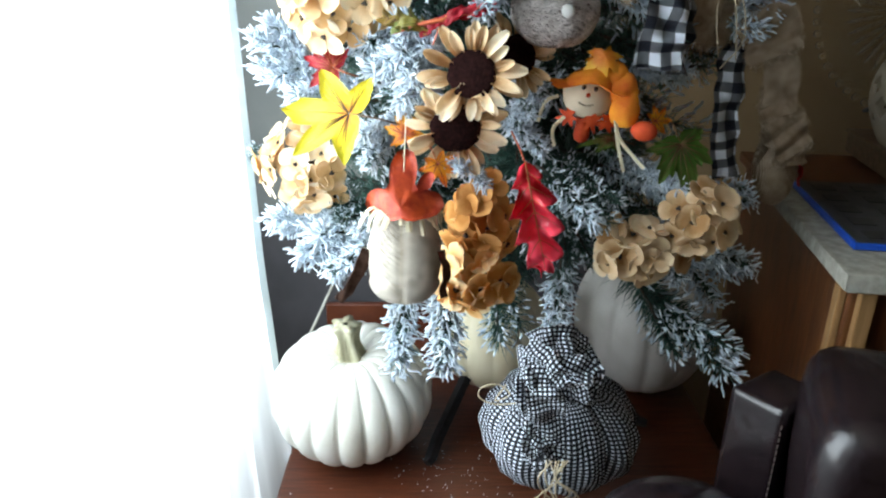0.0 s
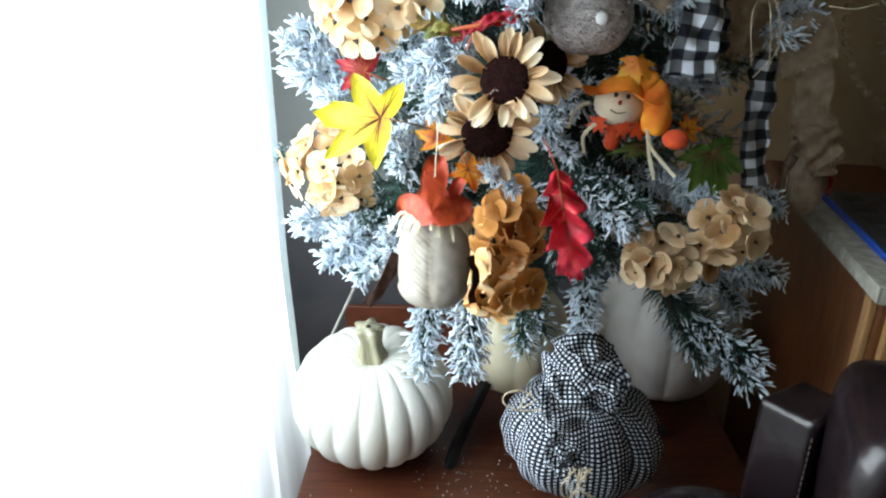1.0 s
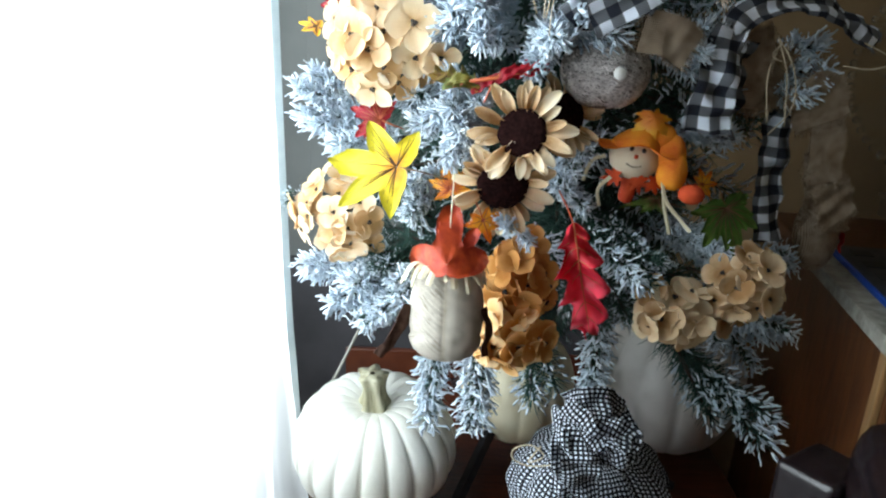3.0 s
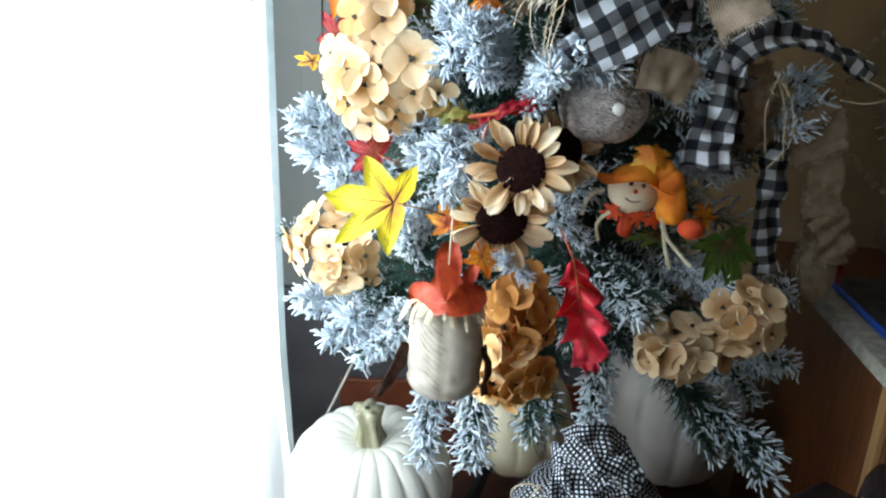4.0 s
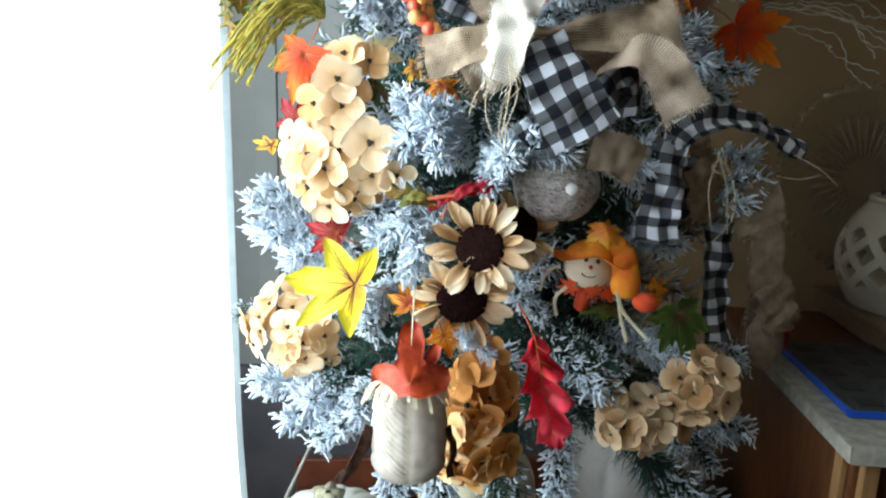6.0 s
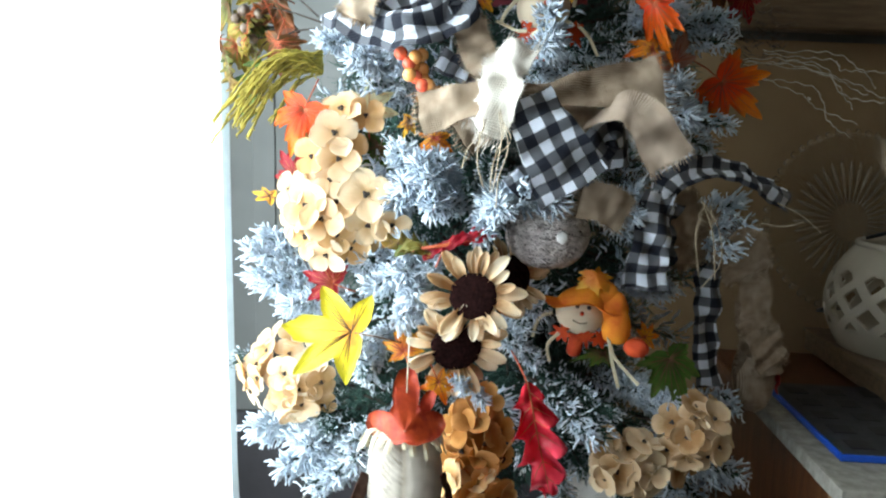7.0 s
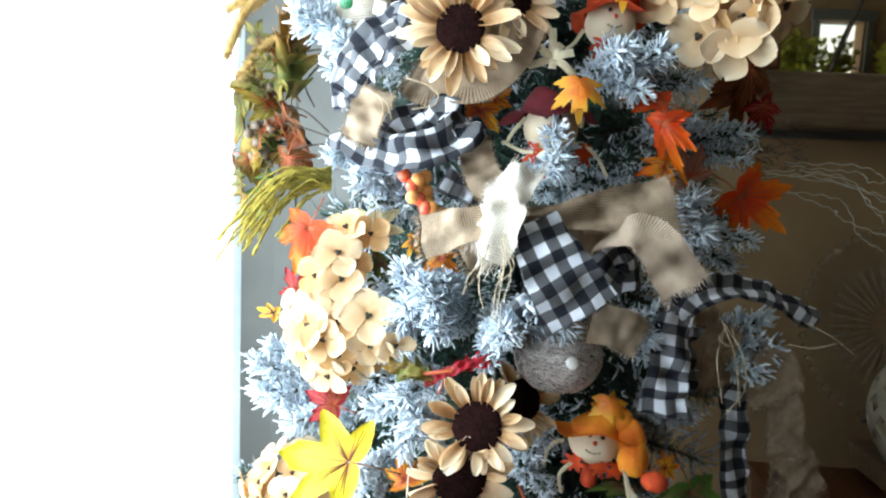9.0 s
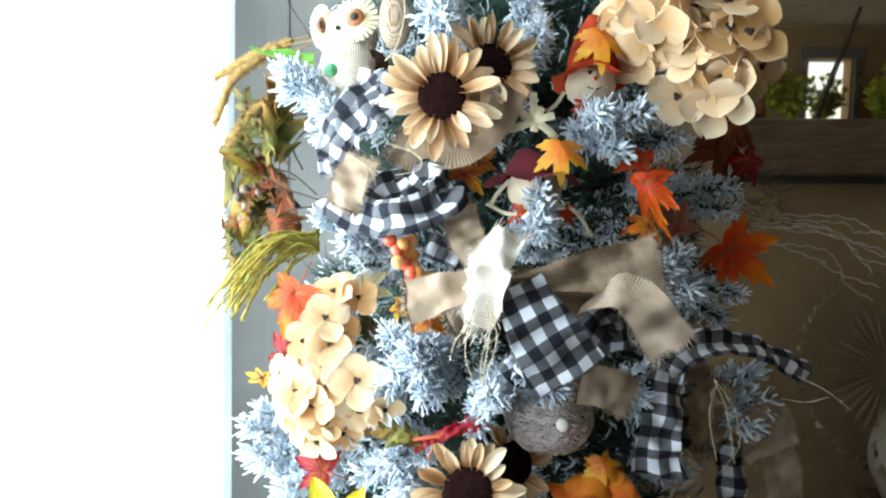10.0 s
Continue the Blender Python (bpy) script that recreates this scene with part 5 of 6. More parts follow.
left_bow = bow("gingham_bow", "black and white buffalo-check bow with a burlap tag", [
    ("loop", [(-0.058, 0.950, 1.668), (-0.086, 0.945, 1.648), (-0.113, 0.955, 1.624), (-0.140, 0.965, 1.590), (-0.137, 0.975, 1.547)], 0.058, (-0.5, -0.8, 0.25), CHECK, G),
    ("loop", [(-0.055, 0.940, 1.664), (-0.079, 0.935, 1.631), (-0.112, 0.940, 1.600), (-0.135, 0.955, 1.559)], 0.050, (-0.3, -0.9, 0.3), CHECK, G),
    ("loop", [(-0.147, 0.965, 1.517), (-0.099, 0.925, 1.494), (-0.049, 0.900, 1.488), (-0.002, 0.900, 1.505), (0.016, 0.930, 1.523), (-0.001, 0.970, 1.533)], 0.046, (-0.05, -0.97, 0.2), CHECK, {"fray": 0.005, "ripple": 0.006, "crumple": 0.013}),
    ("loop", [(0.009, 0.925, 1.519), (0.002, 0.915, 1.539), (-0.023, 0.925, 1.543), (-0.040, 0.940, 1.523)], 0.034, ((0.8, -0.6, 0.1), (-0.3, -0.9, 0.3)), CHECK, {"fray": 0.005, "ripple": 0.006, "crumple": 0.010}),
    ("tail", [(-0.090, 0.945, 1.498), (-0.076, 0.940, 1.526), (-0.044, 0.945, 1.541), (-0.023, 0.950, 1.545)], 0.035, (0.0, -0.95, 0.2), CHECK, G),
    ("tag", [(-0.096, 0.930, 1.564), (-0.108, 0.925, 1.535), (-0.120, 0.930, 1.504)], 0.046, (-0.25, -0.95, 0.2), BURLAP, F),
    ("tail", [(-0.012, 0.930, 1.459), (0.016, 0.925, 1.446), (0.037, 0.930, 1.432)], 0.034, (0.0, -0.95, 0.2), CHECK, G),
    ("tail", [(-0.055, 0.950, 1.588), (-0.027, 0.950, 1.574), (0.002, 0.940, 1.587)], 0.05, (0, -0.95, 0.2), BURLAP, F),
    ("loop", [(-0.027, 0.940, 1.601), (0.015, 0.925, 1.578), (0.057, 0.920, 1.609), (0.078, 0.930, 1.653)], 0.062, (0.1, -0.9, 0.35), BURLAP, F),
])
strands(left_bow, [
    [(-0.095, 0.920, 1.559), (-0.088, 0.915, 1.541), (-0.095, 0.918, 1.518)],
    [(-0.061, 0.920, 1.580), (-0.026, 0.915, 1.566), (-0.025, 0.920, 1.549), (-0.054, 0.920, 1.542)],
    [(-0.106, 0.920, 1.563), (-0.084, 0.910, 1.548), (-0.077, 0.915, 1.528)]], JUTE)
right_bow = bow("gingham_bow", "buffalo-check and burlap bow on the shaded side", [
    ("loop", [(0.296, 0.980, 1.259), (0.317, 0.980, 1.307), (0.357, 0.990, 1.327), (0.408, 1.000, 1.325), (0.465, 1.010, 1.307), (0.517, 1.030, 1.279)], 0.038, (0.05, -0.9, 0.5), CHECK, G),
    ("tail", [(0.300, 0.975, 1.291), (0.291, 0.965, 1.244), (0.284, 0.960, 1.201), (0.284, 0.965, 1.160)], 0.040, (-0.1, -0.95, 0.1), CHECK, {"fray": 0.005, "ripple": 0.005, "flare": 0.6, "crumple": 0.010}),
    ("tail", [(0.325, 0.985, 1.274), (0.319, 0.980, 1.218), (0.314, 0.980, 1.153)], 0.030, (0.3, -0.9, 0.1), CHECK, G),
    ("tail", [(0.427, 1.060, 1.197), (0.423, 1.060, 1.126), (0.424, 1.060, 1.053), (0.437, 1.060, 0.983)], 0.040, (0, -0.97, 0.1), CHECK, G),
    ("tail", [(0.437, 1.030, 1.228), (0.457, 1.030, 1.203), (0.471, 1.035, 1.167)], 0.085, (0.1, -0.95, 0.15), BURLAP, {"fray": 0.014, "ripple": 0.002, "crumple": 0.0008}),
    ("tail", [(0.479, 1.040, 1.192), (0.486, 1.040, 1.139), (0.497, 1.045, 1.080)], 0.055, (0.2, -0.95, 0.05), BURLAP, {"fray": 0.014, "ripple": 0.002, "crumple": 0.0008}),
    ("tail", [(0.491, 1.050, 1.101), (0.512, 1.045, 1.062), (0.534, 1.050, 1.023)], 0.066, (0.35, -0.9, 0.1), BURLAP, {"fray": 0.014, "ripple": 0.003, "crumple": 0.0008}),
    ("tail", [(0.343, 1.000, 1.289), (0.350, 1.000, 1.248), (0.345, 1.010, 1.188)], 0.055, (0.3, -0.95, 0.1), BURLAP, {"fray": 0.012, "ripple": 0.002, "crumple": 0.001}),
    ("loop", [(0.391, 1.030, 1.270), (0.376, 1.030, 1.236), (0.388, 1.040, 1.183)], 0.06, (0.2, -0.95, 0.1), BURLAP, {"fray": 0.012, "ripple": 0.002, "crumple": 0.001}),
    ("tail", [(0.500, 1.080, 1.121), (0.518, 1.090, 1.043), (0.524, 1.100, 0.960)], 0.06, (0.3, -0.9, 0.1), BURLAP, {"fray": 0.012, "ripple": 0.002, "crumple": 0.001}),
])
strands(right_bow, [
    [(0.364, 0.980, 1.283), (0.387, 0.970, 1.245), (0.399, 0.980, 1.194), (0.373, 0.980, 1.157)],
    [(0.364, 0.980, 1.283), (0.379, 0.970, 1.237), (0.393, 0.980, 1.169)],
    [(0.369, 0.980, 1.275), (0.355, 0.970, 1.236), (0.369, 0.980, 1.173)],
    [(0.369, 0.980, 1.275), (0.357, 0.970, 1.260), (0.378, 0.970, 1.253), (0.377, 0.980, 1.276)],
    [(0.489, 1.020, 1.281), (0.529, 1.010, 1.261), (0.562, 1.010, 1.236)],
    [(0.475, 1.020, 1.247), (0.504, 1.010, 1.244), (0.534, 1.010, 1.251)]], JUTE)


gingham_pumpkin()


# ---- ornaments ----
def felt_cap(r, tall, lean, lip=1.35, seed=1):
    """A floppy felt cap over a head at the origin, y up, z to the front."""
    rows = []
    for i in range(12):
        f = i / 11
        rr = r * (lip + (1.02 - lip) * min(1, f / 0.3)) if f < 0.3 else r * 1.02 * math.cos((f - 0.3) / 0.7 * 1.5) ** 0.8
        y = r * (0.30 + 0.25 * f) if f < 0.3 else r * 0.36 + tall * ((f - 0.3) / 0.7)
        k = max(0, f - 0.3) ** 1.6
        rows.append([((rr + 0.004) * math.cos(a) * (1 + 0.10 * math.sin(3 * a + seed)) + lean[0] * k, y + lean[1] * k + 0.006 * math.sin(4 * a + seed) * (1 - f), (rr + 0.004) * math.sin(a)) for a in np.linspace(0, 2 * math.pi, 28, endpoint=False)])
    return Shape().grid(rows, wrap=True)


def raffia_strip(s, pts, width, mat):
    s.join(strip(pts, width, (0.3, 0.3, 1), ripple=0.0004, steps=8, crumple=0.0015, thick=0.0004)[0], None, mat)


def doll(p, n, roll, r, cap_mat, cap, leaf_mat, leaf_at, collar, lines, label, droop=(), leaf_size=1.15):
    """A small cloth scarecrow head with a felt cap: one plain mesh."""
    s = Shape()
    s.ball((0, 0, 0), (r * 1.08, r, r), 0, 24, 16)
    for x in (-0.22, 0.26):
        s.ball((x * r, 0.28 * r, 0.93 * r), (0.10 * r, 0.11 * r, 0.05 * r), 1, 10, 6)
    s.ball((0.0, 0.0, 1.0 * r), (0.09 * r, 0.10 * r, 0.06 * r), 3, 8, 6)
    s.join(felt_cap(r, *cap), None, 2)
    if droop:
        for k, q in enumerate(droop):
            s.ball(q, (r * 0.62, r * (0.60 + 0.14 * k), r * 0.50), 2, 16, 10, lambda ph, th: 1 + 0.08 * math.sin(3 * ph + 2 * th))
        s.ball((0.080, -0.036, 0.014), (r * 0.55, r * 0.42, r * 0.42), 3, 14, 10)
        for a, k in ((40, 1.5), (-15, 1.7), (-60, 1.3)):
            s.join(leaf_shape(STAR, r * 0.62 * k, 0.6, 0.2, int(k * 9), 0.8, 0), Matrix.Translation((0.01, 0.040, 0.012)) @ Matrix.Rotation(radians(a), 4, "Z") @ Matrix.Rotation(radians(-35), 4, "X") @ Matrix.Translation((0, r * 0.2, 0)), 4)
    s.join(leaf_shape(MAPLE, r * leaf_size, 0.5, 0.2, 3, 1.0, 0), facing(leaf_at, (0, 0.35, 1)), 4)
    for k in range(7):
        s.ball((r * (-0.30 + 0.09 * k), r * (-0.34 - 0.08 * math.sin(k * 0.5)), r * 0.90), (r * 0.035, r * 0.05, r * 0.03), 1, 6, 4)
    for x, a in collar:
        s.join(leaf_shape(STAR, r * 0.9, 0.4, 0.1, 5, 0.7, 0), Matrix.Translation((x * r, -0.95 * r, 0.45 * r)) @ Matrix.Rotation(radians(a), 4, "Z") @ Matrix.Rotation(radians(-30), 4, "X"), 3)
    s.tube(curve_through([(0, -0.8 * r, -0.2 * r), (0, -1.5 * r, -0.3 * r), (0, -1.8 * r, -0.6 * r)], 8), [r * 0.34] * 9, 10, 3)
    for pts in lines:
        raffia_strip(s, [tuple(c * r for c in q) for q in pts], 0.16 * r, 5)
    return solid("scarecrow_doll", s, [FACE, DOT, cap_mat, RED_FELT, leaf_mat, RAFFIA], label, "doll", "scarecrow dolls on the tree", m=facing(p, n, roll), smooth=True)


doll((0.196, 0.965, 1.125), (-0.2, -0.95, 0.15), -6, 0.032, ORANGE_FELT, (0.030, (0.02, 0.0), 1.75, 2), GOLD_LEAF, (0.012, 0.052, 0.020), ((-0.6, 110), (0.3, 200), (0.9, 250)),
     ([(-1.2, -0.2, 0.3), (-1.7, -0.5, 0.3), (-1.9, -1.4, 0.2)], [(1.3, -1.0, 0.6), (1.7, -1.7, 0.7), (2.8, -2.6, 0.7)], [(1.2, -0.6, 0.6), (1.5, -1.6, 0.7), (2.0, -2.9, 0.6)], [(-0.8, -1.0, 0.5), (-1.2, -1.6, 0.4), (-1.0, -2.3, 0.4)]),
     "scarecrow doll in a floppy orange felt hat", ((0.030, 0.028, 0.006), (0.044, 0.012, 0.010), (0.050, -0.010, 0.012)))
doll((0.122, 0.955, 1.528), (-0.1, -0.98, 0.05), 0, 0.032, WINE_FELT, (0.040, (-0.02, 0.0), 1.8, 4), GOLD_LEAF, (0.030, 0.046, 0.044), ((-0.6, 130), (1.2, 215)),
     ([(-1.0, 0.3, 0.6), (-1.5, -0.3, 0.7), (-1.7, -0.7, 0.6)], [(-1.9, -0.6, 0.5), (-1.2, -1.0, 0.8), (-0.7, -1.05, 0.9)], [(0.0, -0.75, 1.0), (0.5, -0.6, 1.0), (1.0, -0.75, 0.9)], [(1.1, 0.6, 0.8), (1.15, 0.2, 0.85), (1.1, -0.1, 0.8)], [(1.2, -0.6, 0.5), (1.8, -1.2, 0.5), (2.2, -1.9, 0.4)], [(-0.5, -1.2, 0.8), (-0.1, -1.0, 1.0), (0.3, -1.1, 0.9)]),
     "scarecrow doll in a burgundy felt hat with a gold leaf", leaf_size=1.45)
doll((0.203, 1.000, 1.671), (0.0, -0.98, 0.1), 0, 0.031, RED_FELT, (0.085, (0.01, 0.0), 1.7, 1), GOLD_LEAF, (0.004, 0.050, 0.046), ((-0.4, 150), (0.5, 210)),
     ([(-1.2, -0.4, 0.4), (-1.6, -1.0, 0.5), (-2.0, -1.3, 0.5)], [(1.4, 1.9, 0.6), (1.7, 2.6, 0.6), (1.5, 3.3, 0.6)]), "scarecrow doll in a red-orange felt hat", leaf_size=1.6)

raffia = thing("raffia_bow", (0.119, 0.940, 1.613), "pale raffia knot with short flat ends", "bow")
for a, L in ((95, 0.034), (150, 0.030), (200, 0.034), (265, 0.014), (320, 0.036), (15, 0.026), (60, 0.020)):
    d = Vector((math.cos(radians(a)), -0.25, math.sin(radians(a))))
    part("strand", strip([(0, 0, 0), d * L * 0.5 + Vector((0, -0.006, 0)), d * L], 0.010, (0, -1, 0.1), ripple=0.0005, steps=8, thick=0.0004)[0], RAFFIA, raffia)


def bird_ornament():
    c = Vector((-0.049, 0.835, 0.943))
    ob = thing("bird_ornament", facing(c, (-0.05, -0.97, 0.25)), "burlap bird ornament with brown wings and red felt collar", "ornament")
    rows, uvs = [], []
    for i in range(25):
        f = i / 24
        y = 0.062 - 0.124 * f
        r = 0.047 * (0.74 + 0.26 * math.sin(math.pi * min(1, f * 1.05))) if f < 0.72 else 0.047 * 0.98 * math.sqrt(max(0.002, 1 - ((f - 0.72) / 0.28) ** 2))
        rows.append([((r - 0.0025 * math.exp(-(math.cos(a)) ** 2 / 0.004) * (math.sin(a) > 0)) * math.cos(a), y, 0.8 * (r - 0.0035 * math.exp(-(math.cos(a)) ** 2 / 0.006)) * math.sin(a)) for a in np.linspace(0, 2 * math.pi, 60, endpoint=False)])
        uvs.append([(0.047 * a + 0.6 * y, y + 0.035 * abs(math.cos(a))) for a in np.linspace(0, 2 * math.pi, 60, endpoint=False)])
    part("body", Shape().grid(rows, 0, uvs, wrap=True), TWEED, ob, "pale tweed-like burlap body")
    part("seam", Shape().tube([(0, 0.055 - 0.011 * k, 0.0385 + 0.001 * math.sin(k)) for k in range(10)] + [(0, -0.056, 0.022)], 0.0005, 5), JUTE, ob)
    part("wing", strip([(-0.044, 0.010, 0.012), (-0.052, -0.012, 0.016), (-0.070, -0.040, 0.018), (-0.082, -0.056, 0.016)], 0.022, (0.6, 0, 0.8), flare=-0.5, ripple=0.001)[0], FELT_BROWN, ob, "dark brown felt wing")
    part("wing", strip([(0.046, 0.010, 0.004), (0.053, -0.015, 0.006), (0.052, -0.050, 0.006)], 0.026, (0.95, 0, 0.3), flare=-0.3, ripple=0.001)[0], FELT_BROWN, ob, "dark brown felt wing")
    rng = random.Random(8)
    for k in range(30):
        a = 2 * math.pi * k / 30
        d = Vector((math.cos(a + rng.uniform(-0.12, 0.12)) * (0.060 if math.cos(a) < -0.3 else 0.050), -0.020 + rng.uniform(-0.012, 0.010), math.sin(a) * 0.046))
        base = Vector((math.cos(a) * 0.034, 0.064, math.sin(a) * 0.028))
        part("fringe", strip([base, base + (Vector((d.x, 0.064 + d.y * 0.4, d.z)) - base) * 0.6, Vector((d.x, 0.064 + d.y, d.z))], rng.uniform(0.009, 0.016), (math.cos(a), 0.7, math.sin(a)), flare=-0.5, ripple=0.0006, steps=6, thick=0.0004)[0], RAFFIA, ob)
    part("neck", Shape().ball((0, 0.066, 0), (0.036, 0.010, 0.029), 0, 24, 10), RED_FELT, ob)
    for m, size, seed in ((pose(0, 0.066, 0.0385, -6), 0.076, 4), (pose(0.016, 0.076, 0.018, -8, 0, -28), 0.040, 9)):
        part("collar_leaf", leaf_shape(THREE_LOBED, size, 0.85, 0.35, seed, 1.0, 0), COLLAR, ob, "orange-red velvety leaf collar", m)
    part("hanging_thread", Shape().tube([(0.0, 0.085, 0.022), (0.001, 0.125, 0.02), (0.002, 0.175, 0.012)], 0.0008, 5), RAFFIA, ob)


bird_ornament()


def owl_ornament():
    ob = thing("owl_ornament", facing((-0.124, 1.045, 1.699), (-0.15, -0.97, 0.1), 6), "plump burlap owl ornament with flower eyes and button", "ornament")
    part("body", Shape().ball((0, 0, 0), (0.043, 0.056, 0.036), 0, 30, 20), TWEED, ob)
    part("head", Shape().ball((0, 0.052, -0.002), (0.044, 0.040, 0.034), 0, 24, 14), TWEED, ob)
    for x, squash in ((-0.030, 0.5), (0.020, 1.0)):
        eye = part("eye_flower", Shape().ball((x, 0.060, 0.036 - 0.010 * (squash < 1)), (0.013 * squash, 0.013, 0.004), 0, 20, 8), AMBER, ob, "orange-brown round eye")
        part("pupil", Shape().ball((x, 0.060, 0.040 - 0.010 * (squash < 1)), (0.006 * squash, 0.006, 0.002), 0, 12, 6), DOT, eye)
        for k in range(24):
            a = 2 * math.pi * k / 24
            part("petal", strip([(x + 0.010 * squash * math.cos(a), 0.060 + 0.010 * math.sin(a), 0.036 - 0.010 * (squash < 1)), (x + 0.032 * squash * math.cos(a), 0.060 + 0.032 * math.sin(a), 0.030 - 0.008 * (squash < 1))], 0.0052, (0, 0, 1), ripple=0.0004, steps=4)[0], RAFFIA, eye)
    b = part("button", Shape().ball((-0.018, -0.008, 0.034), (0.0095, 0.0095, 0.0035), 0, 20, 8), GREEN_BUTTON, ob, "green plastic button")
    for dx, dy in ((-1, -1), (1, -1), (-1, 1), (1, 1)):
        part("thread_hole", Shape().ball((-0.018 + dx * 0.0022, -0.008 + dy * 0.0022, 0.0375), (0.0011, 0.0011, 0.0006), 0, 6, 4), DOT, b)
    part("patch", Shape().box((0.016, -0.022, 0.030), (0.034, -0.004, 0.034), 0, 0.001), BUTTON, ob, "small off-white felt patch", pose(0, 0, 0, 0, 8, -12))
    part("wing", strip([(0.040, 0.02, 0.01), (0.048, 0.0, 0.012), (0.044, -0.03, 0.014)], 0.026, (0.9, 0, 0.5), ripple=0.001)[0], FELT_BROWN, ob)
    part("beak", Shape().tube([(-0.004, 0.050, 0.034), (-0.003, 0.046, 0.046)], [0.004, 0.001], 6), DOT, ob)


owl_ornament()
small_owl = thing("burlap_ball", (-0.059, 1.000, 1.757), "small brownish burlap pod hanging by a twine", "ornament")
part("pod", Shape().ball((0, 0, 0), (0.022, 0.022, 0.040), 0, 18, 12), BURLAP, small_owl)
part("twine", Shape().tube(curve_through([(0.0, -0.02, 0.05), (0.014, -0.026, 0.01), (0.004, -0.024, -0.04), (-0.012, -0.02, -0.06)], 12), 0.001, 5), JUTE, small_owl)


def sisal_ball():
    c = Vector((0.146, 0.975, 1.234))
    ob = thing("sisal_ball", facing(c, (0.0, -0.95, 0.1)), "greyish sisal-wrapped pumpkin ball with white button", "ornament")
    part("core", Shape().ball((0, 0, 0), (0.054, 0.052, 0.050), 0, 36, 20, lambda ph, th: 1 - 0.05 * abs(math.sin(3 * ph))), SISAL_CORE, ob)
    rng = random.Random(4)
    fib = Shape()
    for k in range(420):
        a, b = rng.uniform(0, math.pi), rng.uniform(-1.2, 1.2)
        bend, L, curl = rng.uniform(-1.6, 1.6), rng.uniform(0.15, 0.6), rng.uniform(0.05, 0.22)
        pts = []
        for u in np.linspace(0, 1, 9):
            th, ph = b + L * u + curl * math.sin(7 * u), a + bend * u + curl * math.cos(6 * u)
            lift = 1.015 + 0.02 * math.sin(u * math.pi) * rng.random()
            pts.append((0.0565 * lift * math.cos(th) * math.cos(ph), 0.0505 * lift * math.sin(th), 0.0505 * lift * math.cos(th) * math.sin(ph)))
        fib.tube(pts, 0.0009, 3)
    tagged(part("fibre_wrap", fib, SISAL, ob, "tangled pale sisal fibres"), kind="stuff")
    part("button", Shape().ball((0.008, -0.004, 0.054), (0.0085, 0.0085, 0.004), 0, 18, 8), BUTTON, ob, "white round button")


sisal_ball()

berries = thing("berry_cluster", (-0.038, 0.915, 1.437), "cluster of orange and red berries", "berries")
rng = random.Random(2)
for k in range(15):
    q = Vector((rng.uniform(-0.015, 0.015), rng.uniform(-0.012, 0.012), 0.028 - 0.0042 * k + rng.uniform(-0.004, 0.004)))
    q.x += -0.010 if k < 7 else 0.010
    part("berry", Shape().ball(q, (0.0086, 0.0086, 0.0086), 0, 14, 10), BERRY_R if k % 3 == 1 else BERRY_O, berries)
part("stem", Shape().tube([(0, 0.01, 0.03), (0.004, 0.012, 0.0), (0.012, 0.012, -0.045)], 0.002, 5), BARK, berries)

acorns = thing("berry_cluster", (-0.287, 1.125, 1.514), "dull brown berries on an autumn pick", "berries")
for k in range(9):
    q = Vector((rng.uniform(-0.022, 0.022), rng.uniform(-0.012, 0.006), rng.uniform(-0.03, 0.03)))
    if k > 6:
        q += Vector((0.0, 0.0, 0.055))
    part("berry", Shape().ball(q, (0.0075, 0.0075, 0.0075), 0, 12, 8), ACORN, acorns)
    part("stem", Shape().tube([q, q * 0.5 + Vector((0.03, 0.02, 0.0)), (0.075, 0.03, 0.0)], 0.0012, 4), BARK, acorns)

weed = thing("weed_spray", (-0.173, 1.060, 1.467), "yellow-green trailing weed spray", "plant")
inv = weed.matrix_world.inverted()
for k in range(36):
    f = k / 35
    root = Vector((-0.169, 1.060, 1.467)) + Vector((0, 0, 0.010 - 0.03 * f))
    end = Vector((-0.294, 1.000, 1.360)).lerp(Vector((-0.240, 1.040, 1.411)), f ** 1.5) + Vector((rng.uniform(-0.02, 0.015), rng.uniform(-0.02, 0.03), rng.uniform(-0.03, 0.03)))
    mid = root.lerp(end, 0.5) + Vector((rng.uniform(-0.01, 0.01), -0.01, 0.030 - 0.012 * f + rng.uniform(-0.008, 0.012)))
    line = [inv @ q for q in curve_through([root, mid, end], 22)]
    line = [q + Vector([rng.uniform(-1, 1) * 0.0016 for _ in range(3)]) for q in line]
    stalk = Shape().tube(line, [0.0013 + 0.0006 * (i % 2) for i in range(23)], 5)
    for i in range(4, 23, 2):
        stalk.tube([line[i], line[i] + Vector([rng.uniform(-1, 1) for _ in range(3)]) * 0.005], [0.0013, 0.0006], 3)
    part("stalk", stalk, WEED, weed)


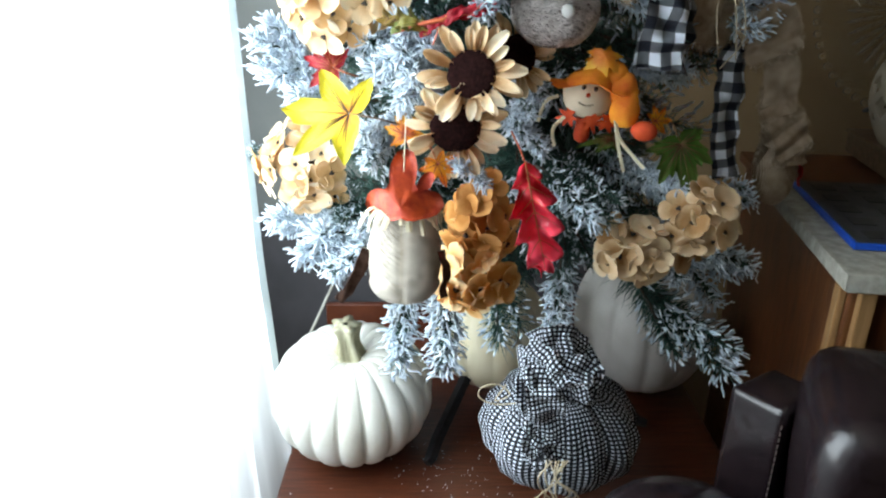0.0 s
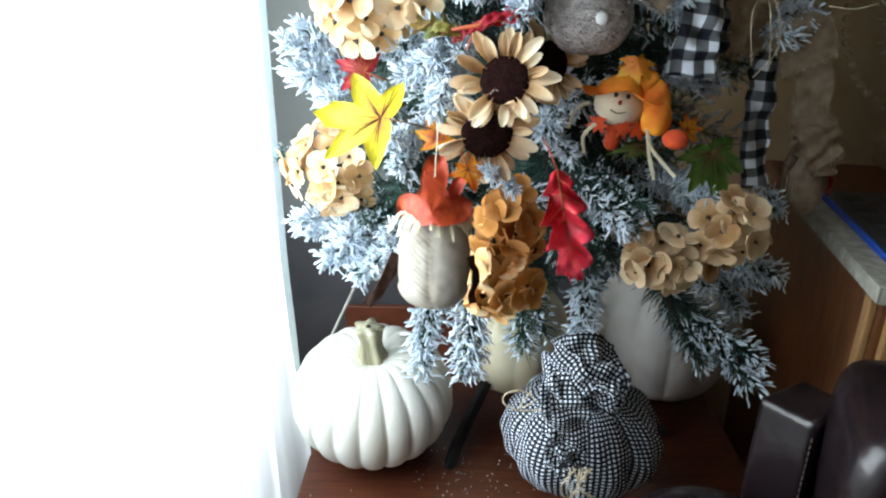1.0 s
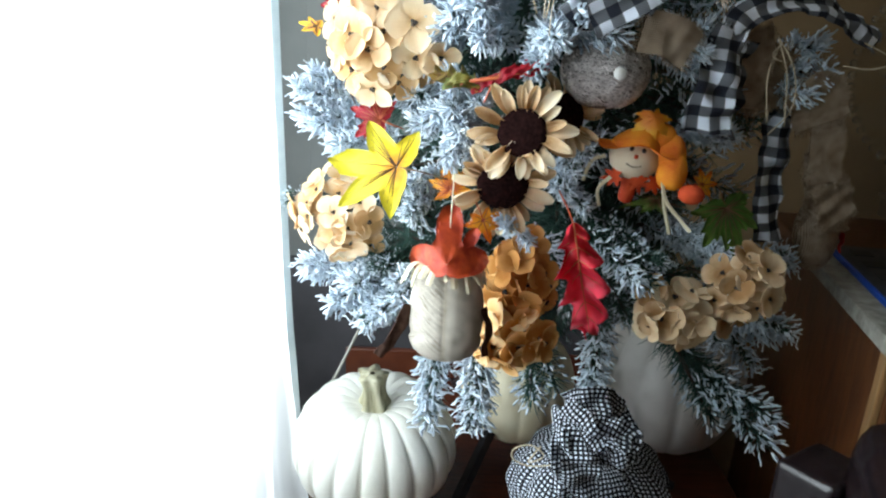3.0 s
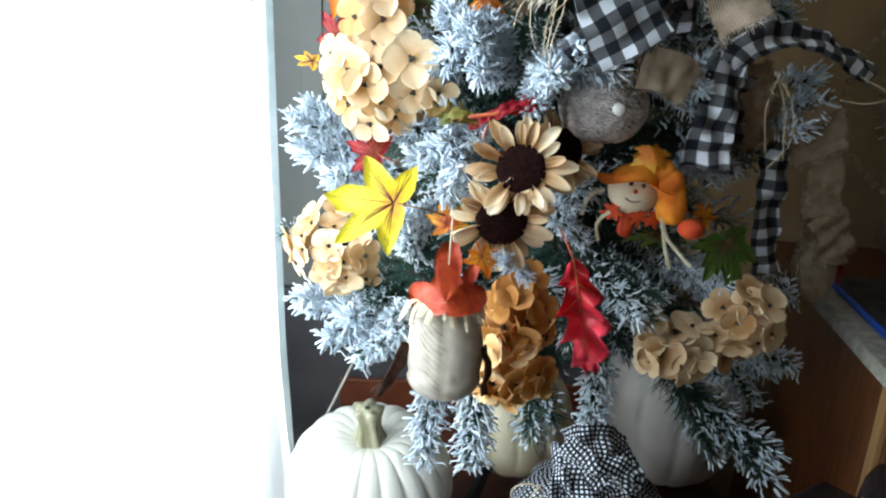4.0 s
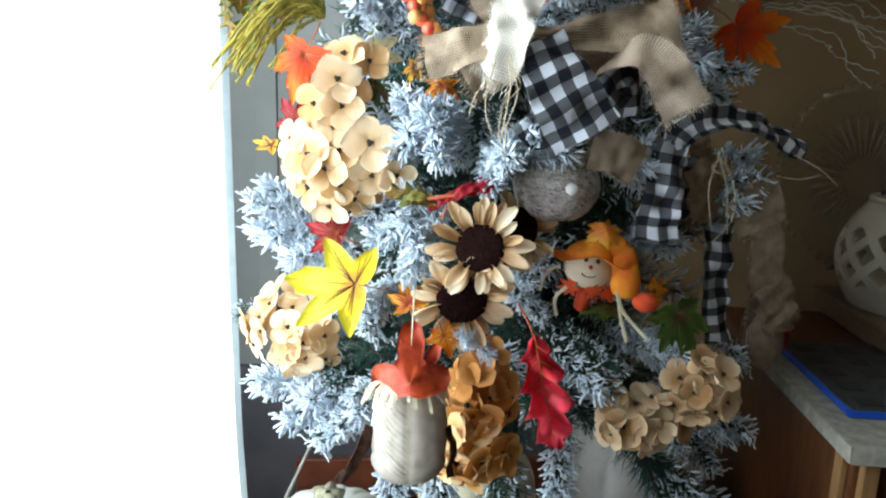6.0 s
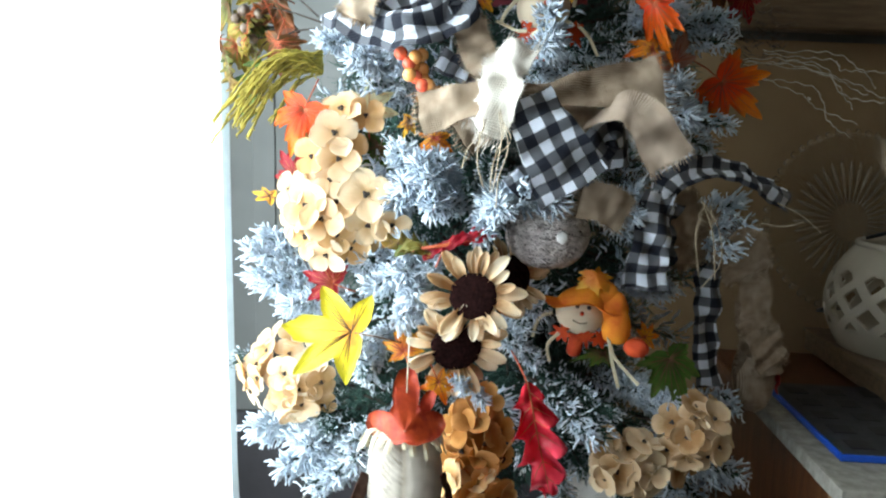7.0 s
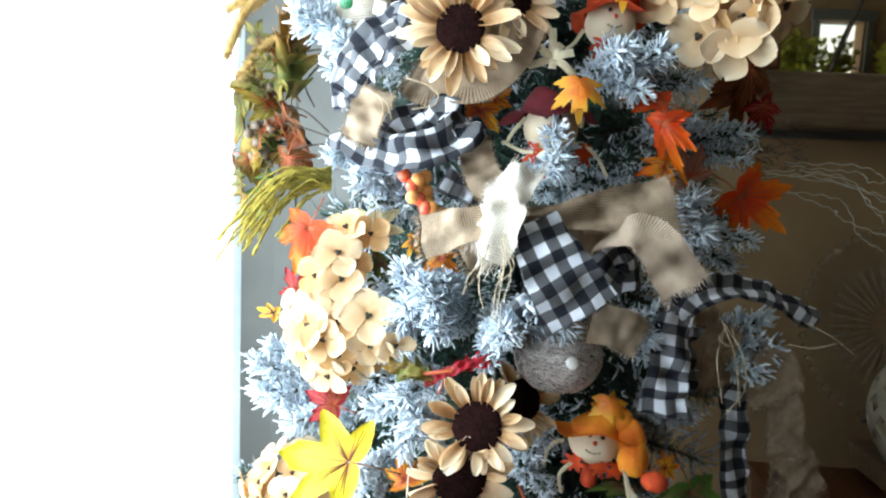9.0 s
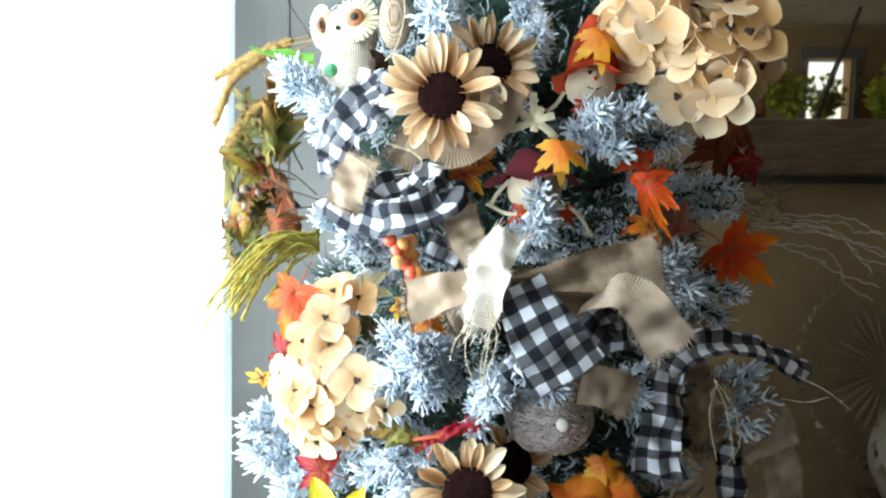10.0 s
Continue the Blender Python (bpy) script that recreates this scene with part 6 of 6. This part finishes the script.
def foxtail(root, mid, end, r=0.0105):
    ob = thing("foxtail", root, "brown foxtail grass head on a thin stalk", "plant", "foxtail stems beside the tree")
    inv = ob.matrix_world.inverted()
    line = [inv @ q for q in curve_through([root, mid, end], 20)]
    part("stalk", Shape().tube(line[:9], 0.0012, 5), WHEAT, ob)
    s = Shape().tube(line[7:], [r * 0.25] + [r * 0.55] * 12 + [r * 0.2], 8)
    for k in range(420):
        u = rng.uniform(7.3, 19.8)
        i = int(u)
        q = line[i].lerp(line[i + 1], u - i)
        d = Vector([rng.uniform(-1, 1) for _ in range(3)]).normalized() * r * rng.uniform(0.7, 1.15) + (line[i + 1] - line[i]).normalized() * r * 0.7
        s.tube([q, q + d], [0.0011, 0.0004], 3)
    part("seed_head", s, WHEAT, ob)


foxtail((-0.180, 1.100, 1.759), (-0.255, 1.100, 1.741), (-0.333, 1.100, 1.699))
foxtail((-0.190, 1.110, 1.753), (-0.288, 1.100, 1.716), (-0.328, 1.090, 1.631))
foxtail((-0.200, 1.120, 1.680), (-0.268, 1.120, 1.662), (-0.311, 1.110, 1.610))
foxtail((-0.184, 1.120, 1.773), (-0.234, 1.120, 1.756), (-0.299, 1.110, 1.706))
blade = thing("grass_blade", (-0.182, 1.090, 1.731), "bright green artificial grass blades", "plant")
inv = blade.matrix_world.inverted()
for a, b, c in (((-0.182, 1.090, 1.725), (-0.226, 1.080, 1.728), (-0.270, 1.070, 1.740)), ((-0.182, 1.090, 1.731), (-0.227, 1.085, 1.736), (-0.250, 1.080, 1.738))):
    part("blade", strip([inv @ Vector(a), inv @ Vector(b), inv @ Vector(c)], 0.014, (0, -0.8, 0.5), flare=-0.7, ripple=0.001)[0], BLADE, blade)
wires = thing("wire_stems", (-0.183, 1.120, 1.544), "thin dark wire stems of the picks", "stem")
inv = wires.matrix_world.inverted()
for a, b, c in (((-0.179, 1.100, 1.530), (-0.215, 1.110, 1.560), (-0.242, 1.120, 1.569)), ((-0.175, 1.100, 1.522), (-0.215, 1.110, 1.535), (-0.250, 1.120, 1.544)), ((-0.179, 1.100, 1.513), (-0.214, 1.110, 1.509), (-0.242, 1.120, 1.497)),
                ((-0.187, 1.120, 1.654), (-0.215, 1.130, 1.652), (-0.238, 1.140, 1.645)), ((-0.169, 1.040, 1.130), (-0.200, 1.060, 1.185), (-0.208, 1.060, 1.227)), ((-0.180, 1.100, 1.750), (-0.214, 1.100, 1.800), (-0.230, 1.100, 1.833)), ((-0.209, 1.150, 1.572), (-0.223, 1.150, 1.607), (-0.201, 1.150, 1.638))):
    part("wire", Shape().tube([inv @ q for q in curve_through([a, b, c], 10)], 0.0013, 5), BARK, wires)
fibre = thing("wavy_fibre_spray", (0.459, 1.100, 1.496), "pale crinkled fibre strands trailing from the tree", "decoration")
inv = fibre.matrix_world.inverted()
for pts in ([(0.47, 1.10, 1.492), (0.562, 1.09, 1.487), (0.621, 1.09, 1.452), (0.684, 1.09, 1.422)], [(0.48, 1.10, 1.470), (0.574, 1.09, 1.450), (0.609, 1.09, 1.412), (0.680, 1.09, 1.386)],
            [(0.50, 1.11, 1.505), (0.599, 1.09, 1.498), (0.640, 1.09, 1.472), (0.70, 1.09, 1.476)], [(0.47, 1.10, 1.488), (0.580, 1.09, 1.479), (0.614, 1.09, 1.441), (0.672, 1.09, 1.432)]):
    for k in range(2):
        jit = lambda g: Vector((rng.gauss(0, g), rng.gauss(0, g), rng.gauss(0, g)))
        line = curve_through([Vector(q) + jit(0.003 + 0.004 * i) for i, q in enumerate(pts)], 44)
        ph, fr = rng.uniform(0, 6), rng.uniform(0.5, 0.9)
        line = [inv @ (q + Vector((0, 0.002 * math.cos(i * fr + ph), 0.0017 * math.sin(i * fr * 2.0 + ph) + 0.0012 * math.sin(i * 0.31 + ph)))) for i, q in enumerate(line[:44 - 4 * k])]
        part("strand", Shape().tube(line, 0.0008, 4), TINSEL, fibre)
spangles = thing("dried_spray", (0.489, 1.120, 1.531), "fine greyish dried spray behind the branch", "plant")
inv = spangles.matrix_world.inverted()
s = Shape()
for k in range(140):
    q = Vector((0.476, 1.120, 1.531)) + Vector((rng.uniform(-0.03, 0.07), rng.uniform(-0.03, 0.05), rng.uniform(-0.045, 0.04)))
    s.tube([inv @ q, inv @ (q + Vector((rng.uniform(0, 0.02), 0, rng.uniform(-0.012, 0.012))))], [0.0012, 0.0005], 3)
part("sprig_mass", s, ACORN, spangles)

# ---- the sideboard and what stands on it ----
BOARD = pose(0.560, 0.885, 0.0, 0, 0, -9)
sideboard = thing("sideboard", BOARD, "orange-brown wooden sideboard with a pale framed front", "cabinet")
part("body", Shape().box((0.012, 0.02, 0.0), (1.25, 0.66, 0.87), 0, 0.004), CABINET, sideboard, smooth=False)
part("top", Shape().box((0.0, 0.0, 0.87), (1.28, 0.68, 0.893), 0, 0.004), CABINET, sideboard, smooth=False)
for x in (0.02, 0.30, 0.62, 0.94):
    part("stile", Shape().box((x, 0.004, 0.02), (x + 0.022, 0.0195, 0.866), 0, 0.002), PALE_WOOD, sideboard, "pale wooden front stile", smooth=False)
part("side_rail", Shape().box((0.001, 0.03, 0.02), (0.0115, 0.052, 0.866), 0, 0.002), PALE_WOOD, sideboard, "pale wooden stile on the side", smooth=False)
runner = thing("table_runner", BOARD, "pale grey lace runner over the sideboard edge", "tablecloth")
part("top", Shape().box((-0.006, -0.006, 0.8945), (1.1, 0.40, 0.8985), 0, 0.001), RUNNER, runner, smooth=False)
part("side_drop", Shape().box((-0.0100, -0.010, 0.874), (-0.0062, 0.40, 0.8985), 0, 0.001), RUNNER, runner, smooth=False)
part("front_drop", Shape().box((-0.006, -0.0100, 0.872), (1.1, -0.0062, 0.8985), 0, 0.001), RUNNER, runner, smooth=False)
tray = thing("blue_edged_tray", BOARD @ Matrix.Translation((0.028, 0.083, 0.8995)), "dark tray with reflected lattice squares and a bright blue rim", "tray")
part("plate", Shape().box((0.004, 0.004, 0.0), (0.50, 0.33, 0.008), 0, 0.002), TRAY, tray, smooth=False)
for lo, hi in (((0.0, 0.0, 0.0), (0.505, 0.006, 0.011)), ((0.0, 0.0062, 0.0), (0.006, 0.33, 0.011)), ((0.3, 0.33, 0.0), (0.505, 0.338, 0.010))):
    part("rim", Shape().box(lo, hi, 0, 0.002), BLUE, tray, "bright blue enamel rim", smooth=False)
# Thin black squares imitate a lattice reflected in the tray.
for i in range(7):
    for j in range(5):
        part("tile", Shape().box((0.03 + 0.066 * i, 0.03 + 0.06 * j, 0.0083), (0.065 + 0.066 * i, 0.062 + 0.06 * j, 0.0095), 0, 0.0004), BLACK_METAL, tray, smooth=False)
crate = thing("wooden_box", pose(0.815, 1.10, 0.900, 0, 0, -9), "flat brown wooden box under the urn", "box")
part("side", Shape().box((0.0, 0.0, 0.0), (0.55, 0.44, 0.040), 0, 0.004), FRAME_WOOD, crate, smooth=False)
part("lid", Shape().box((-0.004, -0.004, 0.0405), (0.554, 0.444, 0.050), 0, 0.003), FRAME_WOOD, crate, smooth=False)


def lattice_urn():
    ob = thing("lattice_urn", (1.000, 1.36, 0.951), "cream ceramic urn with pierced diamond lattice", "urn")
    prof = lambda f: 0.105 + 0.075 * math.sin(math.pi * (0.12 + 0.72 * f)) - 0.03 * f
    H = 0.215
    ring = lambda f0, f1, n=4: [[(prof(f) * math.cos(a), prof(f) * math.sin(a), H * f) for a in np.linspace(0, 2 * math.pi, 60, endpoint=False)] for f in np.linspace(f0, f1, n)]
    part("base_band", Shape().grid(ring(0.0, 0.22), wrap=True, thick=0.006), CERAMIC, ob)
    part("rim_band", Shape().grid(ring(0.76, 1.0), wrap=True, thick=0.006), CERAMIC, ob)
    part("rim", Shape().tube([(prof(1) * math.cos(a), prof(1) * math.sin(a), H) for a in np.linspace(0, 2 * math.pi, 49)], 0.007, 8), CERAMIC, ob)
    part("floor", Shape().ball((0, 0, 0.006), (0.10, 0.10, 0.006), 0, 30, 6), CERAMIC, ob)
    for sgn in (1, -1):
        for k in range(14):
            a0 = 2 * math.pi * k / 14
            rows = []
            for f in np.linspace(0.20, 0.78, 10):
                r = prof(f)
                rows.append([(r * math.cos(a0 + sgn * (f - 0.2) * 1.35 + w / r), r * math.sin(a0 + sgn * (f - 0.2) * 1.35 + w / r), H * f) for w in (-0.013, 0, 0.013)])
            part("lattice_strip", Shape().grid(rows, thick=0.006), CERAMIC, ob)
    part("twig_handle", Shape().tube(curve_through([(-0.14, -0.03, 0.235), (-0.09, -0.09, 0.262), (0.0, -0.12, 0.25), (0.1, -0.08, 0.255)], 14), 0.004, 6), BLACK_METAL, ob, "dark twisted handle")


lattice_urn()


def glass_plate():
    ob = thing("glass_plate", facing((0.985, 1.575, 1.19), (0, -1, 0.16)), "clear cut-glass plate with sunburst ribs standing upright", "plate")
    rows = [[(r * math.cos(a), r * math.sin(a), 0.010 * (r / 0.17) ** 3) for a in np.linspace(0, 2 * math.pi, 80, endpoint=False)] for r in (0.004, 0.05, 0.11, 0.16, 0.203)]
    part("dish", Shape().grid(rows, wrap=True, thick=0.003), GLASS, ob)
    for k in range(36):
        a = 2 * math.pi * k / 36
        c = Vector((math.cos(a), math.sin(a), 0))
        part("rib", Shape().tube([c * r + Vector((0, 0, z)) for r, z in ((0.045, 0.003), (0.070, 0.005), (0.120, 0.008), (0.140, 0.009))], [0.0016, 0.0034, 0.0052, 0.0010], 5), CUT_GLASS, ob)
    for k in range(54):
        a = 2 * math.pi * k / 54
        part("bead", Shape().ball((0.205 * math.cos(a), 0.205 * math.sin(a), 0.014), (0.0085, 0.0085, 0.006), 0, 8, 6), GLASS, ob)
    part("stand", Shape().tube([(-0.06, -0.195, 0.02), (-0.06, -0.207, -0.02), (0.06, -0.207, -0.02), (0.06, -0.195, 0.02)], 0.004, 6), BLACK_METAL, ob)


glass_plate()

# ---- the mirror, and the far side of the room that shows in it ----
mirror = thing("wall_mirror", pose(0.66, 1.66, 1.60, 2.6), "large wall mirror in a wide brown wooden frame", "mirror")
part("glass", Shape().box((0.055, -0.045, 0.14), (1.35, -0.040, 0.95)), SILVER, mirror, "silvered mirror glass", smooth=False)
part("bottom_rail", Shape().box((0.0, -0.075, 0.018), (1.42, -0.002, 0.14), 0, 0.008), FRAME_WOOD, mirror, smooth=False)
part("left_rail", Shape().box((0.0, -0.075, 0.142), (0.055, -0.002, 0.95), 0, 0.008), CABINET, mirror, smooth=False)
solid("wall_panel", Shape().box((0.40, 1.655, 0.0), (2.6, 1.678, 1.60)), WALL_TAN, "dull tan panelled wall behind the sideboard", "wall", kind="structure")
solid("wall_panel", Shape().box((0.40, 1.655, 1.606), (0.655, 1.678, 2.6)), WALL_TAN, "dull tan panelled wall beside the mirror", "wall", kind="structure")
shelf = thing("tall_shelf", (2.3, -0.95, 0.0), "tall dark wooden shelf holding plants", "shelf")
part("side_panel", Shape().box((-0.5, -0.15, 0.0), (-0.47, 0.15, 1.83), 0, 0.003), FRAME_WOOD, shelf, smooth=False)
part("side_panel", Shape().box((0.47, -0.15, 0.0), (0.5, 0.15, 1.83), 0, 0.003), FRAME_WOOD, shelf, smooth=False)
part("shelf_board", Shape().box((-0.52, -0.16, 1.831), (0.52, 0.16, 1.86), 0, 0.003), FRAME_WOOD, shelf, smooth=False)
for n, (x, h) in enumerate(((1.86, 0.42), (2.04, 0.36), (2.24, 0.34), (2.58, 0.38))):
    plant = thing("potted_plant", (x, -0.92, 1.861), "bushy yellow-green potted plant on a shelf", "plant", "plants on the shelf")
    part("pot", Shape().tube([(0, 0, 0), (0, 0, 0.10)], [0.05, 0.065], 20), CERAMIC, plant)
    leaves = Shape()
    for k in range(60):
        a, t1, L = rng.uniform(0, 6.28), rng.uniform(0.15, 0.9), rng.uniform(0.5, 1.0) * h
        tipp = Vector((math.cos(a) * L * t1 * 0.5, math.sin(a) * L * t1 * 0.4, 0.08 + L * (1 - 0.4 * t1)))
        leaves.tube([(0, 0, 0.09), tipp * 0.6 + Vector((0, 0, 0.04)), tipp], 0.002, 3)
        for j in range(3):
            q = tipp * (0.55 + 0.2 * j)
            leaves.join(leaf_shape(STAR, rng.uniform(0.03, 0.055), 0.4, 0.1, k, 0.5, 0), facing(q, [rng.uniform(-1, 1) for _ in range(3)], rng.uniform(0, 360)))
    part("foliage", leaves, HOUSE_PLANT, plant)
branch_pole = solid("driftwood_branch", Shape().tube(curve_through([(2.12, -0.82, 1.861), (2.16, -0.81, 2.03), (2.25, -0.80, 2.30), (2.34, -0.79, 2.56)], 14), [0.022 - 0.0008 * k for k in range(15)], 8), BARK, "dark upright branch beside potted plants", "branch", smooth=True)

# ---- leather seats ----
def cushion(s, lo, hi, r, puff, seed):
    bm = bmesh.new()
    bmesh.ops.create_cube(bm, size=1)
    for v in bm.verts:
        v.co = [lo[k] + (v.co[k] + 0.5) * (hi[k] - lo[k]) for k in range(3)]
    bmesh.ops.bevel(bm, geom=list(bm.edges), offset=r, segments=4, affect="EDGES", profile=0.6)
    bmesh.ops.subdivide_edges(bm, edges=[e for e in bm.edges if e.calc_length() > 0.06], cuts=7, use_grid_fill=True)
    c = Vector([(a + b) / 2 for a, b in zip(lo, hi)])
    for v in bm.verts:
        d = v.co - c
        k = noise.noise(v.co * 9 + Vector((seed, 0, 0))) * 0.010 + noise.noise(v.co * 22) * 0.003
        v.co += d.normalized() * (k + puff * (1 - min(1, abs(d.x) / (hi[0] - lo[0]) * 2)) * (1 - min(1, abs(d.y) / (hi[1] - lo[1]) * 2)))
    bm.verts.index_update()
    s.add([v.co[:] for v in bm.verts], [[v.index for v in q.verts] for q in bm.faces])
    bm.free()
    return s


def stitches(ob, a, b, n):
    a, b = Vector(a), Vector(b)
    s = Shape()
    for k in range(n):
        p, q = a.lerp(b, (k + 0.15) / n), a.lerp(b, (k + 0.75) / n)
        s.tube([p, (p + q) / 2 + Vector((0, -0.0006, 0.0006)), q], 0.0009, 4)
    part("stitching", s, STITCH, ob)


armchair = thing("leather_armchair", (0.75, 0.50, 0.0), "dark brown leather armchair with stitched seams", "chair")
part("back", cushion(Shape(), (-0.285, 0.06, 0.42), (0.35, 0.29, 0.865), 0.05, 0.02, 1), LEATHER, armchair, "puffy stitched leather back", Matrix.Translation((-0.292, 0.29, 0)) @ pose(0, 0, 0, 0, 0, -20) @ Matrix.Translation((0.285, -0.29, 0)))
part("arm", cushion(Shape(), (-0.045, -0.040, 0.10), (0.045, 0.040, 0.785), 0.010, 0.003, 5), LEATHER, armchair, "boxy leather wing with a stitched edge", pose(-0.318, 0.275, 0, 0, 0, 30))
part("seat", cushion(Shape(), (-0.27, -0.35, 0.12), (0.35, 0.05, 0.46), 0.05, 0.02, 3), LEATHER, armchair)
stitches(armchair, (-0.337, 0.219, 0.77), (-0.337, 0.219, 0.45), 34)
stitches(armchair, (-0.335, 0.115, 0.835), (-0.338, 0.105, 0.5), 30)
for x in (-0.22, 0.30):
    for y in (-0.3, 0.2):
        part("foot", Shape().tube([(x, y, 0.0), (x, y, 0.13)], [0.02, 0.028], 10), BLACK_METAL, armchair)
pouf = thing("leather_ottoman", (0.30, 0.70, -0.012), "round dark brown leather ottoman beside the table", "ottoman")
part("seat", Shape().ball((0, 0, 0.575), (0.125, 0.11, 0.115), 0, 30, 16), LEATHER, pouf)
part("base", Shape().tube([(0, 0, 0.012), (0, 0, 0.03), (0, 0, 0.58)], [0.07, 0.06, 0.05], 24), LEATHER, pouf)

# ---- small things on and by the table ----
rod = solid("curtain_wand", Shape().tube([(-0.222, 1.320, 0.682), (-0.271, 1.280, 0.583), (-0.330, 1.240, 0.474)], 0.003, 8), RUNNER, "thin pale grey rod leaning behind the pumpkin", "rod", smooth=True)
flakes = Shape()
for k in range(130):
    x, y = rng.gauss(0.0, 0.10), rng.gauss(1.08, 0.06)
    if not (-0.28 < x < 0.7 and 0.86 < y < 1.6):
        continue
    r = rng.uniform(0.0005, 0.0015)
    flakes.ball((x, y, TOP + r * 0.5), (r, r * rng.uniform(0.6, 1.3), r * 0.7), 0, 5, 3)
solid("fallen_flocking", flakes, FLOCK, "white flocking crumbs scattered on the table", "crumbs", kind="stuff")

pouch = thing("burlap_pouch", facing((0.529, 1.100, 0.983), (0.1, -0.97, 0.1), 3), "dull brown burlap pouch ornament in shade", "ornament")
part("body", Shape().ball((0, 0, 0), (0.034, 0.060, 0.030), 0, 24, 16), BURLAP, pouch)
part("flap", strip([(-0.02, 0.075, 0.02), (0.0, 0.045, 0.034), (0.006, 0.01, 0.036)], 0.055, (0.1, 0, 1), ripple=0.004)[0], BURLAP, pouch)
part("wing", strip([(0.034, 0.02, 0.0), (0.044, -0.005, 0.004), (0.042, -0.03, 0.006)], 0.02, (0.9, 0, 0.3), ripple=0.002)[0], DARK_RED_LEAF, pouch)

twig = thing("red_twig", (-0.004, 0.905, 1.225), "thin reddish twig with narrow silk leaves", "twig")
inv = twig.matrix_world.inverted()
part("stem", Shape().tube([inv @ q for q in curve_through([(-0.062, 0.930, 1.209), (-0.026, 0.905, 1.222), (0.010, 0.900, 1.229), (0.043, 0.905, 1.240)], 14)], 0.0025, 6), WARM_VEIN, twig)
for a, b, c, mat in (((-0.004, 0.905, 1.222), (0.016, 0.895, 1.236), (0.040, 0.900, 1.242), DARK_RED_LEAF), ((-0.062, 0.920, 1.214), (-0.044, 0.905, 1.224), (-0.019, 0.905, 1.213), AUTUMN_LEAF), ((-0.029, 0.910, 1.211), (-0.012, 0.900, 1.222), (0.006, 0.900, 1.225), DARK_RED_LEAF)):
    part("leaf", strip([inv @ Vector(a), inv @ Vector(b), inv @ Vector(c)], 0.017, (0.0, -0.8, 0.6), flare=-0.5, ripple=0.002)[0], mat, twig)
